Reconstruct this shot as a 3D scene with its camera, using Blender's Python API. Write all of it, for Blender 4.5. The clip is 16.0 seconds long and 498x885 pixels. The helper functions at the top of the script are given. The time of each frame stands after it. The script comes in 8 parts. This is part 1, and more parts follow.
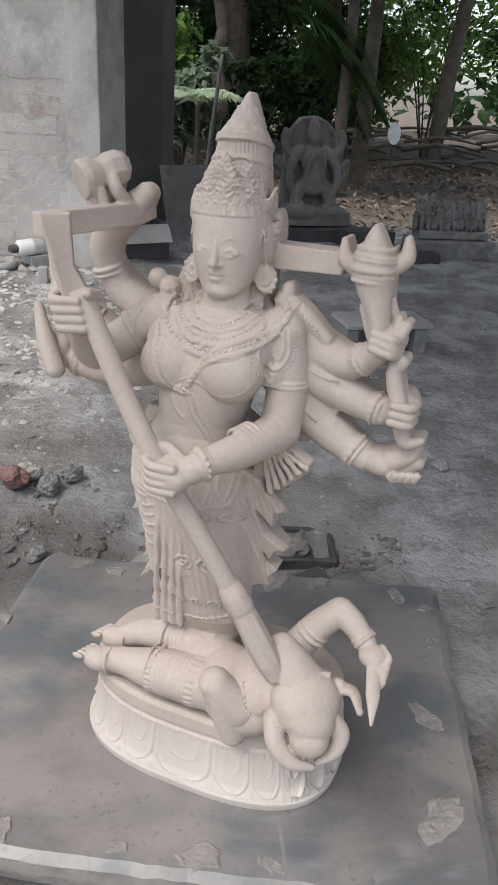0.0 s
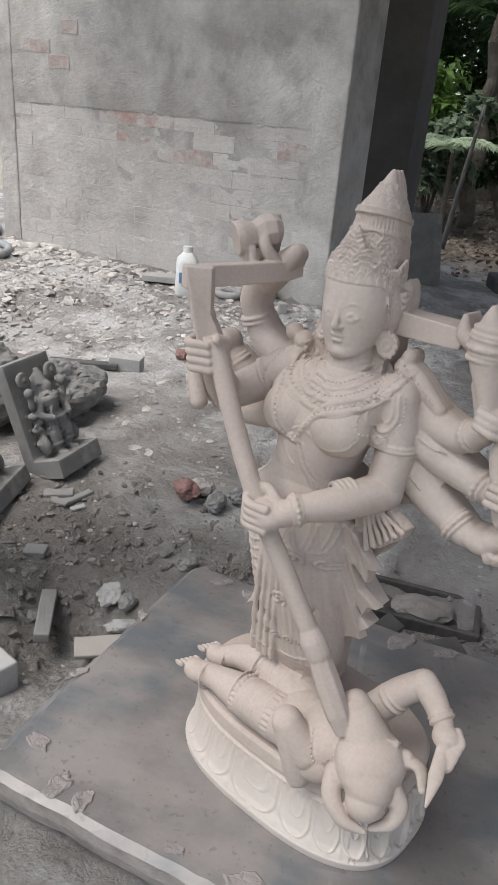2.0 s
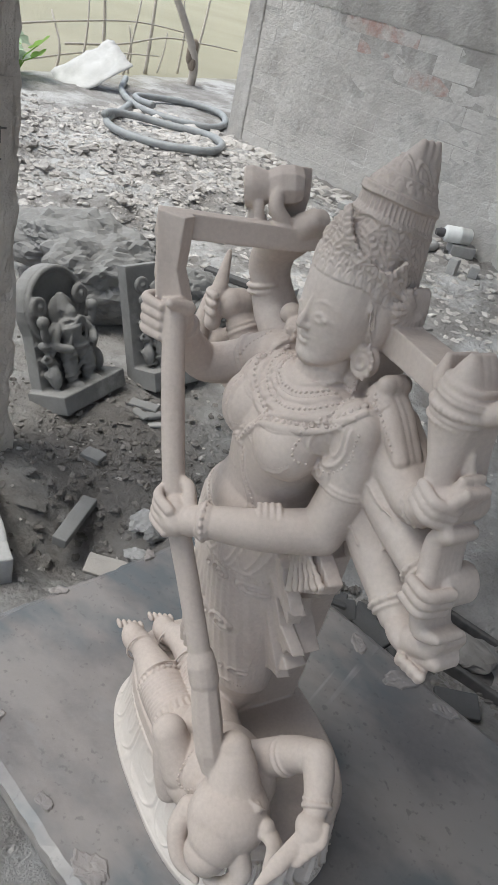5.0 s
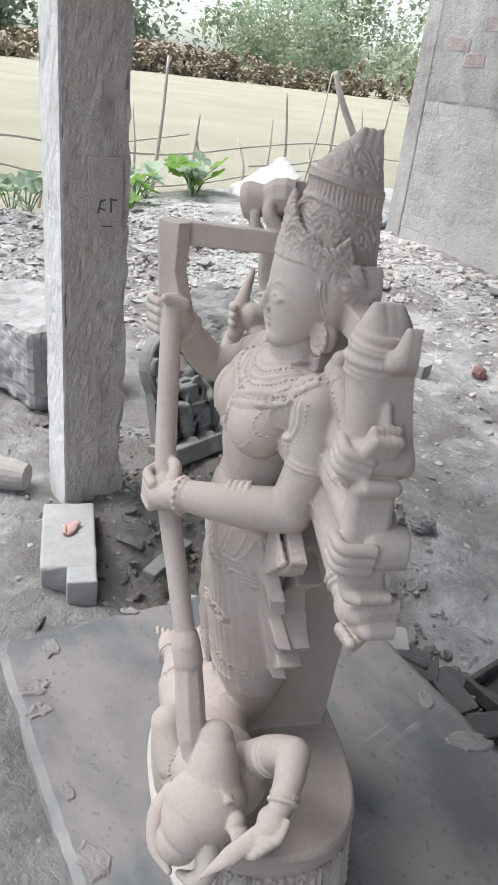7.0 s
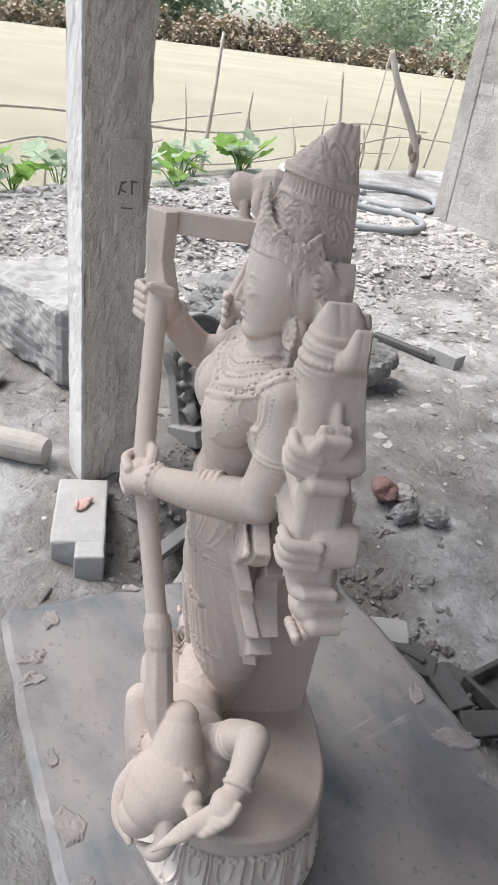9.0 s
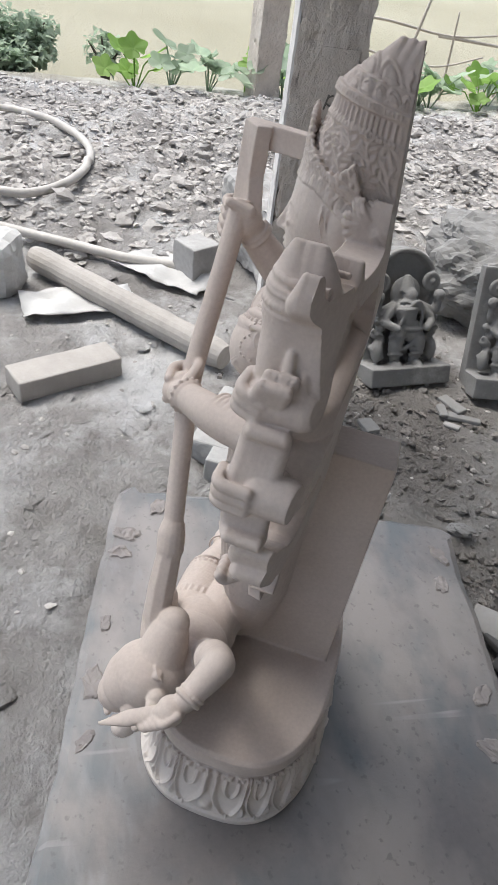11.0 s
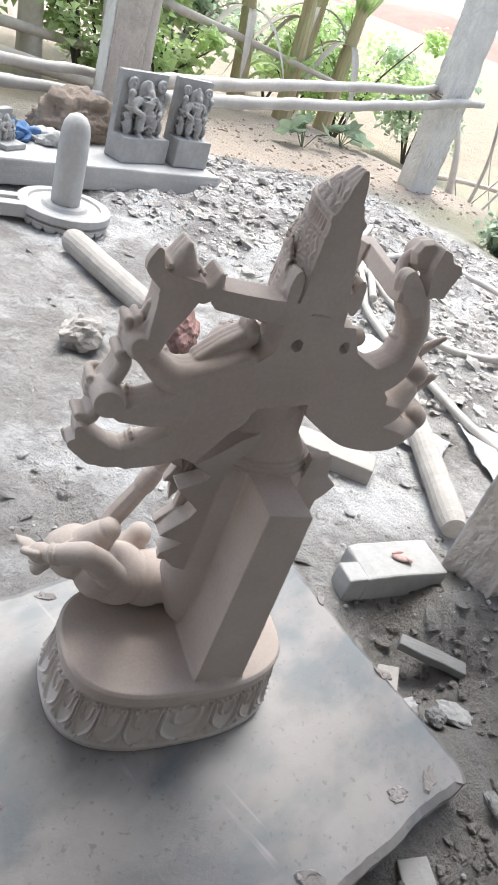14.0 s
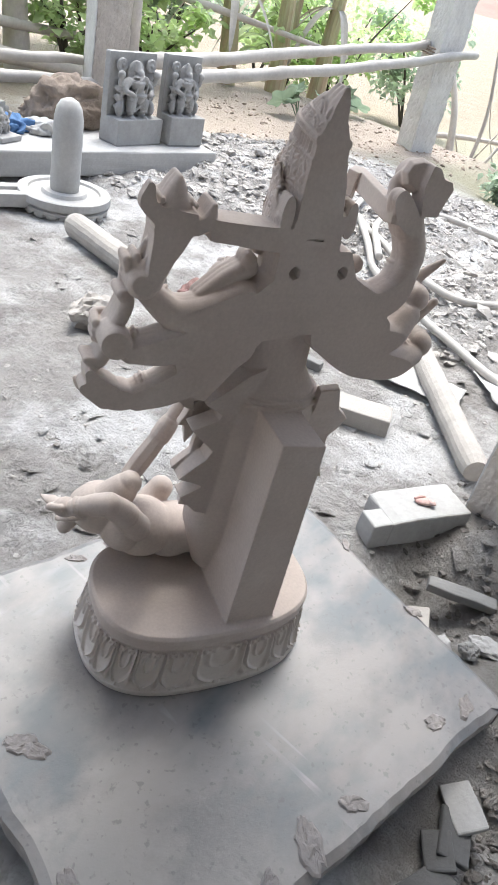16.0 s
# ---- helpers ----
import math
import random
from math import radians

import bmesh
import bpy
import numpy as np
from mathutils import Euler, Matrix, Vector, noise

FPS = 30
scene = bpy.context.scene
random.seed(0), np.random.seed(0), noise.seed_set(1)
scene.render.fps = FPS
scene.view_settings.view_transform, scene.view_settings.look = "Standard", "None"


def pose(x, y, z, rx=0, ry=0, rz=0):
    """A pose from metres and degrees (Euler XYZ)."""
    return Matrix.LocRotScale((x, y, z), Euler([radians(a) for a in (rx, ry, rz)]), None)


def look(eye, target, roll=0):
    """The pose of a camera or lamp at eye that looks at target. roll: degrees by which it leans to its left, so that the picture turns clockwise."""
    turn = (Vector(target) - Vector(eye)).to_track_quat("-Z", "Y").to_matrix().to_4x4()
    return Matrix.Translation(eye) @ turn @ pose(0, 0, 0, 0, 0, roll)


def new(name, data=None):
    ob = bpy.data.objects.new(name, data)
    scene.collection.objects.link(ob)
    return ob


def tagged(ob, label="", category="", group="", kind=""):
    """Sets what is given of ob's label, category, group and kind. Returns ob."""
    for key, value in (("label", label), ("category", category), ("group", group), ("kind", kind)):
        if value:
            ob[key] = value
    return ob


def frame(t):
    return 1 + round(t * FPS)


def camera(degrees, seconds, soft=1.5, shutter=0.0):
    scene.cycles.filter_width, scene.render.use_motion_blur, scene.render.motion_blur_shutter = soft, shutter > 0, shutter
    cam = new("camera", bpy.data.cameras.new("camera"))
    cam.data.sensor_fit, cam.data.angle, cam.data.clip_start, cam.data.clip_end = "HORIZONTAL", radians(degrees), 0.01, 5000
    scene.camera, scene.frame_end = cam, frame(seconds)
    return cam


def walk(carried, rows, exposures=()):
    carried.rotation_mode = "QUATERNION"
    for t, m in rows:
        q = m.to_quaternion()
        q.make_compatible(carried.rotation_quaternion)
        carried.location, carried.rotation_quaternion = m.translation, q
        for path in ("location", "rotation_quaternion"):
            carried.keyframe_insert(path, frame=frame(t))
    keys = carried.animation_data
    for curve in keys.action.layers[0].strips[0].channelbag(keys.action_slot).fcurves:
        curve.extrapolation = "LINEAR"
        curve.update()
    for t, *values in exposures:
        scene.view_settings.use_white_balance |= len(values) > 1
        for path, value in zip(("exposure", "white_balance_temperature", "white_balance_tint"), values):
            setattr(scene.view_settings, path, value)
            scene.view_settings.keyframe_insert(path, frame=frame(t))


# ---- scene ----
cam = camera(38.5, 16.0)
PATH = [
    (0, (-0.064, 0.001, 0.886), (0.158, 1.776, -0.008), 3.9),
    (0.5, (-0.053, -0.006, 0.892), (0.061, 1.784, 0.006), 3.6),
    (1, (-0.016, -0.018, 0.902), (-0.03, 1.772, 0.01), 4.9),
    (1.5, (0.015, -0.025, 0.911), (-0.209, 1.736, -0.01), 4.4),
    (2, (0.051, -0.024, 0.925), (-0.327, 1.747, 0.078), 5.1),
    (2.5, (0.078, 0.004, 0.932), (-0.41, 1.72, 0.029), 6.3),
    (3, (0.113, 0.047, 0.925), (-0.464, 1.716, -0.013), 7.5),
    (3.5, (0.142, 0.103, 0.927), (-0.414, 1.746, -0.068), 7.5),
    (4, (0.159, 0.159, 0.962), (-0.412, 1.713, -0.16), 10.9),
    (4.5, (0.174, 0.194, 0.963), (-0.531, 1.7, -0.148), 11.5),
    (4.7, (0.19, 0.197, 0.964), (-0.535, 1.696, -0.143), 13.0),
    (7, (0.427, 0.269, 0.914), (-0.853, 1.493, -0.014), 6.9),
    (7.5, (0.451, 0.286, 0.906), (-0.828, 1.475, -0.069), 6.4),
    (8, (0.467, 0.302, 0.913), (-0.848, 1.448, -0.065), 6.6),
    (10.5, (0.474, 0.443, 0.952), (-0.902, 1.31, -0.213), 11.2),
    (11, (0.547, 0.53, 0.955), (-0.963, 0.972, -0.279), 8.5),
    (11.5, (0.601, 0.57, 0.988), (-0.95, 0.814, -0.251), 10.5),
    (12, (0.605, 0.648, 0.988), (-0.945, 0.725, -0.273), 13.7),
    (12.5, (0.578, 0.77, 0.977), (-0.987, 0.572, -0.253), 13.0),
    (13, (0.598, 0.879, 0.968), (-0.937, 0.415, -0.228), 15.1),
    (13.5, (0.628, 1.019, 0.976), (-0.858, 0.238, -0.112), 15.5),
    (14, (0.646, 1.107, 1.006), (-0.822, 0.278, -0.069), 20.2),
    (14.5, (0.645, 1.133, 1.035), (-0.832, 0.238, 0.028), 21.7),
    (15, (0.644, 1.137, 1.038), (-0.815, 0.204, 0.038), 21.2),
    (15.5, (0.647, 1.143, 1.026), (-0.787, 0.221, -0.019), 18.3),
    (16, (0.667, 1.155, 0.971), (-0.749, 0.301, -0.153), 14.5),
]
EXPOSURES = [(0, 0.80, 6560, 9), (3.5, 0.57, 6560, 8), (4.7, 0.57, 6410, 5), (7, 0.93, 6260, 7), (8.2, 1.03, 6360, 9), (10.5, 0.97, 6410, 8), (12, 0.89, 6360, 8), (13, 1.21, 6280, 8), (13.5, 1.27, 6330, 8), (14, 1.42, 6360, 7), (14.6, 1.47, 6370, 7), (15.5, 1.42, 6350, 7), (16, 1.46, 6330, 7)]
walk(cam, [(t, look(eye, target, roll)) for t, eye, target, roll in PATH], EXPOSURES)

# ---- world and light ----
world = bpy.data.worlds.new("world")
scene.world = world
world.use_nodes = True
wn = world.node_tree.nodes
sky = wn.new("ShaderNodeTexSky")
sky.sky_type, sky.sun_disc = "NISHITA", False
sky.sun_elevation, sky.sun_rotation = radians(66), radians(228)
sky.dust_density, sky.air_density = 2.2, 1.0
wn["Background"].inputs["Strength"].default_value = 0.170
haze = wn.new("ShaderNodeHueSaturation")
haze.inputs["Saturation"].default_value = 0.6
world.node_tree.links.new(sky.outputs[0], haze.inputs["Color"])
world.node_tree.links.new(haze.outputs[0], wn["Background"].inputs["Color"])
sun = new("sun", bpy.data.lights.new("sun", "SUN"))
sun.data.energy, sun.data.angle, sun.data.color = 2.2, radians(35), (1.0, 0.965, 0.91)
sun.matrix_world = look((-2.25, -2.0, 6.7), (0, 0, 0))



# ---- materials ----
def mat(name, base, second=None, scale=8.0, rough=0.85, bump=0.3, fine=60.0, spread=(0.35, 0.65), metal=0.0, third=None, third_scale=2.0, third_range=(0.55, 0.7), dist=0.01, stretch=None, vary=0.0, shared=False):
    """A surface of two tones at one scale, fine grain at another, and stains of a third tone."""
    m = bpy.data.materials.new(name)
    m.use_nodes = True
    n, l = m.node_tree.nodes, m.node_tree.links
    b = n["Principled BSDF"]
    b.inputs["Roughness"].default_value, b.inputs["Metallic"].default_value = rough, metal
    b.inputs["Specular IOR Level"].default_value = 0.3
    co = n.new("ShaderNodeTexCoord")
    src = n.new("ShaderNodeNewGeometry").outputs["Position"] if shared else co.outputs["Object"]
    if stretch:
        mp = n.new("ShaderNodeMapping")
        mp.inputs["Scale"].default_value = stretch
        l.new(src, mp.inputs["Vector"])
        src = mp.outputs[0]

    def nz(s, detail=6, ro=0.6):
        t = n.new("ShaderNodeTexNoise")
        t.inputs["Scale"].default_value, t.inputs["Detail"].default_value, t.inputs["Roughness"].default_value = s, detail, ro
        l.new(src, t.inputs["Vector"])
        return t.outputs[0]

    def ramp(f, a, c):
        r = n.new("ShaderNodeMapRange")
        r.inputs["From Min"].default_value, r.inputs["From Max"].default_value = a, c
        l.new(f, r.inputs["Value"])
        return r.outputs[0]

    def mix(f, x, y):
        k = n.new("ShaderNodeMix")
        k.data_type = "RGBA"
        l.new(f, k.inputs["Factor"])
        for s, v in ((k.inputs["A"], x), (k.inputs["B"], y)):
            if isinstance(v, tuple):
                s.default_value = (*v, 1)
            else:
                l.new(v, s)
        return k.outputs["Result"]
    col = mix(ramp(nz(scale), *spread), base, second or tuple(c * 0.75 for c in base))
    if third:
        col = mix(ramp(nz(third_scale, 8, 0.65), *third_range), col, third)
    g = n.new("ShaderNodeHueSaturation")
    l.new(ramp(nz(fine, 4), 0.2, 0.8), g.inputs["Value"])
    mr = n.new("ShaderNodeMapRange")
    mr.inputs["To Min"].default_value, mr.inputs["To Max"].default_value = 0.86, 1.14
    l.new(nz(fine, 5), mr.inputs["Value"])
    l.new(mr.outputs[0], g.inputs["Value"])
    l.new(col, g.inputs["Color"])
    out = g.outputs[0]
    if vary:
        oi = n.new("ShaderNodeObjectInfo")
        ge = n.new("ShaderNodeNewGeometry")
        ad = n.new("ShaderNodeMath")
        l.new(oi.outputs["Random"], ad.inputs[0])
        l.new(ge.outputs["Random Per Island"], ad.inputs[1])
        hv = n.new("ShaderNodeHueSaturation")
        vr = n.new("ShaderNodeMapRange")
        vr.inputs["From Max"].default_value = 2.0
        vr.inputs["To Min"].default_value, vr.inputs["To Max"].default_value = 1 - vary, 1 + vary
        l.new(ad.outputs[0], vr.inputs["Value"])
        l.new(vr.outputs[0], hv.inputs["Value"])
        l.new(out, hv.inputs["Color"])
        out = hv.outputs[0]
    l.new(out, b.inputs["Base Color"])
    if bump:
        bp = n.new("ShaderNodeBump")
        bp.inputs["Strength"].default_value, bp.inputs["Distance"].default_value = bump, dist
        l.new(nz(fine * 0.6, 8, 0.7), bp.inputs["Height"])
        l.new(bp.outputs[0], b.inputs["Normal"])
    return m


def leafmat(name, base, second):
    m = mat(name, base, second, scale=3.0, rough=0.55, bump=0.0, fine=20, vary=0.45)
    n, l = m.node_tree.nodes, m.node_tree.links
    b, o = n["Principled BSDF"], n["Material Output"]
    tr = n.new("ShaderNodeBsdfTranslucent")
    sh = n.new("ShaderNodeMixShader")
    sh.inputs[0].default_value = 0.55
    src = b.inputs["Base Color"].links[0].from_socket
    l.new(src, tr.inputs["Color"])
    l.new(b.outputs[0], sh.inputs[1])
    l.new(tr.outputs[0], sh.inputs[2])
    l.new(sh.outputs[0], o.inputs["Surface"])
    return m


M_STATUE = mat("pink_stone", (0.455, 0.382, 0.338), (0.505, 0.430, 0.384), scale=9, rough=0.9, bump=0.2, fine=220, dist=0.002, third=(0.570, 0.505, 0.462), third_scale=5, third_range=(0.52, 0.74))


def pale_foot(m):
    """Mixes a paler tone into the lotus foot, with an uneven upper limit."""
    n, l = m.node_tree.nodes, m.node_tree.links
    b = n["Principled BSDF"]
    col = b.inputs["Base Color"].links[0].from_socket
    co = n.new("ShaderNodeTexCoord")
    sp = n.new("ShaderNodeSeparateXYZ")
    l.new(co.outputs["Object"], sp.inputs[0])
    nz = n.new("ShaderNodeTexNoise")
    nz.inputs["Scale"].default_value, nz.inputs["Detail"].default_value = 14, 6
    l.new(co.outputs["Object"], nz.inputs["Vector"])
    k = n.new("ShaderNodeMath")
    k.operation = "MULTIPLY_ADD"
    k.inputs[1].default_value = 0.06
    l.new(nz.outputs[0], k.inputs[0])
    l.new(sp.outputs["Z"], k.inputs[2])
    r = n.new("ShaderNodeMapRange")
    r.inputs["From Min"].default_value, r.inputs["From Max"].default_value = 0.135, 0.085
    r.inputs["To Max"].default_value = 0.45
    l.new(k.outputs[0], r.inputs["Value"])
    mx = n.new("ShaderNodeMix")
    mx.data_type = "RGBA"
    l.new(r.outputs[0], mx.inputs["Factor"])
    l.new(col, mx.inputs["A"])
    mx.inputs["B"].default_value = (0.64, 0.60, 0.555, 1)
    l.new(mx.outputs["Result"], b.inputs["Base Color"])


pale_foot(M_STATUE)
M_SLAB = mat("slate_slab", (0.205, 0.186, 0.178), (0.155, 0.143, 0.141), scale=7, rough=0.45, bump=0.25, fine=110, dist=0.003)


def slate(m):
    """Brushed bluish patches, scratches, dark spots and dust over the slab's stone."""
    n, l = m.node_tree.nodes, m.node_tree.links
    b = n["Principled BSDF"]
    col = b.inputs["Base Color"].links[0].from_socket
    co = n.new("ShaderNodeTexCoord")

    def noise_tex(scale, rot, stretch, detail=6):
        mp = n.new("ShaderNodeMapping")
        mp.inputs["Rotation"].default_value = (0, 0, radians(rot))
        mp.inputs["Scale"].default_value = stretch
        t = n.new("ShaderNodeTexNoise")
        t.inputs["Scale"].default_value, t.inputs["Detail"].default_value = scale, detail
        l.new(co.outputs["Object"], mp.inputs[0])
        l.new(mp.outputs[0], t.inputs["Vector"])
        return t.outputs[0]

    def rng(v, a, c, top=1.0):
        r = n.new("ShaderNodeMapRange")
        r.inputs["From Min"].default_value, r.inputs["From Max"].default_value, r.inputs["To Max"].default_value = a, c, top
        l.new(v, r.inputs["Value"])
        return r.outputs[0]

    def times(u, v):
        k = n.new("ShaderNodeMath")
        k.operation = "MULTIPLY"
        l.new(u, k.inputs[0])
        l.new(v, k.inputs[1])
        return k.outputs[0]

    def over(f, c):
        gm = n.new("ShaderNodeMix")
        gm.data_type = "RGBA"
        l.new(f, gm.inputs["Factor"])
        l.new(col, gm.inputs["A"])
        gm.inputs["B"].default_value = (*c, 1)
        return gm.outputs["Result"]
    big = noise_tex(3.0, 0, (1, 1, 1), 4)
    col = over(times(rng(noise_tex(10, 35, (1, 2.0, 1), 9), 0.36, 0.56), rng(big, 0.45, 0.54, 0.9)), (0.115, 0.127, 0.136))
    col = over(times(rng(noise_tex(14, -50, (1, 3.2, 1), 9), 0.52, 0.72), rng(noise_tex(2.2, 0, (1, 1, 1), 3), 0.48, 0.62, 0.55)), (0.27, 0.278, 0.286))
    col = over(rng(noise_tex(4.5, 20, (1, 1.6, 1), 9), 0.48, 0.60, 0.70), (0.285, 0.254, 0.238))
    col = over(rng(noise_tex(95, 0, (1, 1, 1), 3), 0.62, 0.70, 0.45), (0.09, 0.083, 0.083))
    for rot, scale in ((28, 26), (-62, 30), (80, 22)):
        col = over(times(rng(noise_tex(scale, rot, (1, 0.03, 1), 2), 0.70, 0.72, 0.4), rng(noise_tex(5, 0, (1, 1, 1), 2), 0.5, 0.62)), (0.46, 0.43, 0.42))
    l.new(col, b.inputs["Base Color"])
    gloss = n.new("ShaderNodeMapRange")
    gloss.inputs["From Min"].default_value, gloss.inputs["From Max"].default_value = 0.35, 0.65
    gloss.inputs["To Min"].default_value, gloss.inputs["To Max"].default_value = 0.30, 0.52
    b.inputs["Specular IOR Level"].default_value = 0.62
    l.new(big, gloss.inputs["Value"])
    l.new(gloss.outputs[0], b.inputs["Roughness"])


slate(M_SLAB)
M_FLAKE = mat("flaked_slate", (0.30, 0.27, 0.255), (0.22, 0.20, 0.195), scale=30, rough=0.8, bump=0.6, fine=120, dist=0.004, third=(0.40, 0.37, 0.36), third_scale=16)
M_SLABEDGE = mat("slab_edge", (0.36, 0.33, 0.31), (0.24, 0.22, 0.21), scale=26, bump=1.0, fine=80, dist=0.006)
M_GROUND = mat("dusty_ground", (0.395, 0.376, 0.362), (0.250, 0.232, 0.220), scale=6.5, rough=0.95, bump=1.0, fine=55, dist=0.035, third=(0.56, 0.550, 0.545), third_scale=2.6, third_range=(0.48, 0.60))
M_CLOD = mat("dry_clods", (0.50, 0.474, 0.452), (0.39, 0.364, 0.342), scale=14, rough=0.95, bump=0.9, fine=60, dist=0.014, vary=0.22)
M_SOIL = mat("dark_soil", (0.265, 0.243, 0.227), (0.175, 0.160, 0.148), scale=18, rough=0.95, bump=0.9, fine=70, dist=0.01, vary=0.3)
M_PLASTER = mat("dusty_plaster", (0.47, 0.444, 0.420), (0.31, 0.290, 0.273), scale=3.2, rough=0.9, bump=1.0, fine=45, dist=0.016, spread=(0.38, 0.60), third=(0.59, 0.566, 0.542), third_scale=1.7, third_range=(0.46, 0.62))
M_BRICK = mat("dusty_brick", (0.50, 0.472, 0.447), (0.37, 0.345, 0.324), scale=3.6, rough=0.9, bump=1.0, fine=38, dist=0.016, spread=(0.38, 0.62), third=(0.545, 0.518, 0.492), third_scale=1.7, third_range=(0.42, 0.66), vary=0.015, shared=True)
M_BRICKR = mat("bare_brick", (0.51, 0.478, 0.452), (0.42, 0.380, 0.356), scale=6, rough=0.9, bump=1.0, fine=38, dist=0.016, third=(0.39, 0.262, 0.230), third_scale=9, third_range=(0.46, 0.62), vary=0.03, shared=True)
M_ROOF = mat("unseen_roof_concrete", (0.34, 0.325, 0.31), (0.26, 0.25, 0.24), scale=3, rough=0.9, bump=0.3, fine=40)
M_EARTH = mat("brown_earth", (0.40, 0.325, 0.270), (0.29, 0.232, 0.190), scale=14, rough=0.95, bump=0.9, fine=60, dist=0.012, vary=0.25)
M_PALESTONE = mat("pale_dusty_stone", (0.45, 0.44, 0.43), (0.38, 0.370, 0.360), scale=8, rough=0.85, bump=0.4, fine=80, dist=0.005, third=(0.49, 0.477, 0.466), third_scale=4)
M_CONC = mat("weathered_concrete", (0.64, 0.575, 0.515), (0.52, 0.458, 0.408), scale=8, rough=0.9, bump=0.8, fine=60, dist=0.016, third=(0.66, 0.615, 0.57), third_scale=5)
M_CONCW = mat("limewashed_concrete", (0.70, 0.68, 0.66), (0.58, 0.555, 0.54), scale=8, rough=0.9, bump=0.7, fine=60, dist=0.008)
# the recess's shade is part of this plaster's dark colour
M_DARKW = mat("shade_toned_plaster", (0.13, 0.12, 0.115), (0.09, 0.085, 0.08), scale=3, rough=0.9, bump=0.3, fine=40)
M_MARBLE = mat("white_marble", (0.39, 0.381, 0.370), (0.325, 0.316, 0.307), scale=7, rough=0.7, bump=0.3, fine=90, dist=0.004, third=(0.29, 0.278, 0.265), third_scale=5)
M_CREAM = mat("cream_stone", (0.38, 0.352, 0.326), (0.31, 0.286, 0.265), scale=9, rough=0.85, bump=0.5, fine=70, dist=0.006, third=(0.33, 0.30, 0.28), third_scale=6)
M_GREYSTONE = mat("grey_stone", (0.24, 0.235, 0.23), (0.17, 0.165, 0.16), scale=8, rough=0.8, bump=0.5, fine=60, dist=0.006, third=(0.36, 0.35, 0.335), third_scale=5)
M_LIGHTSTONE = mat("light_grey_stone", (0.37, 0.36, 0.352), (0.29, 0.282, 0.275), scale=10, rough=0.85, bump=0.4, fine=90, dist=0.005, third=(0.42, 0.41, 0.40), third_scale=5)
M_DARKSTONE = mat("dark_stone", (0.10, 0.098, 0.098), (0.07, 0.068, 0.068), scale=9, rough=0.8, bump=0.4, fine=60)
M_STELE = mat("grey_carving", (0.24, 0.228, 0.22), (0.165, 0.157, 0.152), scale=9, rough=0.85, bump=0.4, fine=60)
M_REDSTONE = mat("red_stone", (0.27, 0.155, 0.14), (0.20, 0.125, 0.115), scale=14, rough=0.85, bump=0.6, fine=70, third=(0.33, 0.25, 0.235), third_scale=7)
M_WHITE = mat("white_stone", (0.50, 0.495, 0.485), (0.42, 0.412, 0.40), scale=8, rough=0.8, bump=0.4, fine=70, dist=0.006)
M_BAMBOO = mat("bleached_bamboo", (0.50, 0.47, 0.44), (0.40, 0.37, 0.34), scale=6, rough=0.7, bump=0.2, fine=50, stretch=(1, 1, 1))
M_WOOD = mat("grey_bark", (0.125, 0.106, 0.088), (0.070, 0.060, 0.050), scale=9, rough=0.9, bump=0.8, fine=40, dist=0.01)
M_PALEWOOD = mat("pale_wood", (0.55, 0.50, 0.45), (0.44, 0.39, 0.35), scale=8, rough=0.8, bump=0.5, fine=50)
M_HOSE = mat("dusty_hose", (0.48, 0.45, 0.42), (0.39, 0.365, 0.34), scale=15, rough=0.5, bump=0.1, fine=90)
M_HOSEG = mat("grey_hose", (0.30, 0.31, 0.315), (0.24, 0.245, 0.25), scale=15, rough=0.5, bump=0.1, fine=90)
M_PLASTIC = mat("white_plastic", (0.72, 0.72, 0.71), (0.62, 0.62, 0.61), scale=9, rough=0.4, bump=0.05, fine=60)
M_BLUE = mat("blue_label", (0.16, 0.24, 0.45), (0.2, 0.3, 0.5), scale=20, rough=0.5, bump=0.05)
M_BLUECLOTH = mat("blue_cloth", (0.10, 0.20, 0.38), (0.07, 0.14, 0.28), scale=15, rough=0.8, bump=0.3)
M_PINK = mat("red_scrap", (0.46, 0.27, 0.245), (0.56, 0.42, 0.39), scale=30, rough=0.7, bump=0.3)
M_METAL = mat("dark_rusty_metal", (0.06, 0.058, 0.057), (0.13, 0.12, 0.115), scale=14, rough=0.6, bump=0.3, metal=0.3)
M_TARP = mat("pale_sheet", (0.50, 0.49, 0.48), (0.40, 0.39, 0.38), scale=7, rough=0.6, bump=0.4, fine=25, dist=0.01)
M_BOX = mat("dark_carton", (0.10, 0.095, 0.10), (0.06, 0.06, 0.065), scale=6, rough=0.7, bump=0.2)
M_INK = mat("faded_ink", (0.16, 0.145, 0.13), rough=0.6, bump=0)
M_LEAF = leafmat("green_leaves", (0.10, 0.19, 0.05), (0.16, 0.26, 0.07))
# near-black green: the canopy's shade is painted into the leaf colour
M_LEAFD = leafmat("shaded_leaves", (0.026, 0.056, 0.022), (0.048, 0.09, 0.034))
# paled green: distance haze is mixed into the leaf colour
M_LEAFF = leafmat("hazed_leaves", (0.27, 0.33, 0.21), (0.36, 0.40, 0.29))
# brighter than real foliage: sun glare and backlight are put into the colour
M_LEAFG = leafmat("sunlit_garden_leaves", (0.52, 0.67, 0.28), (0.64, 0.75, 0.45))
M_VINE = leafmat("vine_leaves", (0.20, 0.36, 0.07), (0.29, 0.43, 0.13))
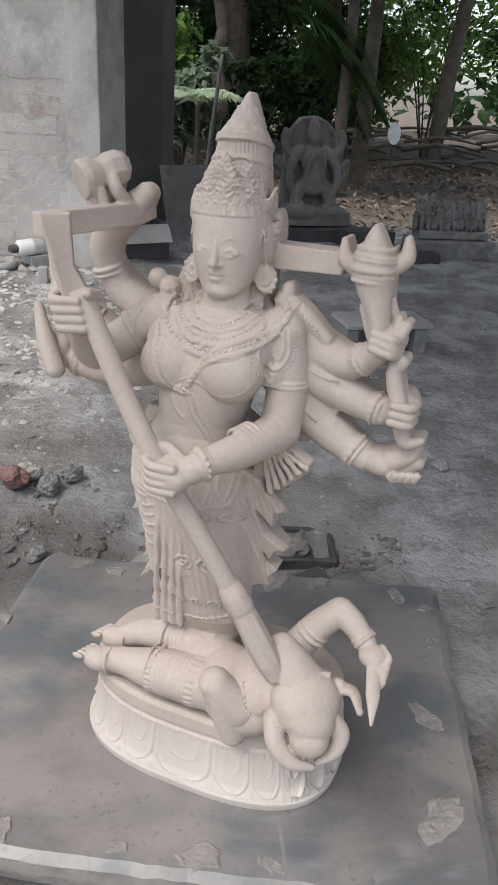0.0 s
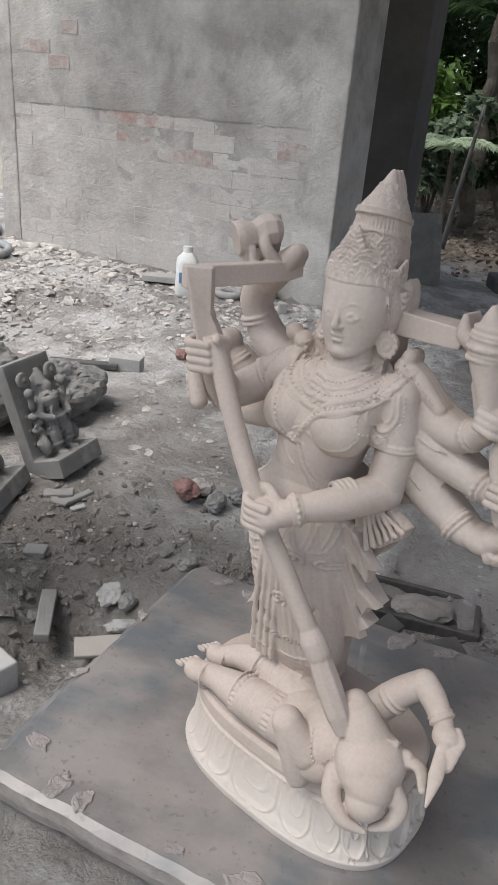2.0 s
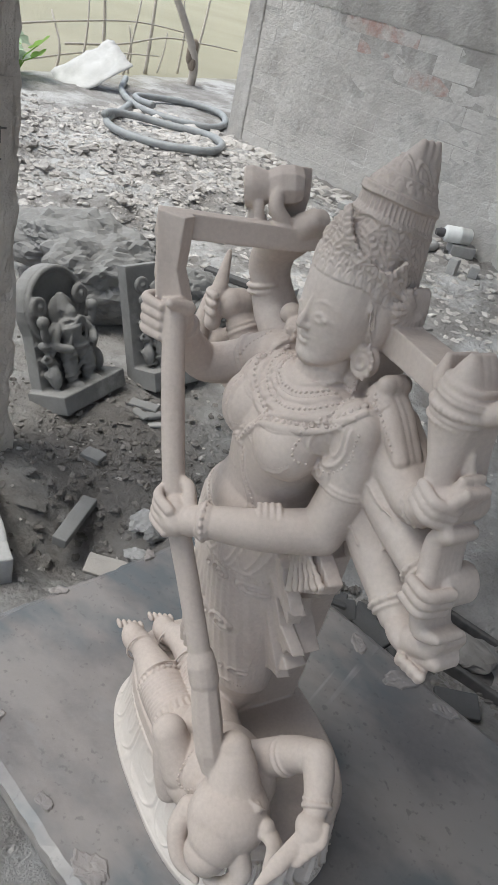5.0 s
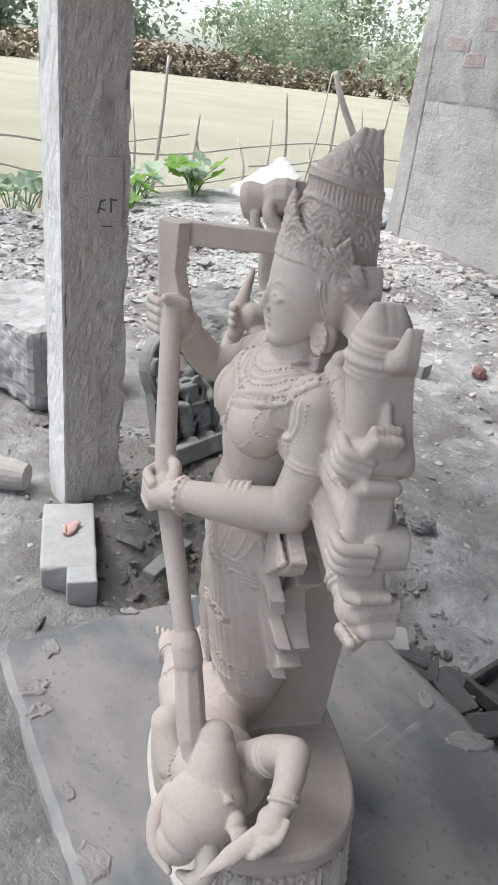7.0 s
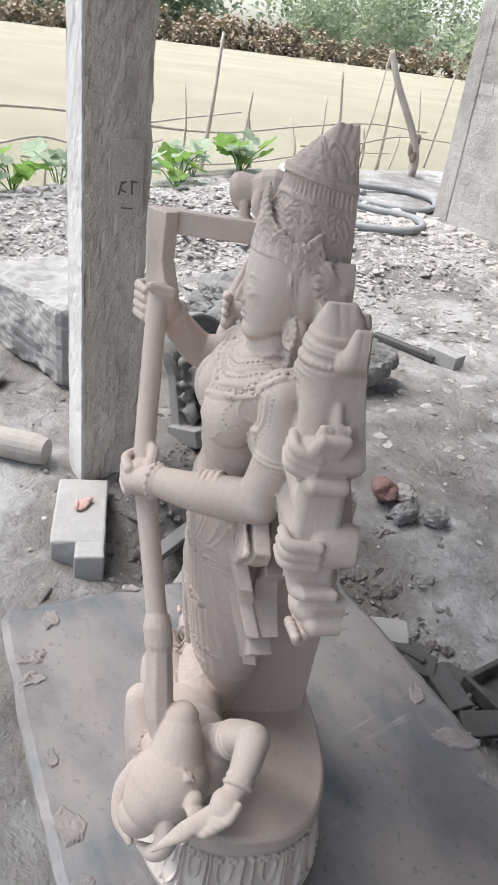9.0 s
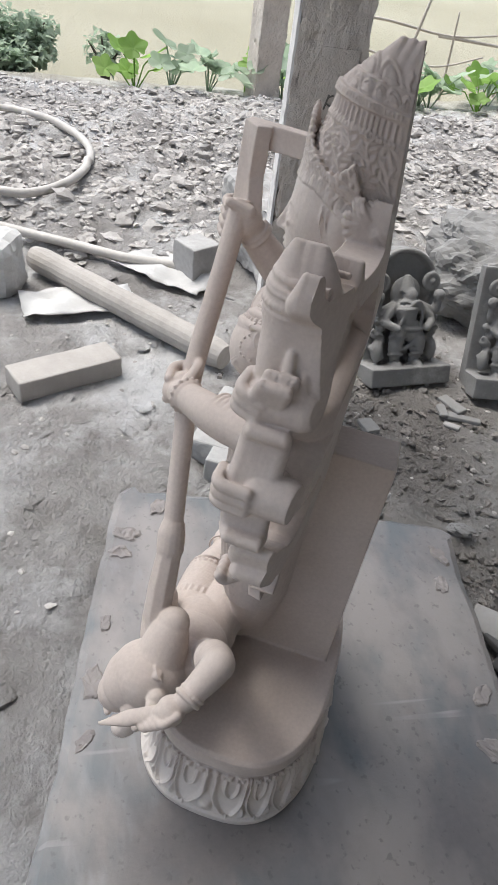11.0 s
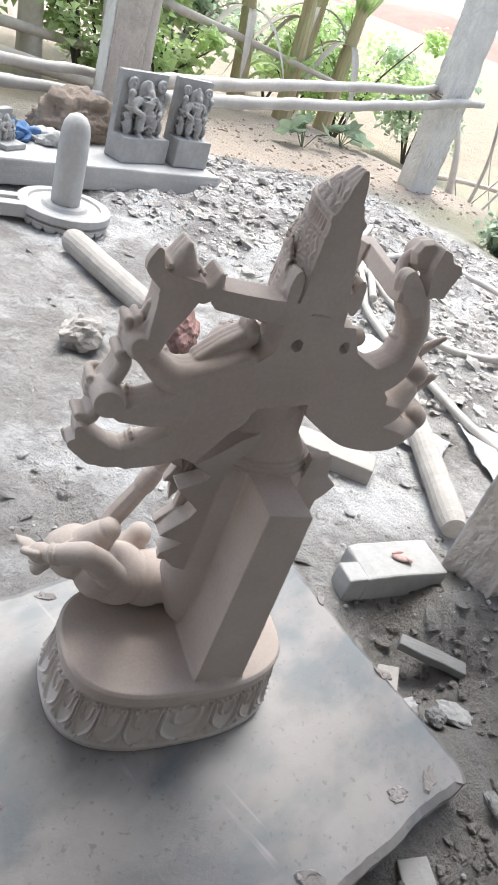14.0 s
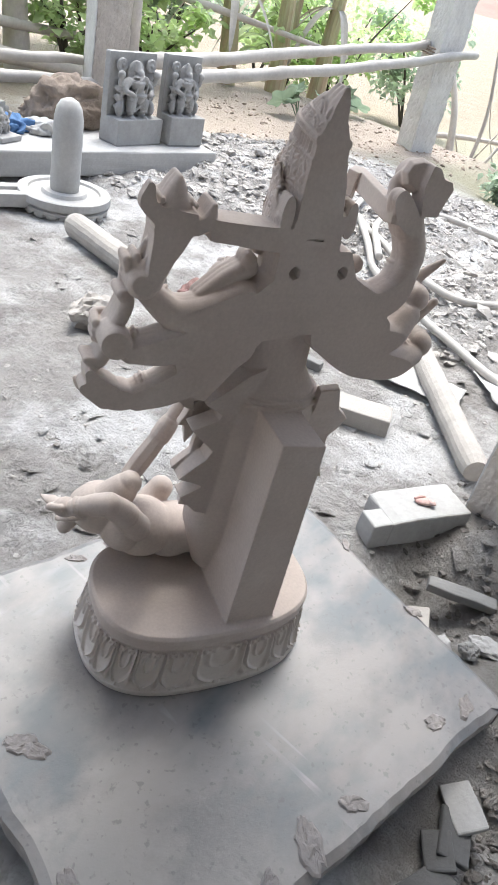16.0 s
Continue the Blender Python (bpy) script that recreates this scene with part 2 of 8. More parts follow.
M_SCRUB = mat("dry_scrub", (0.46, 0.38, 0.28), (0.36, 0.30, 0.22), scale=1, rough=0.9, bump=0.0, fine=10, vary=0.35)
M_LEAFS = leafmat("dusty_leaves", (0.34, 0.43, 0.30), (0.46, 0.54, 0.42))
M_LEAFP = leafmat("pale_leaves", (0.20, 0.27, 0.19), (0.28, 0.34, 0.24))
M_BANANA = leafmat("banana_leaf", (0.30, 0.42, 0.17), (0.46, 0.55, 0.30))
M_BANSTEM = mat("banana_stem", (0.42, 0.42, 0.24), (0.38, 0.28, 0.18), scale=5, rough=0.6, bump=0.3, fine=30, stretch=(3, 3, 0.6))
M_DRY = mat("dry_litter", (0.24, 0.20, 0.16), (0.15, 0.12, 0.10), scale=12, rough=0.9, bump=0.3, vary=0.5)
# red earth, made paler and duller to hold the distance haze
M_HILL = mat("hazed_red_earth", (0.36, 0.235, 0.195), (0.28, 0.185, 0.155), scale=0.2, rough=0.95, bump=0.3, fine=3)


# ---- mesh tools ----
def obj_from(name, verts, faces, material, parent=None, label="", smooth=False):
    me = bpy.data.meshes.new(name)
    me.from_pydata([tuple(v) for v in verts], [], faces)
    me.materials.append(material)
    if smooth:
        me.polygons.foreach_set("use_smooth", [True] * len(me.polygons))
    me.update()
    ob = new(name, me)
    if parent is not None:
        ob.parent = parent
    if label:
        ob["label"] = label
    return ob


def part(name, bm, material, parent=None, label="", smooth=False):
    bmesh.ops.recalc_face_normals(bm, faces=bm.faces)
    me = bpy.data.meshes.new(name)
    bm.to_mesh(me)
    bm.free()
    me.materials.append(material)
    if smooth:
        me.polygons.foreach_set("use_smooth", [True] * len(me.polygons))
    ob = new(name, me)
    if parent is not None:
        ob.parent = parent
    if label:
        ob["label"] = label
    return ob


def empty(name, m, label="", category="", group="", kind=""):
    ob = new(name)
    ob.matrix_basis = m
    return tagged(ob, label, category, group, kind)


def rough_box(sx, sy, sz, bevel=0.006, jag=0.0, seed=0, cuts=0):
    """A box standing on z = 0 with bevelled, slightly chipped edges."""
    bm = bmesh.new()
    bmesh.ops.create_cube(bm, size=1, matrix=Matrix.Translation((0, 0, sz / 2)) @ Matrix.Diagonal((sx, sy, sz, 1)))
    if bevel:
        bmesh.ops.bevel(bm, geom=bm.edges[:], offset=bevel, segments=2, profile=0.5, affect="EDGES")
    if cuts:
        long = [e for e in bm.edges if e.calc_length() > max(2.5 * bevel, 0.004)]
        bmesh.ops.subdivide_edges(bm, edges=long, cuts=cuts, use_grid_fill=True)
    if jag:
        for v in bm.verts:
            d = noise.noise_vector(v.co * 22 + Vector((seed * 3.1, 0, 0))) + noise.noise_vector(v.co * 60 + Vector((0, seed * 1.7, 0))) * 0.5
            v.co += d * jag
    return bm


def rock(r, seed, squash=(1, 1, 0.7), sub=2, amp=0.35):
    bm = bmesh.new()
    bmesh.ops.create_icosphere(bm, subdivisions=sub, radius=1)
    o = Vector((seed * 7.3, seed * 2.1, seed * 5.7))
    for v in bm.verts:
        k = 1 + amp * noise.noise(v.co * 1.3 + o) + amp * 0.5 * noise.noise(v.co * 3.1 + o)
        if sub == 2:
            k += amp * 0.30 * noise.noise(v.co * 6.5 + o)
        if sub > 2:
            k += amp * 0.28 * abs(noise.noise(v.co * 6.5 + o)) + amp * 0.14 * noise.noise(v.co * 15 + o)
        v.co = Vector((v.co.x * squash[0], v.co.y * squash[1], v.co.z * squash[2])) * (k * r)
    low = min(v.co.z for v in bm.verts)
    for v in bm.verts:
        v.co.z -= low + r * 0.12
    return bm


def roughen(bm, amp, scale, seed):
    """Weathers a stone: broad hollows, then chips, then grain, pushed along its faces."""
    bm.normal_update()
    shift = Vector((seed * 1.7, seed * 0.9, 0))
    for v in bm.verts:
        p = v.co * scale + shift
        v.co += v.normal * amp * (noise.noise(p) + 0.5 * abs(noise.noise(p * 2.3)) - 0.6 * max(0.0, noise.noise(p * 4.1)) + 0.16 * noise.noise(p * 11))
    return bm


def sweep(pts, radii, n=10, flat=1.0):
    """Vertices and faces of a closed tube along points."""
    pts = [Vector(p) for p in pts]
    if not isinstance(radii, (list, tuple)):
        radii = [radii] * len(pts)
    V, Fc = [], []
    up = Vector((0.13, 0.27, 0.95)).normalized()
    for i, p in enumerate(pts):
        d = (pts[min(i + 1, len(pts) - 1)] - pts[max(i - 1, 0)]).normalized()
        a = d.cross(up)
        if a.length < 0.05:
            a = d.cross(Vector((1, 0, 0)))
        a.normalize()
        b = d.cross(a).normalized()
        for k in range(n):
            w = 2 * math.pi * k / n
            V.append(p + a * (math.cos(w) * radii[i]) + b * (math.sin(w) * radii[i] * flat))
    for i in range(len(pts) - 1):
        for k in range(n):
            q = (k + 1) % n
            Fc.append((i * n + k, i * n + q, (i + 1) * n + q, (i + 1) * n + k))
    Fc.append(tuple(range(n))[::-1])
    Fc.append(tuple((len(pts) - 1) * n + k for k in range(n)))
    return V, Fc


def smooth_line(pts, steps=6):
    """A Catmull-Rom curve through points."""
    P = [Vector(p) for p in pts]
    P = [P[0] * 2 - P[1]] + P + [P[-1] * 2 - P[-2]]
    out = []
    for i in range(1, len(P) - 2):
        for s in range(steps):
            t = s / steps
            a, b, c, d = P[i - 1], P[i], P[i + 1], P[i + 2]
            out.append(0.5 * ((2 * b) + (c - a) * t + (2 * a - 5 * b + 4 * c - d) * t * t + (3 * b - a - 3 * c + d) * t ** 3))
    out.append(P[-2])
    return out


def merge(*groups):
    V, Fc = [], []
    for v, f in groups:
        k = len(V)
        V += list(v)
        Fc += [tuple(i + k for i in q) for q in f]
    return V, Fc


def to_bm(V, Fc):
    bm = bmesh.new()
    vs = [bm.verts.new(v) for v in V]
    for q in Fc:
        bm.faces.new([vs[i] for i in q])
    return bm


def ellipsoid(c, r, rot=None, nu=28, nv=18):
    V, Fc = [], []
    R = rot or Matrix.Identity(3)
    for j in range(nv + 1):
        th = math.pi * j / nv
        for i in range(nu):
            ph = 2 * math.pi * i / nu
            V.append(Vector(c) + R @ Vector((r[0] * math.sin(th) * math.cos(ph), r[1] * math.sin(th) * math.sin(ph), -r[2] * math.cos(th))))
    for j in range(nv):
        for i in range(nu):
            q = (i + 1) % nu
            Fc.append((j * nu + i, j * nu + q, (j + 1) * nu + q, (j + 1) * nu + i))
    return V, Fc


def loft(rows, n=28, power=2.0):
    """Stacked ovals (z, cx, cy, rx, ry)."""
    V, Fc = [], []
    for z, cx, cy, rx, ry in rows:
        for k in range(n):
            w = 2 * math.pi * k / n
            c, s = math.cos(w), math.sin(w)
            V.append(Vector((cx + rx * math.copysign(abs(c) ** (2 / power), c), cy + ry * math.copysign(abs(s) ** (2 / power), s), z)))
    for j in range(len(rows) - 1):
        for k in range(n):
            q = (k + 1) % n
            Fc.append((j * n + k, j * n + q, (j + 1) * n + q, (j + 1) * n + k))
    Fc.append(tuple(range(n))[::-1])
    Fc.append(tuple((len(rows) - 1) * n + k for k in range(n)))
    return V, Fc


def box_vf(lo, hi):
    (a, b, c), (d, e, f) = lo, hi
    V = [Vector(p) for p in ((a, b, c), (d, b, c), (d, e, c), (a, e, c), (a, b, f), (d, b, f), (d, e, f), (a, e, f))]
    return V, [(0, 3, 2, 1), (4, 5, 6, 7), (0, 1, 5, 4), (1, 2, 6, 5), (2, 3, 7, 6), (3, 0, 4, 7)]


def hull_strip(pts, depth):
    """A flat polygon of points given depth along a vector."""
    n = len(pts)
    V = [Vector(p) for p in pts] + [Vector(p) + Vector(depth) for p in pts]
    Fc = [tuple(range(n))[::-1], tuple(range(n, 2 * n))]
    Fc += [(i, (i + 1) % n, n + (i + 1) % n, n + i) for i in range(n)]
    return V, Fc


# ---- ground ----
def smooth(a, b, x):
    t = min(1.0, max(0.0, (x - a) / (b - a)))
    return t * t * (3 - 2 * t)


def mound(x, y):
    """How much of the clod heap lies at a place."""
    edge = -1.62 + 0.25 * noise.noise(Vector((y * 1.1, 3.3, 0))) + 0.10 * smooth(0.2, 1.6, y)
    return smooth(edge + 0.12, edge - 0.25, x) * smooth(-3.75, -3.2, x) * smooth(-2.0, -1.3, y + 0.45 * (x + 2.6)) * smooth(3.6, 2.4, y)


import collections

DENTS = collections.defaultdict(list)
rnd = random.Random(77)
for k in range(900):
    dx, dy, da, dl = rnd.uniform(-2.6, 2.2), rnd.uniform(-1.4, 4.2), rnd.uniform(0, 3.14), rnd.uniform(0.03, 0.10)
    for i in (-1, 0, 1):
        for j in (-1, 0, 1):
            DENTS[(math.floor(dx / 0.2) + i, math.floor(dy / 0.2) + j)].append((dx, dy, math.cos(da), math.sin(da), dl, dl * rnd.uniform(0.35, 0.7), rnd.uniform(0.006, 0.020)))


def dents(x, y):
    """Old footprints and scuffs in the dust, each with a low rim."""
    z = 0.0
    for dx, dy, c, w, l, b, deep in DENTS[(math.floor(x / 0.2), math.floor(y / 0.2))]:
        u, v = ((x - dx) * c + (y - dy) * w) / l, ((y - dy) * c - (x - dx) * w) / b
        d = u * u + v * v
        if d < 4:
            z += deep * (-math.exp(-d * 2.2) + 0.45 * math.exp(-((d - 1.3) / 0.5) ** 2))
    return z


def ground_z(x, y):
    p = Vector((x, y, 0))
    z = 0.012 * noise.noise(p * 1.7) + 0.009 * noise.noise(p * 6.0) + 0.007 * noise.noise(p * 14.0) - 0.006 * abs(noise.noise(p * 9.0 + Vector((3, 1, 0))))
    if -2.8 < x < 2.4 and -1.6 < y < 4.4:
        z += dents(x, y)
    z += 0.10 * smooth(2.4, 3.7, y) * smooth(0.6, -0.6, x)
    z -= 0.035 * smooth(0.35, 0.1, abs(x - 0.1)) * smooth(1.7, 1.2, abs(y - 0.75) * 1.6) * 0.6
    z -= 0.10 * math.exp(-(((x + 0.50) / 0.13) ** 2 + ((y - 0.99) / 0.13) ** 2))
    z -= 0.06 * math.exp(-(((x - 0.05) / 0.40) ** 2 + ((y - 1.30) / 0.12) ** 2))
    k = mound(x, y)
    if k > 0:
        z += k * (0.07 + 0.05 * noise.noise(p * 1.3) + 0.05 * noise.noise(p * 4.5) + 0.035 * abs(noise.noise(p * 11.0)))
    z += 0.03 * smooth(1.8, 3.0, abs(y - 3.2) * -1 + 3.0) * smooth(-0.9, -1.4, x) * 0.5
    far_y = smooth(-0.3, -0.9, y)
    z -= 0.30 * (smooth(-3.7, -5.0, x) * (1 - far_y) + smooth(-4.9, -6.4, x) * far_y)
    z += 0.05 * math.exp(-(((x + 0.70) / 0.10) ** 2 + ((y - 1.0) / 0.10) ** 2))
    z -= 0.10 * smooth(4.5, 7.0, y) * smooth(-0.6, 0.4, x)
    return z


def axis(lo, hi, step, far):
    a = list(np.arange(lo, hi, step))
    s = step
    up = [hi]
    while up[-1] < far:
        s *= 1.22
        up.append(up[-1] + s)
    s = step
    dn = [lo]
    while dn[-1] > -far:
        s *= 1.22
        dn.append(dn[-1] - s)
    return dn[:0:-1] + a + up


gx, gy = axis(-3.9, 1.6, 0.021, 600), axis(-1.6, 4.3, 0.022, 600)
GV = [(x, y, ground_z(x, y)) for y in gy for x in gx]
nx = len(gx)
GF = [(j * nx + i, j * nx + i + 1, (j + 1) * nx + i + 1, (j + 1) * nx + i) for j in range(len(gy) - 1) for i in range(nx - 1)]
ground = obj_from("ground", GV, GF, M_GROUND, smooth=True)
tagged(ground, "pale dusty earth floor giving way to a dry field", "ground", kind="structure")


def blend_ground():
    """Dust near the workshop, dry grass beyond its edge, dark leaf litter under the trees."""
    m = M_GROUND
    n, l = m.node_tree.nodes, m.node_tree.links
    b = n["Principled BSDF"]
    dust = b.inputs["Base Color"].links[0].from_socket
    co = n.new("ShaderNodeTexCoord")
    sp = n.new("ShaderNodeSeparateXYZ")
    l.new(co.outputs["Object"], sp.inputs[0])
    nz = n.new("ShaderNodeTexNoise")
    nz.inputs["Scale"].default_value, nz.inputs["Detail"].default_value = 1.5, 6
    l.new(co.outputs["Object"], nz.inputs["Vector"])

    def over(sock, sign, a, c, wob):
        k = n.new("ShaderNodeMath")
        k.operation = "MULTIPLY_ADD"
        k.inputs[1].default_value = wob
        l.new(nz.outputs[0], k.inputs[0])
        s = n.new("ShaderNodeMath")
        s.operation = "MULTIPLY"
        s.inputs[1].default_value = sign
        l.new(sock, s.inputs[0])
        l.new(s.outputs[0], k.inputs[2])
        r = n.new("ShaderNodeMapRange")
        r.inputs["From Min"].default_value, r.inputs["From Max"].default_value = a, c
        l.new(k.outputs[0], r.inputs["Value"])
        return r.outputs[0]

    def lay(f, below, colours, scale):
        t = n.new("ShaderNodeTexNoise")
        t.inputs["Scale"].default_value, t.inputs["Detail"].default_value = scale, 8
        l.new(co.outputs["Object"], t.inputs["Vector"])
        cm = n.new("ShaderNodeMix")
        cm.data_type = "RGBA"
        cm.inputs["A"].default_value, cm.inputs["B"].default_value = (*colours[0], 1), (*colours[1], 1)
        l.new(t.outputs[0], cm.inputs["Factor"])
        k = n.new("ShaderNodeMix")
        k.data_type = "RGBA"
        l.new(f, k.inputs["Factor"])
        l.new(below, k.inputs["A"])
        l.new(cm.outputs["Result"], k.inputs["B"])
        return k.outputs["Result"]
    earth = n.new("ShaderNodeMath")
    earth.operation = "MULTIPLY"
    tilted = n.new("ShaderNodeMath")
    tilted.operation = "MULTIPLY_ADD"
    tilted.inputs[1].default_value = 0.42
    l.new(sp.outputs["X"], tilted.inputs[0])
    l.new(sp.outputs["Y"], tilted.inputs[2])
    l.new(over(tilted.outputs[0], -1, 2.85, 3.25, 0.5), earth.inputs[0])
    l.new(over(sp.outputs["X"], -1, 2.45, 2.9, 0.4), earth.inputs[1])
    c = lay(over(sp.outputs["X"], -1, 3.9, 4.6, 0.8), dust, ((0.29, 0.268, 0.180), (0.46, 0.428, 0.335)), 0.35)
    ys = n.new("ShaderNodeMath")
    ys.operation = "MULTIPLY"
    l.new(over(sp.outputs["Y"], 1, 5.6, 7.0, 1.2), ys.inputs[0])
    l.new(over(sp.outputs["X"], 1, -0.8, 0.6, 0.5), ys.inputs[1])
    c = lay(ys.outputs[0], c, ((0.07, 0.055, 0.045), (0.20, 0.165, 0.135)), 9.0)
    c = lay(over(sp.outputs["Y"], -1, 2.3, 3.2, 0.8), c, ((0.30, 0.24, 0.18), (0.42, 0.36, 0.27)), 3.0)
    near_x = n.new("ShaderNodeMath")
    near_x.operation = "MULTIPLY"
    l.new(earth.outputs[0], near_x.inputs[0])
    l.new(over(sp.outputs["X"], 1, -5.9, -4.6, 0.5), near_x.inputs[1])
    c = lay(near_x.outputs[0], c, ((0.36, 0.295, 0.245), (0.50, 0.425, 0.365)), 5.0)
    # damp dark soil dug up beside the slab
    ds = n.new("ShaderNodeVectorMath")
    ds.operation = "DISTANCE"
    ds.inputs[1].default_value = (-0.62, 1.18, 0.0)
    l.new(co.outputs["Object"], ds.inputs[0])
    c = lay(over(ds.outputs["Value"], -1, -0.18, 0.16, 0.65), c, ((0.145, 0.132, 0.122), (0.28, 0.26, 0.243)), 14.0)
    l.new(c, b.inputs["Base Color"])


blend_ground()

# ---- shelter: unseen roof and east wall, brick pier, shade-coloured pillars ----
# out of view: sized to cut top light, underside pale enough to bounce some back
for sx, sy, x, y, label in ((5.4, 5.3, 1.50, 2.05, "unseen concrete roof slab keeping skylight off the work floor"), (1.4, 2.1, -1.9, 3.65, "unseen concrete roof slab keeping skylight off the brick pier")):
    roof = part("ceiling", rough_box(sx, sy, 0.15, 0.01), M_ROOF)
    roof.matrix_basis = pose(x, y, 3.05)
    tagged(roof, label, "ceiling", kind="structure")
# never in view; added to hold back the light from +x
side_wall = part("wall_east", rough_box(0.20, 7.0, 3.04, 0.01), M_PLASTER)
side_wall.matrix_basis = pose(4.31, 1.5, 0.0)
tagged(side_wall, "unseen plain wall added to block light from the east", "wall", kind="structure")
PIER = Matrix.Translation((-2.38, 3.89, 0.0)) @ Euler((0, 0, math.atan2(-0.5, 2.0))).to_matrix().to_4x4()
PL, PT, PH = 2.06, 0.36, 3.1
pier = empty("wall_pier", PIER, "dusty brick pier with a plastered upper part and old paint scars", "wall", kind="structure")


def pier_plaster():
    """The plastered upper part, with a ragged lower edge, and the plain core behind the bricks."""
    n = 90
    V, Fc = [], []
    for k in range(n + 1):
        x = PL * k / n
        z0 = 0.858 + 0.010 * noise.noise(Vector((x * 9, 0, 0))) + 0.012 * noise.noise(Vector((x * 47, 2, 0)))
        for y, z in ((0.0030, z0), (0.0, PH), (0.02, PH), (0.02, z0)):
            V.append((x, y, z))
    for k in range(n):
        for q in range(4):
            r = (q + 1) % 4
            Fc.append((k * 4 + q, k * 4 + r, k * 4 + 4 + r, k * 4 + 4 + q))
    Fc += [(0, 1, 2, 3)[::-1], tuple(n * 4 + q for q in range(4))]
    obj_from("plaster", V, Fc, M_PLASTER, pier, "grey plaster with a ragged lower edge")
    bm = rough_box(PL - 0.01, PT - 0.01, PH, 0.01)
    for v in bm.verts:
        v.co += Vector((PL / 2, PT / 2 + 0.002, -0.1))
    part("core", bm, M_PLASTER, pier)
    for x, w in ((-0.006, 0.13), (PL - 0.15, 0.156)):
        bm = rough_box(w, PT + 0.004, PH, 0.008, 0.0015, seed=4, cuts=5)
        for v in bm.verts:
            v.co += Vector((x + w / 2, PT / 2 + 0.001, -0.1))
        part("corner_render", bm, M_PLASTER, pier, "pale rendered corner strip")


pier_plaster()
# pillar and back wall: the dark tone stands in for shade behind the pier
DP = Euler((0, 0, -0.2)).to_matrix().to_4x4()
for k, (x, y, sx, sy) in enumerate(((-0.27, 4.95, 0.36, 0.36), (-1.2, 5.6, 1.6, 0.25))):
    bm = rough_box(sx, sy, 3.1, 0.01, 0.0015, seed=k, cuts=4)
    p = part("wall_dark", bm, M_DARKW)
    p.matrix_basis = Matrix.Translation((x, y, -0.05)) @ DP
    tagged(p, "concrete pillar behind the brick pier, its shade put into the colour" if k == 0 else "back wall coloured dark for the deep shade of the recess", "wall", kind="structure")


# ---- slab table ----
def slab_z(x, y):
    return 0.064 - 0.045 * (y - 0.75) - 0.0013 * (x + 0.1)


def slab_outline(inset=0.0):
    C = [(-0.425, 0.582), (0.315, 0.430), (0.450, 1.060), (-0.300, 1.190)]
    out = []
    mid = Vector((0.01, 0.81))
    for i in range(4):
        a, b = Vector(C[i]), Vector(C[(i + 1) % 4])
        steps = 46
        for s in range(steps):
            p = a.lerp(b, s / steps)
            nrm = Vector((b.y - a.y, a.x - b.x)).normalized()
            j = 0.0018 * noise.noise(Vector((p.x * 14, p.y * 14, 1 + i))) + 0.0025 * noise.noise(Vector((p.x * 60, p.y * 60, 5)))
            j -= 0.010 * max(0.0, noise.noise(Vector((p.x * 9, p.y * 9, 9)))) ** 1.2
            end = min(s, steps - s) / steps
            j -= 0.014 * max(0.0, 1 - end / 0.03)
            out.append(p + nrm * (j - inset))
    return out


SLAB_T = 0.05
so0, so1, so2 = slab_outline(), slab_outline(0.004), slab_outline(0.012)
n = len(so0)
V = [(0.01, 0.81, slab_z(0.01, 0.81) - SLAB_T)]
V += [(p.x, p.y, slab_z(p.x, p.y) - SLAB_T) for p in so1]
V += [(p.x, p.y, slab_z(p.x, p.y) - 0.030 + 0.004 * noise.noise(Vector((p.x * 30, p.y * 30, 2)))) for p in so0]
V += [(p.x, p.y, slab_z(p.x, p.y) - 0.007 + 0.003 * noise.noise(Vector((p.x * 40, p.y * 40, 7)))) for p in so0]
V += [(p.x, p.y, slab_z(p.x, p.y)) for p in so2]
for f in (0.97, 0.92, 0.8, 0.6, 0.4, 0.2):
    for p in so2:
        q = Vector((0.01, 0.81)).lerp(p, f)
        V.append((q.x, q.y, slab_z(q.x, q.y) + 0.0007 * noise.noise(Vector((q.x * 9, q.y * 9, 4)))))
V.append((0.01, 0.81, slab_z(0.01, 0.81)))
Fc = [(0, 1 + (i + 1) % n, 1 + i) for i in range(n)]
Fc += [(1 + k * n + i, 1 + k * n + (i + 1) % n, 1 + (k + 1) * n + (i + 1) % n, 1 + (k + 1) * n + i) for k in range(9) for i in range(n)]
Fc += [(1 + 9 * n + i, 1 + 9 * n + (i + 1) % n, 1 + 10 * n) for i in range(n)]
slab = obj_from("stone_slab", V, Fc, M_SLAB)
slab.data.materials.append(M_SLABEDGE)
for p in slab.data.polygons:
    if p.center.z < slab_z(p.center.x, p.center.y) - 0.0045:
        p.material_index = 1
tagged(slab, "large dark slate work slab with chipped pale edges", "slab")


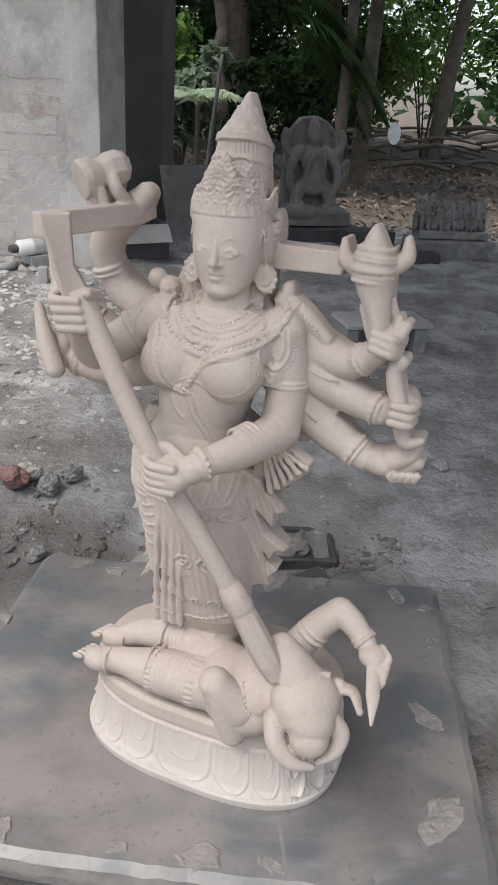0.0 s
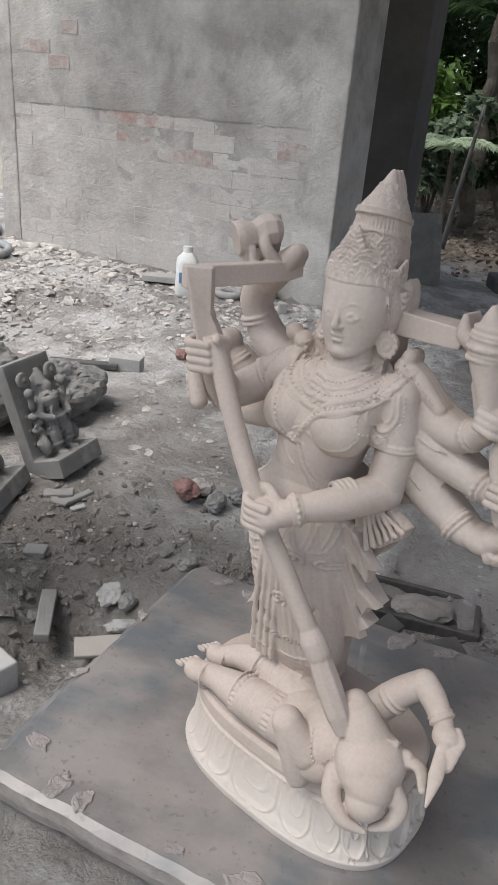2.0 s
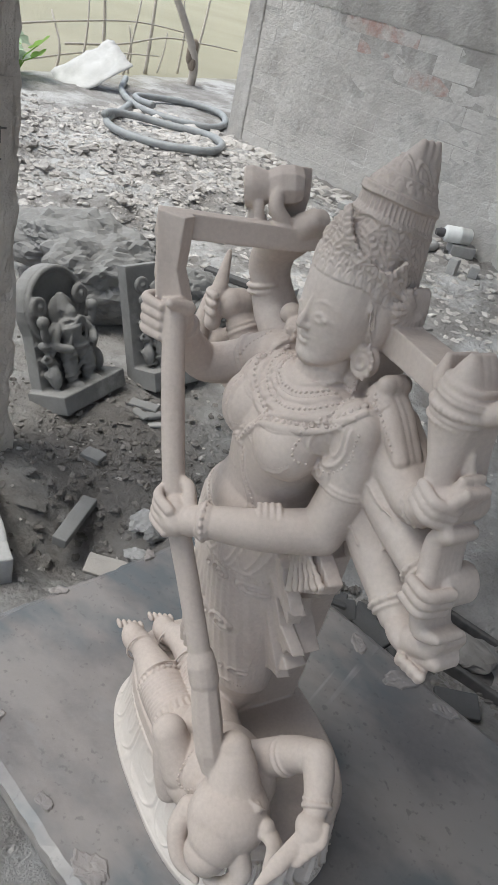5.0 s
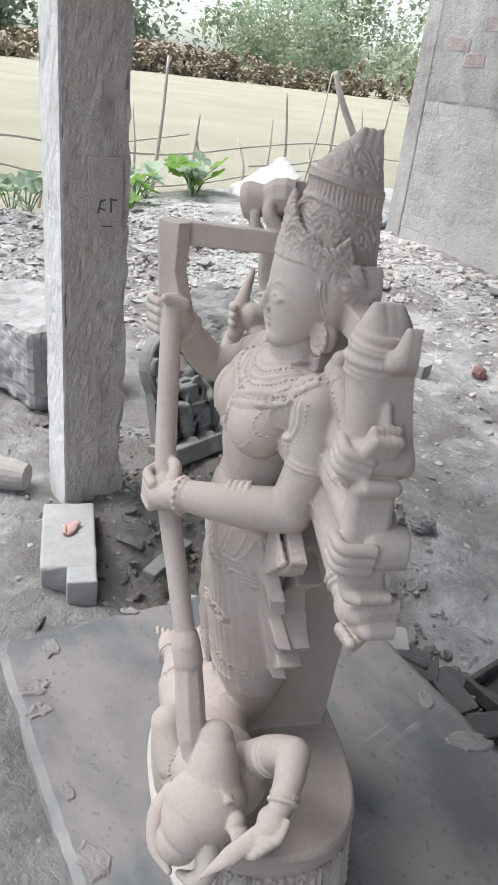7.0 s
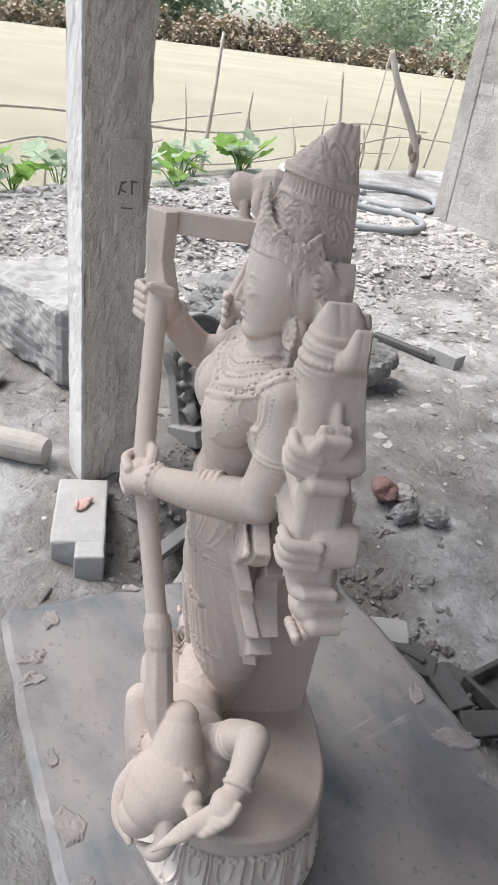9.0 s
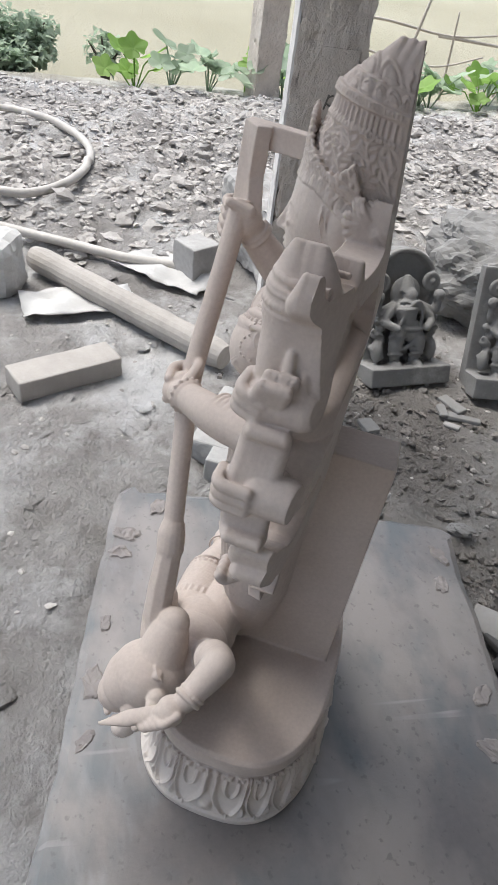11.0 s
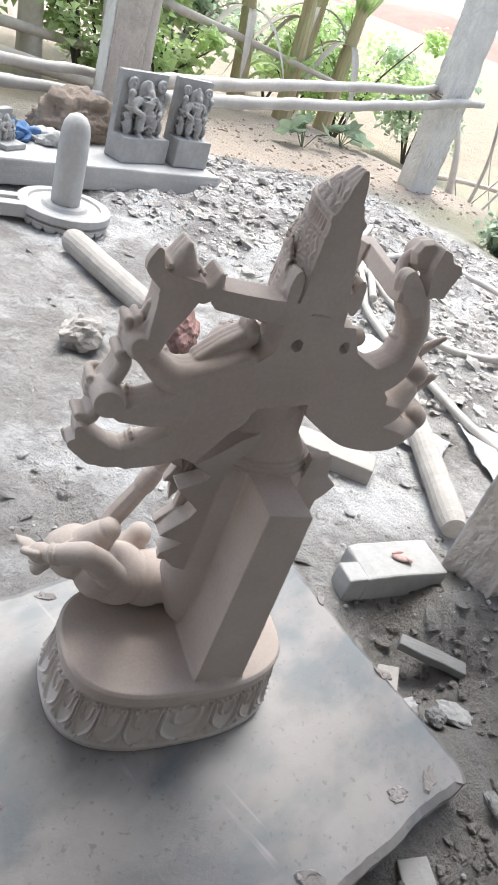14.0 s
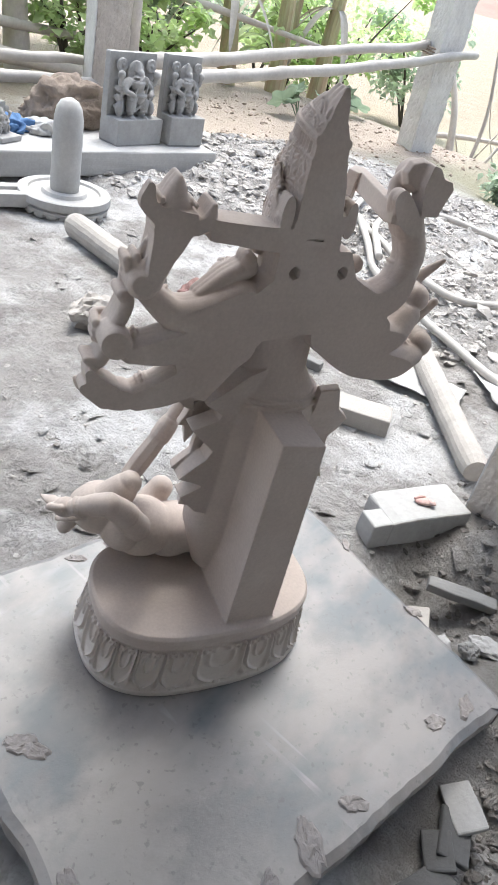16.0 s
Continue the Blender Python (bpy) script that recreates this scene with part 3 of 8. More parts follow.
def chip(x, y, r, seed):
    """A shallow crust of flaked stone layers on the slab."""
    V, Fc = [], []
    k, rings = 26, 7
    turn = seed * 1.3
    for ring_n in range(rings):
        f = 1.0 - ring_n / rings
        for i in range(k):
            w = 2 * math.pi * i / k
            q = r * f * (1 + 0.45 * noise.noise(Vector((math.cos(w) * 1.6, math.sin(w) * 1.6, seed * 3.1))) + 0.25 * noise.noise(Vector((math.cos(w) * 5, math.sin(w) * 5, seed + ring_n * 0.3))))
            px, py = math.cos(w) * q * 1.3, math.sin(w) * q * 0.7
            px, py = x + px * math.cos(turn) - py * math.sin(turn), y + px * math.sin(turn) + py * math.cos(turn)
            h = 0.0 if ring_n == 0 else 0.0030 * abs(noise.noise(Vector((px * 90, py * 90, seed)))) + 0.0022 * round(1.5 + 1.5 * noise.noise(Vector((px * 45, py * 45, seed + 5)))) * 0.5
            V.append((px, py, slab_z(px, py) + 0.0004 + h))
    for ring_n in range(rings - 1):
        for i in range(k):
            Fc.append((ring_n * k + i, ring_n * k + (i + 1) % k, (ring_n + 1) * k + (i + 1) % k, (ring_n + 1) * k + i))
    Fc.append(tuple((rings - 1) * k + i for i in range(k)))
    obj_from("flaked_patch", V, Fc, M_FLAKE, slab, "rough flaked patch")


for k, (x, y, r) in enumerate(((-0.019, 0.530, 0.022), (-0.303, 0.590, 0.020), (-0.365, 0.648, 0.018), (0.286, 0.568, 0.032), (0.320, 0.730, 0.024), (-0.228, 1.140, 0.018), (-0.26, 0.575, 0.016), (-0.16, 1.115, 0.016), (0.14, 1.08, 0.026), (0.05, 1.09, 0.018), (0.22, 1.072, 0.02), (0.36, 1.03, 0.018), (-0.12, 0.548, 0.012), (0.385, 0.9, 0.016), (0.06, 0.515, 0.012), (-0.375, 0.80, 0.012), (-0.335, 0.98, 0.014), (0.40, 0.99, 0.012))):
    chip(x, y, r, k)
for k, (x, y, r) in enumerate(((-0.30, 0.66, 0.09), (0.18, 0.56, 0.09), (0.30, 0.98, 0.10), (-0.14, 1.06, 0.09))):
    b = part("support_stone", rock(r, 40 + k, (1, 1, 0.6), 2), M_GREYSTONE)
    top = max(v.co.z for v in b.data.vertices)
    b.matrix_basis = Matrix.Translation((x, y, slab_z(x, y) - SLAB_T - 0.0 - top))
    tagged(b, "rough grey stone propping up the slab", "stone", "stones under the slab")


from mathutils import bvhtree

# ---- the main statue, in its own frame: x along the front, y towards the back, z up from the slab ----
SN = Vector((0.0013, 0.045, 0.999)).normalized()
BX = Vector((math.cos(radians(-27)), math.sin(radians(-27)), 0))
BX = (BX - SN * BX.dot(SN)).normalized()
BY = SN.cross(BX)
STATUE = Matrix((BX, BY, SN)).transposed().to_4x4()
STATUE.translation = Vector((0.02, 0.73, slab_z(0.02, 0.73) - 0.001))


def rotz(a):
    return Euler((0, 0, radians(a))).to_matrix()


def limb(pts, radii, flat=1.0, n=28):
    line = smooth_line(pts, 7)
    rr = []
    for i in range(len(line)):
        u = i / (len(line) - 1) * (len(radii) - 1)
        k = min(int(u), len(radii) - 2)
        rr.append(radii[k] + (radii[k + 1] - radii[k]) * (u - k))
    return merge(sweep(line, rr, n, flat), ellipsoid(line[0], (rr[0],) * 3), ellipsoid(line[-1], (rr[-1],) * 3))


def ring(c, axis_v, r, thick, n=24, m=8, oval=1.0):
    a = Vector(axis_v).normalized()
    u = a.cross(Vector((0.2, 0.3, 0.93))).normalized()
    v = a.cross(u).normalized()
    V, Fc = [], []
    for i in range(n):
        w = 2 * math.pi * i / n
        d = u * math.cos(w) + v * math.sin(w) * oval
        for j in range(m):
            q = 2 * math.pi * j / m
            V.append(Vector(c) + d * (r + thick * math.cos(q)) + a * (thick * math.sin(q)))
    for i in range(n):
        for j in range(m):
            i2, j2 = (i + 1) % n, (j + 1) % m
            Fc.append((i * m + j, i2 * m + j, i2 * m + j2, i * m + j2))
    return V, Fc


def make_statue():
    G = []
    add = G.append

    def addb(g, deep=((0.007, 1.0), (0.014, 1.0))):
        # a form that runs back to the sawn plane
        add(g)
        for d, narrow in deep:
            add(([Vector((-0.010 + (v[0] + 0.010) * narrow, v[1] + d, v[2])) for v in g[0]], g[1]))

    def fingers(points, n, step, radius):
        # a row of bent fingers, each set off from the last by a step
        for k in range(n):
            add(limb([Vector(p) + Vector(step) * k for p in points], [radius, radius, radius * 0.86], 1.0, 10))
    # lotus base
    add(loft([(0.0, -0.012, -0.003, 0.181, 0.119), (0.012, -0.012, -0.003, 0.183, 0.121), (0.018, -0.012, -0.003, 0.181, 0.119), (0.028, -0.012, -0.003, 0.1760, 0.1145), (0.05, -0.012, -0.003, 0.1715, 0.1105), (0.082, -0.012, -0.003, 0.168, 0.107), (0.085, -0.012, -0.003, 0.1685, 0.1075), (0.088, -0.012, -0.003, 0.165, 0.104), (0.093, -0.012, -0.003, 0.165, 0.104), (0.096, -0.012, -0.003, 0.170, 0.109), (0.114, -0.012, -0.003, 0.170, 0.109), (0.119, -0.012, -0.003, 0.166, 0.105)], 96, 2.7))
    # block that holds the figure from behind, a little narrower at its top
    add(hull_strip([(-0.090, 0.091, 0.10), (-0.014, 0.089, 0.10), (-0.008, 0.088, 0.448), (-0.070, 0.088, 0.442)], (0.0, -0.125, 0.0)))
    # skirt, hips, torso, chest
    add(loft([(0.13, -0.040, -0.03, 0.040, 0.03), (0.200, -0.032, -0.020, 0.058, 0.034), (0.225, -0.030, -0.024, 0.064, 0.042), (0.26, -0.030, -0.027, 0.063, 0.046), (0.30, -0.034, -0.030, 0.065, 0.050), (0.36, -0.040, -0.032, 0.071, 0.054), (0.40, -0.044, -0.033, 0.077, 0.056), (0.435, -0.044, -0.033, 0.075, 0.055), (0.462, -0.040, -0.035, 0.060, 0.050), (0.490, -0.033, -0.039, 0.049, 0.046), (0.520, -0.028, -0.042, 0.053, 0.047), (0.553, -0.023, -0.043, 0.065, 0.048), (0.586, -0.016, -0.038, 0.070, 0.043), (0.606, -0.012, -0.034, 0.058, 0.036), (0.615, -0.011, -0.032, 0.034, 0.030)], 48, 2.2))
    add(ellipsoid((-0.034, -0.064, 0.455), (0.048, 0.028, 0.034)))
    for x, y in ((-0.058, -0.067), (0.010, -0.069)):
        add(ellipsoid((x, y, 0.555), (0.0350, 0.0295, 0.0330)))
        add(ellipsoid((x, y + 0.010, 0.572), (0.0340, 0.0270, 0.0300)))
    addb(ellipsoid((-0.090, -0.032, 0.590), (0.026, 0.026, 0.026)))
    addb(ellipsoid((0.050, -0.033, 0.596), (0.026, 0.024, 0.024)))
    # sawn plate between the roots of the arms
    add(hull_strip([(-0.062, -0.016, 0.562), (0.020, -0.016, 0.550), (0.072, -0.016, 0.468), (0.100, -0.016, 0.478), (0.122, -0.016, 0.530), (0.098, -0.016, 0.562), (0.062, -0.016, 0.590), (0.026, -0.016, 0.624), (0.026, -0.016, 0.660), (-0.064, -0.016, 0.660), (-0.080, -0.016, 0.630), (-0.112, -0.016, 0.612), (-0.150, -0.016, 0.575), (-0.170, -0.016, 0.500), (-0.100, -0.016, 0.528)], (0, 0.055, 0)))
    # neck and head
    neck0 = len(G)
    addb(loft([(0.600, -0.011, -0.034, 0.034, 0.03), (0.612, -0.011, -0.036, 0.026, 0.026), (0.640, -0.010, -0.04, 0.025, 0.026)], 20))
    add(loft([(0.6255, -0.011, -0.060, 0.010, 0.010), (0.630, -0.011, -0.056, 0.021, 0.019), (0.639, -0.0115, -0.050, 0.0305, 0.027), (0.652, -0.012, -0.046, 0.0370, 0.034), (0.668, -0.012, -0.044, 0.0400, 0.0385), (0.684, -0.0125, -0.041, 0.0418, 0.0405), (0.70, -0.0135, -0.038, 0.0425, 0.0420), (0.712, -0.0135, -0.036, 0.0415, 0.0415)], 40, 2.1))
    fx = -0.011
    add(sweep(smooth_line([(fx, -0.0795, 0.684), (fx, -0.0825, 0.672), (fx, -0.0860, 0.6615), (fx, -0.0835, 0.6575)], 4), [0.0024, 0.0026, 0.0028, 0.0030, 0.0033, 0.0036, 0.0040, 0.0044, 0.0048, 0.0050, 0.0048, 0.0040, 0.0030], 12))
    for s in (-1, 1):
        add(ellipsoid((fx + s * 0.0048, -0.0815, 0.6590), (0.0038, 0.0034, 0.0030), None, 12, 8))
    add(ellipsoid((fx, -0.0776, 0.6502), (0.0100, 0.0044, 0.0026)))
    add(ellipsoid((fx, -0.0766, 0.6445), (0.0080, 0.0046, 0.0030)))
    add(ellipsoid((fx, -0.0690, 0.6345), (0.0105, 0.0085, 0.0070)))
    for s in (-1, 1):
        add(ellipsoid((fx + s * 0.0165, -0.0764, 0.6705), (0.0088, 0.0032, 0.0030)))
        for dz, t in ((0.0038, 0.0016), (-0.0034, 0.0012)):
            add(sweep(smooth_line([(fx + s * 0.0070, -0.0802, 0.6700), (fx + s * 0.0165, -0.0792, 0.6702 + dz), (fx + s * 0.0272, -0.0712, 0.6700)], 5), t, 6))
        add(sweep(smooth_line([(fx + s * 0.0045, -0.0808, 0.6795), (fx + s * 0.016, -0.0780, 0.6845), (fx + s * 0.030, -0.0680, 0.6800)], 5), 0.0014, 6))
        # ear, big rosette above it, round earring below
        ex = -0.0125 + s * 0.0445
        add(ellipsoid((ex - s * 0.003, -0.026, 0.676), (0.008, 0.014, 0.024)))
        addb(ellipsoid((ex - s * 0.001, -0.004, 0.690), (0.0080, 0.0185, 0.0200)))
        for j in range(11):
            w = 2.2 + 3.6 * j / 10
            c, d = math.cos(w), math.sin(w)
            add(limb([(ex + s * 0.0068, -0.002 + 0.005 * c, 0.692 + 0.005 * d), (ex + s * 0.0072, -0.004 + 0.012 * c, 0.692 + 0.012 * d), (ex + s * 0.0045, -0.004 + 0.020 * c, 0.691 + 0.021 * d)], [0.0012, 0.0021, 0.0026], 1.0, 8))
        for j in range(7):
            add(sweep(smooth_line([(ex - s * 0.0015, -0.047 + 0.0046 * j, 0.694 - 0.0012 * j), (ex + s * 0.0010, -0.046 + 0.0050 * j, 0.680 - 0.0008 * j), (ex + s * 0.0010, -0.038 + 0.0042 * j, 0.664), (ex - s * 0.0010, -0.026 + 0.0026 * j, 0.654)], 4), 0.0012, 6))
        add(ellipsoid((ex, -0.030, 0.643), (0.0125, 0.010, 0.0125)))
        add(ring((ex + s * 0.001, -0.0385, 0.643), (s * 0.3, -1, 0.1), 0.0105, 0.0024))
        add(ring((ex + s * 0.001, -0.0400, 0.643), (s * 0.3, -1, 0.1), 0.0050, 0.0020))
        for j in range(12):
            w = 2 * math.pi * j / 12
            add(ellipsoid((ex + s * 0.001 + 0.0125 * math.cos(w), -0.0370, 0.643 + 0.0125 * math.sin(w)), (0.0026, 0.0026, 0.0026), None, 8, 6))
    # tall crown in tiers
    head0 = len(G)
    C = [(0.687, -0.0145, -0.032, 0.0420, 0.0430), (0.690, -0.0145, -0.032, 0.0455, 0.0462), (0.7045, -0.0143, -0.032, 0.0450, 0.0458), (0.708, -0.0130, -0.031, 0.0415, 0.0425), (0.735, -0.0095, -0.030, 0.0365, 0.0380), (0.7545, -0.0065, -0.030, 0.0310, 0.0325), (0.757, -0.0062, -0.030, 0.0322, 0.0336), (0.760, -0.0060, -0.030, 0.0292, 0.0308), (0.7735, -0.0052, -0.030, 0.0276, 0.0296), (0.776, -0.0050, -0.030, 0.0302, 0.0322), (0.7815, -0.0048, -0.030, 0.0294, 0.0314), (0.7835, -0.0046, -0.030, 0.0245, 0.0262), (0.7945, -0.0042, -0.029, 0.0182, 0.0200), (0.7965, -0.0042, -0.028, 0.0182, 0.0200), (0.7985, -0.0042, -0.028, 0.0145, 0.0158), (0.809, -0.0050, -0.025, 0.0104, 0.0114), (0.818, -0.0055, -0.021, 0.0064, 0.0070), (0.8255, -0.0058, -0.018, 0.0022, 0.0022)]
    addb(loft(C, 64, 2.0), ((0.008, 0.97), (0.016, 0.92), (0.024, 0.84), (0.034, 0.70)))
    add(hull_strip([(-0.050, -0.03, 0.615), (0.026, -0.03, 0.615), (0.030, -0.03, 0.69), (-0.046, -0.03, 0.71)], (0, 0.07, 0)))

    def crown_at(z):
        for a, b in zip(C, C[1:]):
            if a[0] <= z <= b[0]:
                f = (z - a[0]) / (b[0] - a[0])
                return [a[i] + (b[i] - a[i]) * f for i in range(1, 5)]
        return C[-1][1:]
    for z, t in ((0.6885, 0.0016), (0.7060, 0.0020), (0.7555, 0.0012), (0.7595, 0.0010), (0.7755, 0.0012), (0.7820, 0.0012), (0.7960, 0.0012)):
        cx, cy, rx, ry = crown_at(z)
        line = [(cx + (rx + 0.0004) * math.cos(w), cy + (ry + 0.0004) * math.sin(w), z) for w in np.linspace(0, 2 * math.pi, 56)]
        add(sweep(line, t, 6))
    # upright leaf plate before the crown: a tall point in front, lower points over the ears
    V, Fc = [], []
    cols, rows_n = 61, 9
    for shell in (0.0, 0.0042):
        for i in range(cols):
            phi = -1.85 + 3.7 * i / (cols - 1)
            top = 0.7115 + 0.050 * math.exp(-(abs(phi) / 0.42) ** 1.5) + 0.022 * math.exp(-((abs(phi) - 1.62) / 0.22) ** 2)
            for j in range(rows_n):
                f = j / (rows_n - 1)
                z = 0.7045 + (top - 0.7045) * f
                r = 0.0462 - shell - 0.030 * max(0.0, z - 0.720)
                V.append(Vector((-0.0125 + 0.006 * (z - 0.70) / 0.06 + r * math.sin(phi), -0.031 - r * math.cos(phi), z)))
    half_n = cols * rows_n
    for i in range(cols - 1):
        for j in range(rows_n - 1):
            a = i * rows_n + j
            Fc.append((a, a + 1, a + rows_n + 1, a + rows_n))
            Fc.append((half_n + a, half_n + a + rows_n, half_n + a + rows_n + 1, half_n + a + 1))
    for i in range(cols - 1):
        for j in (0, rows_n - 1):
            a, b = i * rows_n + j, (i + 1) * rows_n + j
            Fc.append((a, b, half_n + b, half_n + a) if j else (a, half_n + a, half_n + b, b))
    for i in (0, cols - 1):
        for j in range(rows_n - 1):
            a = i * rows_n + j
            Fc.append((a, half_n + a, half_n + a + 1, a + 1) if i == 0 else (a, a + 1, half_n + a + 1, half_n + a))
    add((V, Fc))
    # the crown's rim rises towards the forehead, its tiers less so
    for g in range(head0, len(G)):
        moved_v = []
        for v in G[g][0]:
            v = Vector(v)
            if v.z > 0.6855:
                v.z += (0.50 - 0.30 * smooth(0.712, 0.765, v.z)) * max(-0.050, min(0.03, -(v.y + 0.030))) * (1 - smooth(0.795, 0.812, v.z)) * smooth(0.683, 0.689, v.z)
            moved_v.append(v)
        G[g] = (moved_v, G[g][1])
    # the whole head drawn in to its slim shape
    for g in range(neck0, len(G)):
        slim = []
        for v in G[g][0]:
            f = smooth(0.610, 0.640, v[2])
            slim.append(Vector((-0.011 + (v[0] + 0.011) * (1 - 0.11 * f), 0.022 + (v[1] - 0.022) * (1 - 0.09 * f), v[2] + f * (0.003 - 0.011 * smooth(0.70, 0.825, v[2])))))
        G[g] = (slim, G[g][1])
    # flat strut from the ear to the vase
    addb(hull_strip([(0.020, -0.014, 0.654), (0.104, -0.026, 0.658), (0.108, -0.026, 0.680), (0.020, -0.014, 0.680)], (0.0, 0.022, 0.0)))
    deep_cut = tuple((0.0045 * k, 1.0) for k in range(1, 7))
    # vase with two flame handles and a pointed lid
    addb(loft([(0.598, 0.152, -0.032, 0.0100, 0.013), (0.612, 0.150, -0.032, 0.0115, 0.015), (0.630, 0.146, -0.032, 0.0130, 0.017), (0.645, 0.141, -0.032, 0.0165, 0.018), (0.660, 0.138, -0.032, 0.0195, 0.020), (0.674, 0.137, -0.032, 0.0210, 0.021), (0.682, 0.137, -0.032, 0.0200, 0.020)], 28), deep_cut)
    addb(loft([(0.680, 0.137, -0.034, 0.0195, 0.018), (0.690, 0.1365, -0.035, 0.0135, 0.015), (0.701, 0.136, -0.036, 0.0085, 0.010), (0.711, 0.1355, -0.037, 0.0025, 0.004)], 28), ((0.008, 1.0), (0.015, 1.0)))
    addb(limb([(0.117, -0.026, 0.668), (0.107, -0.025, 0.676), (0.104, -0.024, 0.692)], [0.0085, 0.0085, 0.0035]), deep_cut)
    addb(limb([(0.154, -0.026, 0.672), (0.165, -0.025, 0.682), (0.1645, -0.024, 0.699)], [0.0085, 0.0085, 0.0035]), deep_cut)
    addb(limb([(0.136, -0.032, 0.632), (0.145, -0.034, 0.606)], [0.0085, 0.0075]), deep_cut[:5])
    for z, rr in ((0.683, 0.0198), (0.679, 0.0206), (0.664, 0.0202)):
        add(ring((0.1375, -0.032, z), (0.05, 0, 1), rr, 0.0013))
    def beaded_band(z, r, cx, y0, depth, size):
        # beads round the vase and back along its sides to the sawn plane
        run = [(cx - r, y0 + depth * (1 - k / 8), 0) for k in range(8)] + [(cx + r * math.cos(w), y0 + r * math.sin(w), 0) for w in np.linspace(math.pi, 2 * math.pi, 16)] + [(cx + r, y0 + depth * k / 8, 0) for k in range(1, 9)]
        for px, py, _ in run:
            add(ellipsoid((px, py, z), (size, size, size * 1.25), None, 8, 6))
    for z, r, size in ((0.6885, 0.0165, 0.0026), (0.6700, 0.0212, 0.0024), (0.6590, 0.0195, 0.0020)):
        beaded_band(z, r, 0.137, -0.032, 0.030, size)
    for y, z0, z1 in ((-0.020, 0.606, 0.640), (-0.008, 0.604, 0.626)):
        add(limb([(0.166, y, z0), (0.1625, y - 0.002, (z0 + z1) / 2), (0.158, y - 0.003, z1)], [0.0060, 0.0052, 0.0036], 1.0, 10))
    # three left arms behind
    addb(limb([(0.052, -0.008, 0.590), (0.092, -0.008, 0.573), (0.122, -0.016, 0.569), (0.148, -0.030, 0.585)], [0.026, 0.021, 0.0175, 0.0135]))
    addb(ellipsoid((0.160, -0.034, 0.600), (0.0165, 0.016, 0.0165)), deep_cut)
    fingers([(0.172, -0.036, 0.590), (0.166, -0.053, 0.594), (0.148, -0.052, 0.598)], 3, (0.0005, 0.001, 0.0072), 0.0052)
    addb(limb([(0.170, -0.040, 0.606), (0.177, -0.036, 0.621)], [0.006, 0.0048]), deep_cut[:4])
    addb(limb([(0.166, -0.036, 0.610), (0.168, -0.034, 0.626)], [0.0055, 0.0042]), deep_cut[:4])
    addb(limb([(0.052, -0.008, 0.566), (0.096, -0.008, 0.543), (0.132, -0.010, 0.530), (0.162, -0.016, 0.523)], [0.026, 0.0230, 0.0200, 0.0150]))
    addb(ellipsoid((0.181, -0.022, 0.533), (0.017, 0.016, 0.018)), deep_cut[:5])
    addb(limb([(0.178, -0.036, 0.584), (0.171, -0.037, 0.576), (0.175, -0.038, 0.556), (0.183, -0.040, 0.535), (0.187, -0.038, 0.512), (0.194, -0.036, 0.501), (0.207, -0.034, 0.505)], [0.0065, 0.0080, 0.0085, 0.0085, 0.0080, 0.0078, 0.0045]), deep_cut[:5])
    fingers([(0.196, -0.028, 0.524), (0.193, -0.050, 0.525), (0.176, -0.052, 0.526)], 3, (0.0005, 0.0, 0.0088), 0.0052)
    addb(limb([(0.050, -0.006, 0.540), (0.082, -0.006, 0.505), (0.115, -0.006, 0.480), (0.148, -0.010, 0.464)], [0.028, 0.0245, 0.0205, 0.0155]))
    addb(ellipsoid((0.170, -0.014, 0.464), (0.024, 0.017, 0.0145)), deep_cut[:4])
    addb(limb([(0.180, -0.018, 0.470), (0.196, -0.022, 0.482), (0.204, -0.022, 0.494)], [0.0130, 0.0110, 0.0060]), deep_cut[:5])
    addb(limb([(0.186, -0.016, 0.462), (0.206, -0.020, 0.474)], [0.0110, 0.0080]), deep_cut[:5])
    fingers([(0.178, -0.020, 0.458), (0.184, -0.030, 0.455), (0.188, -0.034, 0.462)], 4, (0.0072, 0.0, 0.0012), 0.0050)
    for c, a, r in (((0.136, -0.024, 0.577), (0.75, -0.4, 0.5), 0.0150), ((0.156, -0.014, 0.525), (1, -0.2, -0.22), 0.0170), ((0.136, -0.008, 0.469), (0.90, -0.1, -0.45), 0.0185)):
        add(ring(c, a, r, 0.0026))
        for f in (0.0058, -0.0050):
            add(ring(Vector(c) + Vector(a).normalized() * f, a, r - 0.0004, 0.0015))
        u = Vector(a).normalized().cross(Vector((0, 1, 0))).normalized()
        w3 = Vector(a).normalized().cross(u)
        for j in range(16):
            w = 2 * math.pi * j / 16
            add(ellipsoid(Vector(c) + (u * math.cos(w) + w3 * math.sin(w)) * (r + 0.0015), (0.0022, 0.0022, 0.0022), None, 8, 6))
    # thin cord lying over the arms
    add(sweep(smooth_line([(0.080, -0.032, 0.560), (0.100, -0.030, 0.552), (0.118, -0.030, 0.552)], 5), 0.0011, 6))
    add(sweep(smooth_line([(0.070, -0.036, 0.528), (0.082, -0.033, 0.514), (0.096, -0.030, 0.502)], 5), 0.0011, 6))
    # main left arm reaching forward to the staff
    add(limb([(0.054, -0.034, 0.594), (0.060, -0.032, 0.545), (0.060, -0.042, 0.490)], [0.0225, 0.0220, 0.0215]))
    add(limb([(0.060, -0.042, 0.490), (0.040, -0.092, 0.484), (0.014, -0.130, 0.478), (0.000, -0.142, 0.470)], [0.0220, 0.0195, 0.0150, 0.0145]))
    add(ellipsoid((-0.018, -0.148, 0.464), (0.024, 0.0165, 0.0175), rotz(-20)))
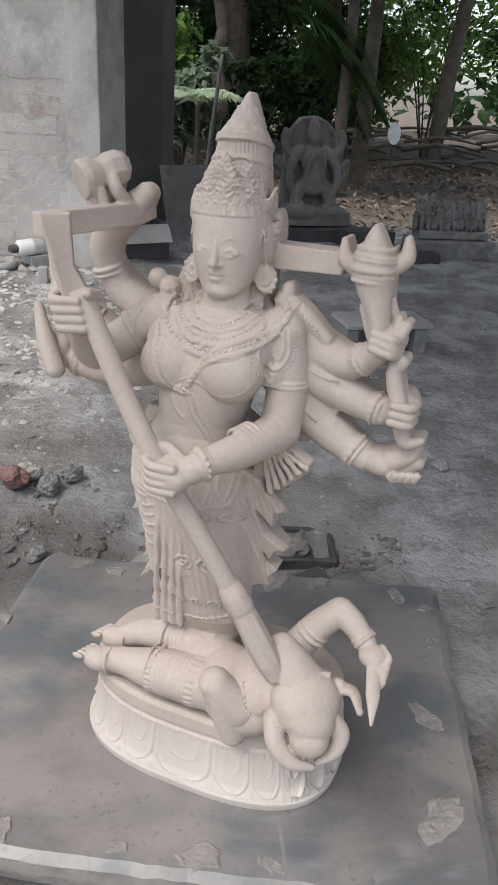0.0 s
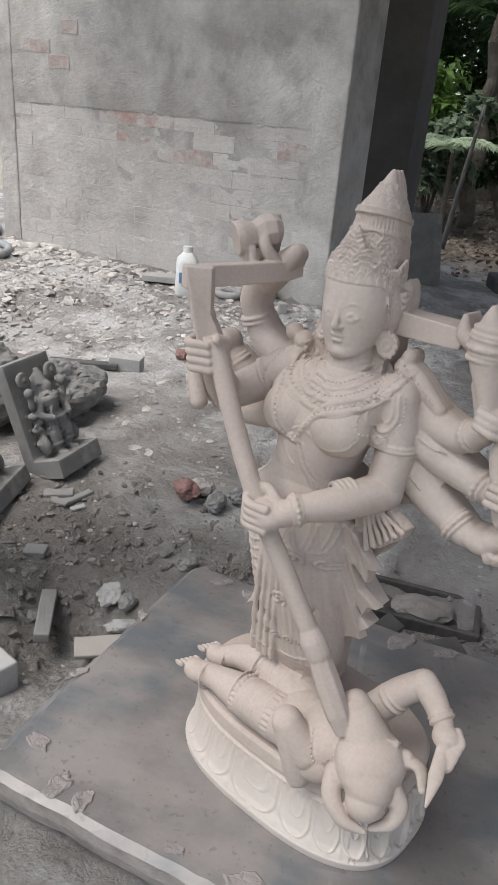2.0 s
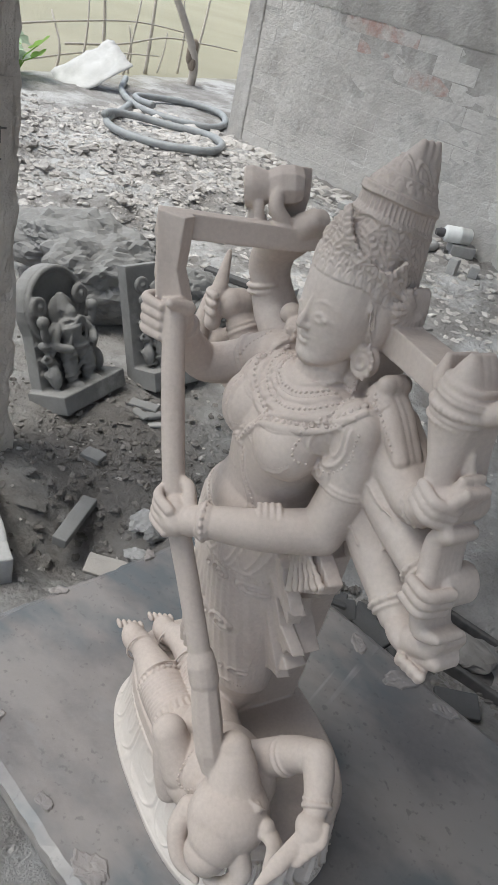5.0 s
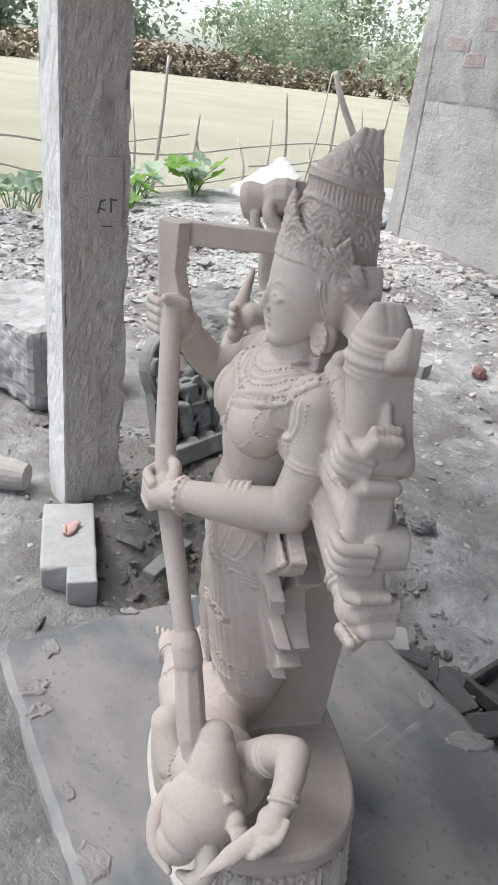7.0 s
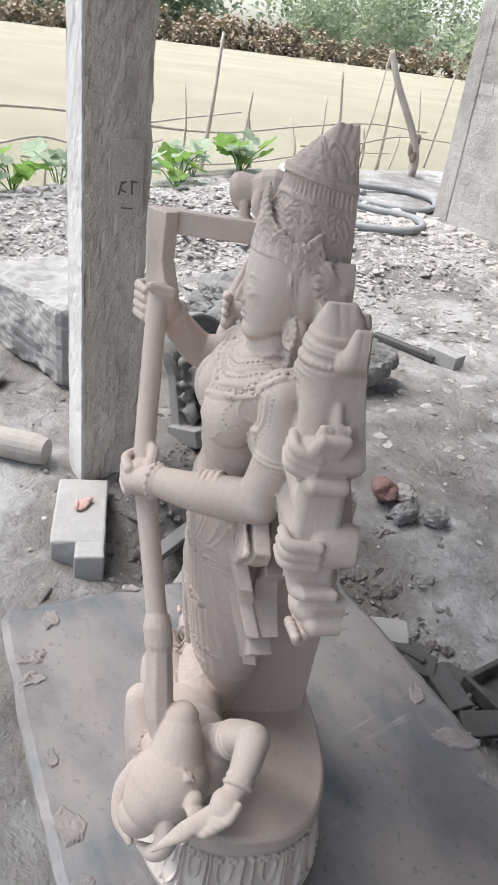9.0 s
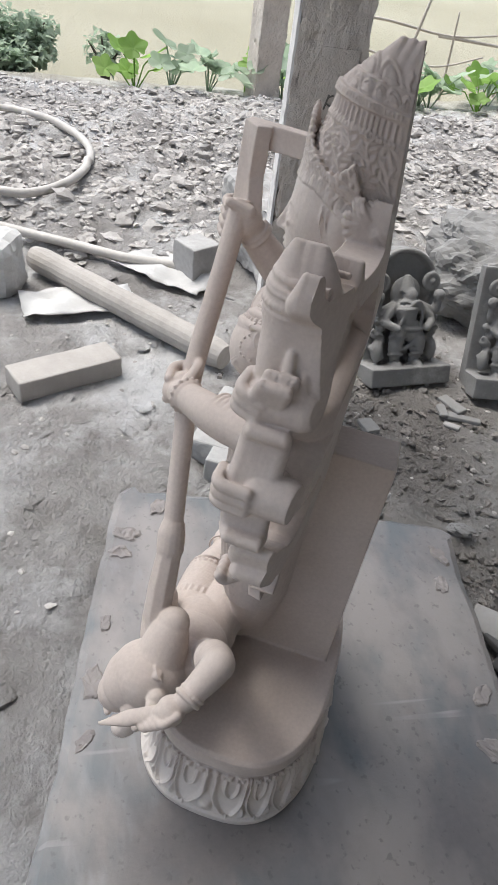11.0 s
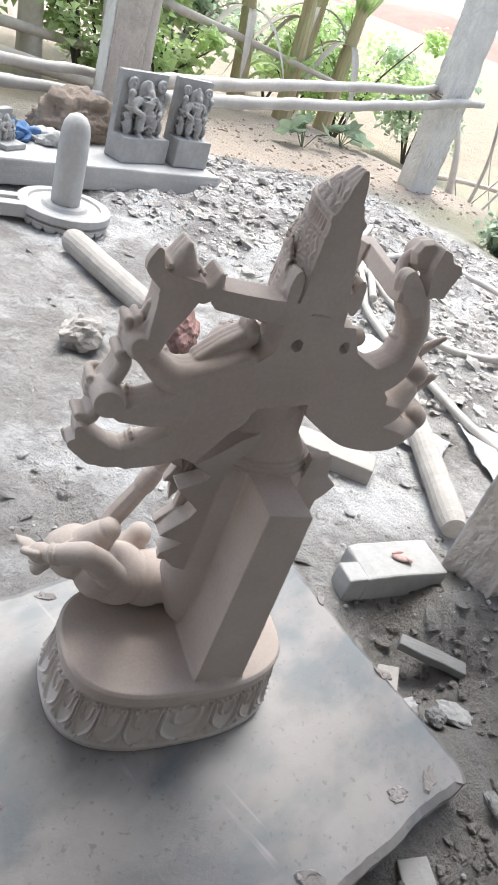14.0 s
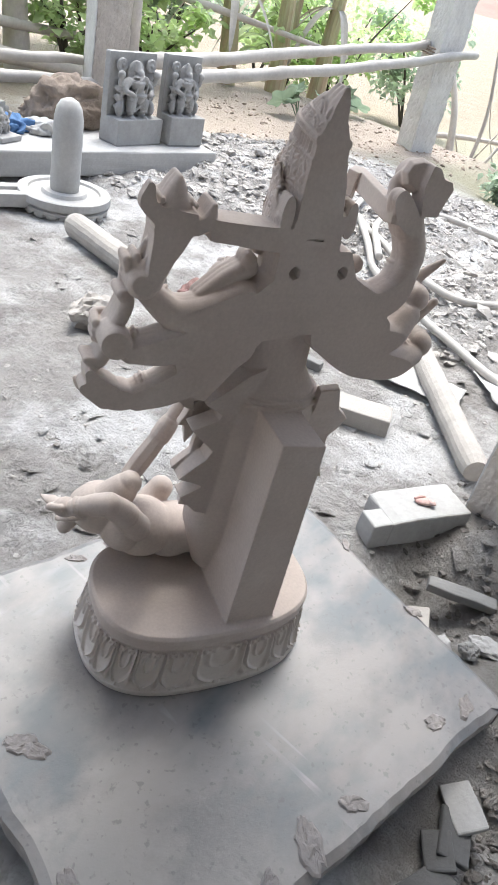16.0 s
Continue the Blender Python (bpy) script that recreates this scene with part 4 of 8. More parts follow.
    fingers([(-0.010, -0.160, 0.4515), (-0.032, -0.1625, 0.4525), (-0.046, -0.150, 0.4535)], 4, (0.0, 0.0, 0.0083), 0.0052)
    add(limb([(-0.010, -0.140, 0.478), (-0.026, -0.136, 0.487), (-0.036, -0.138, 0.489)], [0.007, 0.0065, 0.005], 1.0, 10))
    for u in (0.40, 0.46, 0.52, 0.58):
        c = Vector((0.060, -0.042, 0.490)).lerp(Vector((0.014, -0.130, 0.478)), u)
        add(ring(c, (-0.50, -0.92, -0.12), 0.0232 - 0.0050 * u, 0.0023))
    wrist, wa = Vector((0.010, -0.134, 0.4765)), Vector((-0.62, -0.78, -0.2)).normalized()
    add(ring(wrist, wa, 0.0158, 0.0026))
    for f in (-0.0046, 0.0046):
        add(ring(wrist + wa * f, wa, 0.0160, 0.0013))
    u, w3 = wa.cross(Vector((0, 0, 1))).normalized(), wa.cross(wa.cross(Vector((0, 0, 1)))).normalized()
    for j in range(16):
        w = 2 * math.pi * j / 16
        add(ellipsoid(wrist + (u * math.cos(w) + w3 * math.sin(w)) * 0.0178, (0.0024, 0.0024, 0.0024), None, 8, 6))
    # armlet with its pointed leaf
    for dz, t in ((0.0, 0.0020), (0.0045, 0.0013), (-0.0045, 0.0013)):
        add(ring((0.060, -0.032, 0.540 + dz), (-0.02, 0.05, 1), 0.0222, t))
    add(loft([(0.541, 0.048, -0.0535, 0.014, 0.0042), (0.553, 0.050, -0.0545, 0.0110, 0.0042), (0.564, 0.053, -0.0545, 0.0055, 0.0036), (0.574, 0.056, -0.0530, 0.0012, 0.0015)], 16))
    add(ring((0.050, -0.0585, 0.551), (0, -1, 0), 0.0045, 0.0011, 14, 6))
    # staff with its unfinished square head
    add(sweep(smooth_line([(-0.122, -0.139, 0.634), (-0.077, -0.142, 0.545), (-0.033, -0.143, 0.467), (0.010, -0.131, 0.390), (0.048, -0.119, 0.318)], 5), 0.0110, 16))
    add(sweep([(0.040, -0.121, 0.333), (0.046, -0.120, 0.322), (0.055, -0.117, 0.305), (0.058, -0.117, 0.300)], [0.0122, 0.0150, 0.0152, 0.0135], 16))
    add(sweep([(0.056, -0.117, 0.303), (0.075, -0.115, 0.268), (0.090, -0.113, 0.240), (0.100, -0.110, 0.218)], [0.0140, 0.0158, 0.0150, 0.0110], 8))
    add(hull_strip([(-0.151, -0.156, 0.704), (-0.131, -0.138, 0.704), (-0.129, -0.138, 0.656), (-0.112, -0.130, 0.622), (-0.128, -0.151, 0.614), (-0.142, -0.154, 0.650)], (-0.008, 0.014, 0.0)))
    add(hull_strip([(-0.150, -0.156, 0.704), (-0.150, -0.156, 0.680), (-0.119, -0.022, 0.684), (-0.113, 0.000, 0.690), (-0.113, -0.004, 0.714), (-0.119, -0.022, 0.707)], (-0.014, 0.006, 0.0)))
    # main right arm and its hand on the staff
    add(limb([(-0.098, -0.034, 0.588), (-0.128, -0.054, 0.563), (-0.143, -0.082, 0.556), (-0.138, -0.108, 0.580), (-0.128, -0.128, 0.606)], [0.0240, 0.0225, 0.0205, 0.0175, 0.0150]))
    add(ellipsoid((-0.124, -0.134, 0.614), (0.0185, 0.0185, 0.0185)))
    fingers([(-0.142, -0.140, 0.600), (-0.132, -0.1585, 0.600), (-0.111, -0.152, 0.600)], 4, (-0.0022, 0.0, 0.0088), 0.0052)
    add(limb([(-0.112, -0.128, 0.628), (-0.108, -0.148, 0.634)], [0.007, 0.005], 1.0, 10))
    for c, a, r in (((-0.132, -0.120, 0.598), (0.35, -0.6, 0.75), 0.0165), ((-0.114, -0.044, 0.575), (-0.75, -0.45, -0.5), 0.0235)):
        add(ring(c, a, r, 0.0022))
        add(ring(Vector(c) + Vector(a).normalized() * 0.005, a, r, 0.0015))
    # three right arms behind, with drum, dagger and cup
    addb(limb([(-0.084, -0.004, 0.600), (-0.118, -0.006, 0.592), (-0.150, -0.010, 0.608), (-0.164, -0.018, 0.634)], [0.025, 0.0225, 0.0195, 0.0155]))
    addb(limb([(-0.164, -0.018, 0.634), (-0.166, -0.024, 0.656), (-0.150, -0.028, 0.690)], [0.0145, 0.0165, 0.0160]))
    addb(limb([(-0.150, -0.026, 0.680), (-0.128, -0.016, 0.706), (-0.120, -0.012, 0.716)], [0.0150, 0.0140, 0.0110]))
    for f in (0.0, 0.006):
        add(ring((-0.163 - f * 0.3, -0.018 - f * 0.2, 0.628 + f), (-0.25, -0.2, 1), 0.0168, 0.0020))
    add(sweep([(-0.168, -0.064, 0.727), (-0.164, -0.058, 0.729), (-0.157, -0.046, 0.732)], [0.0192, 0.0195, 0.0150], 24))
    add(sweep([(-0.157, -0.046, 0.732), (-0.152, -0.036, 0.736), (-0.147, -0.026, 0.739), (-0.144, -0.018, 0.740)], [0.0150, 0.0190, 0.0190, 0.0150], 8))
    add(limb([(-0.132, -0.034, 0.706), (-0.137, -0.046, 0.722), (-0.145, -0.040, 0.742)], [0.0085, 0.0075, 0.006], 1.0, 10))
    addb(hull_strip([(-0.146, -0.028, 0.732), (-0.150, -0.028, 0.756), (-0.160, -0.028, 0.754), (-0.170, -0.028, 0.743), (-0.182, -0.028, 0.741), (-0.187, -0.028, 0.733), (-0.181, -0.028, 0.718), (-0.176, -0.028, 0.702), (-0.153, -0.028, 0.700)], (0.0, 0.014, 0.0)))
    fingers([(-0.150, -0.040, 0.692), (-0.146, -0.055, 0.706), (-0.147, -0.058, 0.718)], 3, (-0.0075, 0.002, -0.004), 0.0060)
    addb(limb([(-0.078, -0.003, 0.586), (-0.128, -0.004, 0.552), (-0.168, -0.008, 0.550), (-0.194, -0.018, 0.574)], [0.028, 0.0250, 0.0205, 0.0155]))
    addb(ellipsoid((-0.206, -0.028, 0.592), (0.0165, 0.016, 0.0175)))
    add(limb([(-0.206, -0.046, 0.570), (-0.216, -0.040, 0.606), (-0.236, -0.026, 0.640)], [0.0095, 0.0090, 0.0030]))
    fingers([(-0.217, -0.026, 0.580), (-0.216, -0.048, 0.582), (-0.198, -0.052, 0.584)], 3, (-0.002, 0.0, 0.0092), 0.0054)
    addb(limb([(-0.070, -0.002, 0.560), (-0.126, -0.003, 0.522), (-0.185, -0.006, 0.510), (-0.222, -0.014, 0.518)], [0.029, 0.0260, 0.0215, 0.0160]))
    addb(ellipsoid((-0.234, -0.020, 0.530), (0.0170, 0.017, 0.0180)))
    add(limb([(-0.222, -0.048, 0.512), (-0.238, -0.042, 0.546), (-0.254, -0.030, 0.580)], [0.0115, 0.0105, 0.0055]))
    fingers([(-0.246, -0.022, 0.518), (-0.242, -0.044, 0.516), (-0.222, -0.050, 0.514)], 3, (-0.002, 0.0, 0.0094), 0.0054)
    for c, a, r in (((-0.190, -0.014, 0.568), (-0.6, -0.25, 0.75), 0.0178), ((-0.212, -0.010, 0.515), (-0.95, -0.25, 0.2), 0.0190)):
        add(ring(c, a, r, 0.0026))
        add(ring(Vector(c) + Vector(a).normalized() * 0.0058, a, r - 0.0006, 0.0016))
    # shoulder ornaments
    add(ellipsoid((-0.100, -0.022, 0.630), (0.0105, 0.012, 0.011)))
    add(ellipsoid((-0.086, -0.020, 0.622), (0.012, 0.014, 0.012)))
    addb(ellipsoid((0.049, -0.016, 0.634), (0.0085, 0.011, 0.0105)))
    addb(limb([(0.046, -0.018, 0.626), (0.068, -0.018, 0.612), (0.094, -0.018, 0.590)], [0.0105, 0.0105, 0.0080]))
    # sash: a fan at the hip and four zigzag ends
    for pts, y0 in (([(0.030, 0.462), (0.055, 0.473), (0.070, 0.474), (0.097, 0.458), (0.092, 0.443), (0.066, 0.420), (0.052, 0.414), (0.056, 0.430), (0.036, 0.430)], -0.046),
                    ([(0.022, 0.440), (0.042, 0.432), (0.053, 0.415), (0.070, 0.391), (0.061, 0.390), (0.059, 0.366), (0.048, 0.378), (0.026, 0.410)], -0.056),
                    ([(0.018, 0.420), (0.034, 0.404), (0.048, 0.352), (0.074, 0.333), (0.061, 0.329), (0.053, 0.311), (0.040, 0.338), (0.022, 0.380)], -0.058),
                    ([(0.004, 0.420), (0.020, 0.400), (0.038, 0.345), (0.055, 0.274), (0.040, 0.270), (0.031, 0.276), (0.020, 0.330)], -0.066),
                    ([(-0.100, 0.320), (-0.106, 0.300), (-0.100, 0.277), (-0.113, 0.248), (-0.096, 0.262), (-0.086, 0.250), (-0.097, 0.219), (-0.086, 0.210), (-0.070, 0.230), (-0.070, 0.300)], -0.042),
                    ([(-0.095, 0.470), (-0.124, 0.472), (-0.134, 0.440), (-0.152, 0.424), (-0.142, 0.406), (-0.132, 0.396), (-0.134, 0.350), (-0.148, 0.318), (-0.128, 0.326), (-0.120, 0.280), (-0.134, 0.244), (-0.108, 0.270), (-0.092, 0.380)], -0.002)):
        add(hull_strip([(x, y0 + 0.30 * max(0.0, 0.42 - z) * (x > 0), z) for x, z in pts], (0.003, 0.015, 0.0)))
    # saw-toothed edge of cloth behind the hip
    add(hull_strip([(x, -0.022, z) for x, z in ((-0.010, 0.500), (0.012, 0.488), (0.032, 0.470), (0.060, 0.449), (0.034, 0.432), (0.036, 0.424), (0.070, 0.410), (0.034, 0.374), (0.040, 0.360), (0.072, 0.330), (0.034, 0.314), (0.064, 0.297), (0.038, 0.268), (-0.010, 0.250))], (0.0, 0.026, 0.0)))
    for s in range(6):
        add(limb([(0.046 + 0.0045 * s, -0.0535, 0.466 + 0.001 * s), (0.058 + 0.0075 * s, -0.0530, 0.419 + 0.0075 * s)], [0.0016, 0.0036], 1.0, 8))
    # pleats that fall from the belt, the wavy hem
    for k in range(4):
        x = -0.072 + 0.0105 * k
        add(sweep([(x + 0.010, -0.079, 0.415), (x + 0.006, -0.083, 0.36), (x + 0.002, -0.078, 0.29), (x - 0.002, -0.066, 0.212)], [0.0020, 0.0036, 0.0042, 0.0050], 8))
    for z, rx, ry, cx, cy, t in ((0.4620, 0.062, 0.051, -0.040, -0.035, 0.0026), (0.4555, 0.066, 0.053, -0.041, -0.034, 0.0034), (0.4480, 0.072, 0.055, -0.043, -0.034, 0.0024)):
        add(sweep([(cx + rx * math.cos(w), cy + ry * math.sin(w), z - 0.010 * max(0, -math.sin(w))) for w in np.linspace(0, 2 * math.pi, 48)], t, 6))
    # reclining buffalo-headed figure under the feet
    add(limb([(-0.150, -0.088, 0.138), (-0.110, -0.088, 0.146), (-0.050, -0.092, 0.154), (0.020, -0.088, 0.156)], [0.014, 0.018, 0.029, 0.033]))
    add(limb([(-0.148, -0.046, 0.138), (-0.105, -0.042, 0.160), (-0.045, -0.044, 0.173), (0.020, -0.060, 0.162)], [0.014, 0.019, 0.029, 0.033]))
    for y, z in ((-0.092, 0.140), (-0.048, 0.141)):
        add(ellipsoid((-0.146, y, z), (0.024, 0.0165, 0.0155)))
        for k in range(5):
            add(ellipsoid((-0.169 + 0.0018 * k, y - 0.0145 + 0.0072 * k, z + 0.008 - 0.0012 * k), (0.0085, 0.0032, 0.0046), None, 10, 8))
        add(ring((-0.127, y, z + 0.003), (1, 0, 0.2), 0.0178, 0.0016))
    for x in (-0.066, -0.058, -0.010, 0.000):
        add(ring((x, -0.090, 0.154), (1, 0, 0.1), 0.0285 + 0.03 * (x + 0.06), 0.0016))
        add(ring((x, -0.045, 0.170), (1, -0.1, 0.0), 0.0285 + 0.02 * (x + 0.06), 0.0016))
    add(ellipsoid((0.030, -0.072, 0.158), (0.045, 0.045, 0.040)))
    add(ellipsoid((0.075, -0.075, 0.170), (0.050, 0.050, 0.042)))
    add(ellipsoid((0.060, -0.100, 0.150), (0.050, 0.034, 0.032)))
    add(ellipsoid((0.105, -0.075, 0.180), (0.036, 0.046, 0.038)))
    # the head: broad brow, blunt muzzle turned up, curling horns, leaf ear
    add(ellipsoid((0.134, -0.099, 0.192), (0.041, 0.041, 0.037), rotz(-30)))
    add(limb([(0.124, -0.094, 0.206), (0.106, -0.091, 0.234), (0.099, -0.090, 0.244)], [0.0300, 0.0225, 0.0180]))
    add(limb([(0.134, -0.106, 0.190), (0.146, -0.120, 0.176), (0.150, -0.128, 0.166)], [0.0370, 0.0310, 0.0230]))
    add(limb([(0.108, -0.130, 0.176), (0.116, -0.143, 0.158), (0.136, -0.146, 0.140), (0.158, -0.136, 0.131)], [0.0125, 0.0115, 0.0090, 0.0040]))
    add(limb([(0.168, -0.104, 0.176), (0.180, -0.104, 0.160), (0.177, -0.114, 0.142), (0.162, -0.126, 0.131)], [0.0125, 0.0115, 0.0090, 0.0040]))
    add(limb([(0.166, -0.080, 0.204), (0.184, -0.078, 0.202), (0.196, -0.090, 0.188)], [0.0110, 0.0095, 0.0045], 0.6))
    add(ellipsoid((0.152, -0.086, 0.2225), (0.0065, 0.0055, 0.0035), None, 10, 8))
    for side_d in (0.0035, -0.0035):
        add(sweep(smooth_line([(0.143, -0.094, 0.2270), (0.151 + side_d, -0.087 + side_d * 0.4, 0.2260), (0.158, -0.078, 0.2205)], 4), 0.0011, 6))
    add(limb([(0.094, -0.048, 0.196), (0.122, -0.034, 0.240), (0.146, -0.026, 0.266)], [0.021, 0.0185, 0.0170]))
    add(limb([(0.148, -0.026, 0.268), (0.166, -0.034, 0.262), (0.186, -0.046, 0.249)], [0.0170, 0.0152, 0.0120]))
    add(ellipsoid((0.197, -0.056, 0.242), (0.0165, 0.015, 0.0135)))
    fingers([(0.205, -0.047, 0.250), (0.2155, -0.058, 0.244), (0.206, -0.069, 0.237)], 4, (-0.0004, -0.0056, -0.0058), 0.0046)
    add(limb([(0.200, -0.066, 0.238), (0.208, -0.095, 0.222), (0.214, -0.122, 0.206)], [0.008, 0.0085, 0.002], 0.6))
    add(ring((0.184, -0.044, 0.251), (0.8, -0.4, -0.5), 0.0132, 0.0026))
    add(ring((0.179, -0.041, 0.253), (0.8, -0.4, -0.5), 0.0138, 0.0016))
    add(ring((0.118, -0.037, 0.232), (0.5, 0.25, 0.8), 0.0190, 0.0022))
    add(ring((0.122, -0.035, 0.238), (0.5, 0.25, 0.8), 0.0187, 0.0015))
    add(limb([(0.060, -0.116, 0.162), (0.042, -0.122, 0.182), (0.032, -0.125, 0.196)], [0.022, 0.0205, 0.0190]))
    add(limb([(0.034, -0.125, 0.194), (0.046, -0.126, 0.160), (0.056, -0.122, 0.126)], [0.0185, 0.0165, 0.0155]))

    # ornaments laid on the surface that is there so far
    V, Fc = merge(*G)
    tree0 = bvhtree.BVHTree.FromPolygons([tuple(v) for v in V], Fc)
    staff_a, staff_d = Vector((-0.122, -0.139, 0.634)), Vector((0.170, 0.020, -0.316)).normalized()

    def on_front(px, pz, tree, ymax=-0.005):
        hit = tree.ray_cast(Vector((px, -0.4, pz)), Vector((0, 1, 0)))[0]
        if hit is None or hit.y > ymax:
            return None
        off = hit - staff_a
        along = off.dot(staff_d)
        if pz > 0.49 and (off - staff_d * along).length < 0.024 and along > -0.02 or hit.y < -0.122 and pz > 0.30:
            # step past the staff or a hand that stands before the body
            hit = tree.ray_cast(Vector((px, hit.y + 0.045, pz)), Vector((0, 1, 0)))[0]
            if hit is None or hit.y > ymax or hit.y < -0.122:
                return None
        return hit

    def hug(pts, radius, tree=tree0, flat=0.55):
        """A low moulding that follows the front of the body along a drawn line."""
        run = []
        for q in smooth_line([(px, 0, pz) for px, pz in pts], 12) + [None]:
            hit = on_front(q.x, q.z, tree) if q is not None else None
            if hit is not None and (not run or (hit - run[-1]).length < 0.02):
                run.append(hit)
                continue
            if len(run) > 2:
                add(sweep(run, radius, 8))
            run = [hit] if hit is not None else []

    def arc(rx, low, top=0.630, a0=188, a1=352, cx=-0.011):
        return [(cx + rx * math.cos(radians(w)), top + (top - low) * math.sin(radians(w))) for w in np.linspace(a0, a1, 15)]
    garland_l = [(-0.072, 0.618), (-0.070, 0.595), (-0.064, 0.571), (-0.056, 0.545), (-0.044, 0.532), (-0.032, 0.534)]
    garland_r = [(-0.032, 0.534), (-0.022, 0.552), (-0.008, 0.570), (0.012, 0.582), (0.040, 0.592), (0.058, 0.606)]
    for rx, low in ((0.0285, 0.609), (0.045, 0.5955), (0.060, 0.583), (0.073, 0.5725)):
        hug(arc(rx, low), 0.0017)
    for line in (garland_l, garland_r):
        for d in (-0.0065, 0.0065):
            hug([(px + d * (0.8 if line is garland_l else -0.35), pz - (0.25 if line is garland_l else 0.9) * d) for px, pz in line], 0.0026)
    for pts, r in (([(-0.050, 0.524), (-0.044, 0.510), (-0.034, 0.500)], 0.0014), ([(-0.030, 0.530), (-0.024, 0.508), (-0.014, 0.490), (-0.004, 0.470)], 0.0016), ([(-0.022, 0.530), (-0.016, 0.508), (-0.006, 0.490), (0.004, 0.472)], 0.0016),
                   ([(0.046, 0.610), (0.039, 0.586), (0.044, 0.566), (0.056, 0.562), (0.066, 0.578), (0.064, 0.604)], 0.0018), ([(0.050, 0.606), (0.046, 0.587), (0.050, 0.574), (0.057, 0.573), (0.061, 0.584), (0.059, 0.604)], 0.0014),
                   ([(-0.094, 0.556), (-0.075, 0.540), (-0.050, 0.538), (-0.030, 0.548)], 0.0012), ([(-0.020, 0.546), (0.005, 0.534), (0.030, 0.540), (0.040, 0.552)], 0.0012),
                   ([(-0.110, 0.404), (-0.060, 0.396), (-0.010, 0.396), (0.020, 0.402)], 0.0013), ([(-0.086, 0.236), (-0.05, 0.230), (-0.01, 0.232), (0.020, 0.240)], 0.0016)):
        hug(pts, r)
    # looped belt chains over the thighs
    for x0, x1, low in ((-0.100, -0.070, 0.412), (-0.080, -0.048, 0.402), (-0.056, -0.020, 0.396), (-0.030, 0.006, 0.392), (-0.004, 0.026, 0.398)):
        for d in (0.0, 0.007):
            hug([(x0 + d, 0.436), ((x0 * 0.8 + x1 * 0.2) + d * 0.6, low + 0.012 + d), ((x0 + x1) / 2, low + d), ((x0 * 0.2 + x1 * 0.8) - d * 0.6, low + 0.012 + d), (x1 - d, 0.436)], 0.0013)
    # folds of cloth gathered on the right hip
    for k in range(8):
        z0 = 0.440 - 0.014 * k
        hug([(-0.118 + 0.001 * k, z0), (-0.104, z0 - 0.016), (-0.086, z0 - 0.020), (-0.070, z0 - 0.012)], 0.0015)

    V, Fc = merge(*G)
    me = bpy.data.meshes.new("raw")
    me.from_pydata([tuple(v) for v in V], [], Fc)
    ob = new("raw", me)
    mod = ob.modifiers.new("remesh", "REMESH")
    mod.mode, mod.voxel_size, mod.use_smooth_shade = "VOXEL", 0.0013, True
    sm = ob.modifiers.new("soft", "SMOOTH")
    sm.factor, sm.iterations = 0.5, 1
    dg = bpy.context.evaluated_depsgraph_get()
    out = bpy.data.meshes.new_from_object(ob.evaluated_get(dg))
    bpy.data.objects.remove(ob)
    n = len(out.vertices)
    co = np.empty(n * 3, np.float32)
    out.vertices.foreach_get("co", co)
    co = co.reshape(-1, 3)
    x, y, z = co[:, 0], co[:, 1], co[:, 2]
    # the sawn flat back of the upper figure, with two drilled holes
    side = np.clip((np.abs(x) - 0.04) / 0.10, 0, 1)
    up = np.clip((z - 0.55) / 0.12, 0, 1)
    up = up * up * (3 - 2 * up)
    back = 0.022 - 0.10 * np.maximum(0, z - 0.61)
    # it bends forward towards the hands of the left side, less so on the right
    back = back - np.where(x > 0, (0.80 + 1.10 * up) * np.clip(x - 0.045, 0, 0.2) ** 2, side * side * (3 - 2 * side) * 0.10 * np.clip(z - 0.56, 0, 0.15))
    nrm = np.empty(n * 3, np.float32)
    out.vertices.foreach_get("normal", nrm)
    nrm = nrm.reshape(-1, 3)
    ny = nrm[:, 1]
    cut = (z > 0.450) & (y > back)
    y[cut] = back[cut]
    sawn = (z > 0.450) & (y > back - 0.001)
    for hx, hz in ((0.003, 0.633), (-0.058, 0.636)):
        hole = ((x - hx) ** 2 + (z - hz) ** 2 < 0.0062 ** 2) & (y > 0.012)
        y[hole] -= 0.022
    z[:] = np.maximum(z, 0.0)
    # carved relief: leaves, scrolls and tiers of the crown
    front = (y < back - 0.004)
    grid_z = np.linspace(0.60, 0.84, 481)
    ease = np.clip((grid_z - 0.610) / 0.030, 0, 1)
    ease = ease * ease * (3 - 2 * ease)
    late = np.clip((grid_z - 0.70) / 0.125, 0, 1)
    late = late * late * (3 - 2 * late)
    hx, hy, hz = -0.011 + (x + 0.011) / 0.89, 0.022 + (y - 0.022) / 0.91, np.interp(z, grid_z + ease * (0.003 - 0.011 * late), grid_z)
    th = np.arctan2(hy + 0.030, hx + 0.010)
    lift = np.zeros(n, np.float32)
    fade = np.clip((hz - 0.712) / 0.053, 0, 1)
    zc = hz + (0.50 - 0.30 * fade * fade * (3 - 2 * fade)) * np.clip(hy + 0.030, -0.03, 0.05)

    def band(z0, z1):
        return front & (zc > z0) & (zc < z1) & (z > 0.68) & (np.hypot(hx + 0.010, hy + 0.030) < np.where(zc > 0.720, 0.0490, 0.0515))

    def leaves(z0, z1, count, high):
        k = band(z0, z1)
        u = np.abs(((th[k] * count / (2 * math.pi)) % 1.0) - 0.5) * 2
        v = (zc[k] - z0) / (z1 - z0)
        d = u ** 2 + np.maximum(0, v - 0.15) ** 2 * 1.3
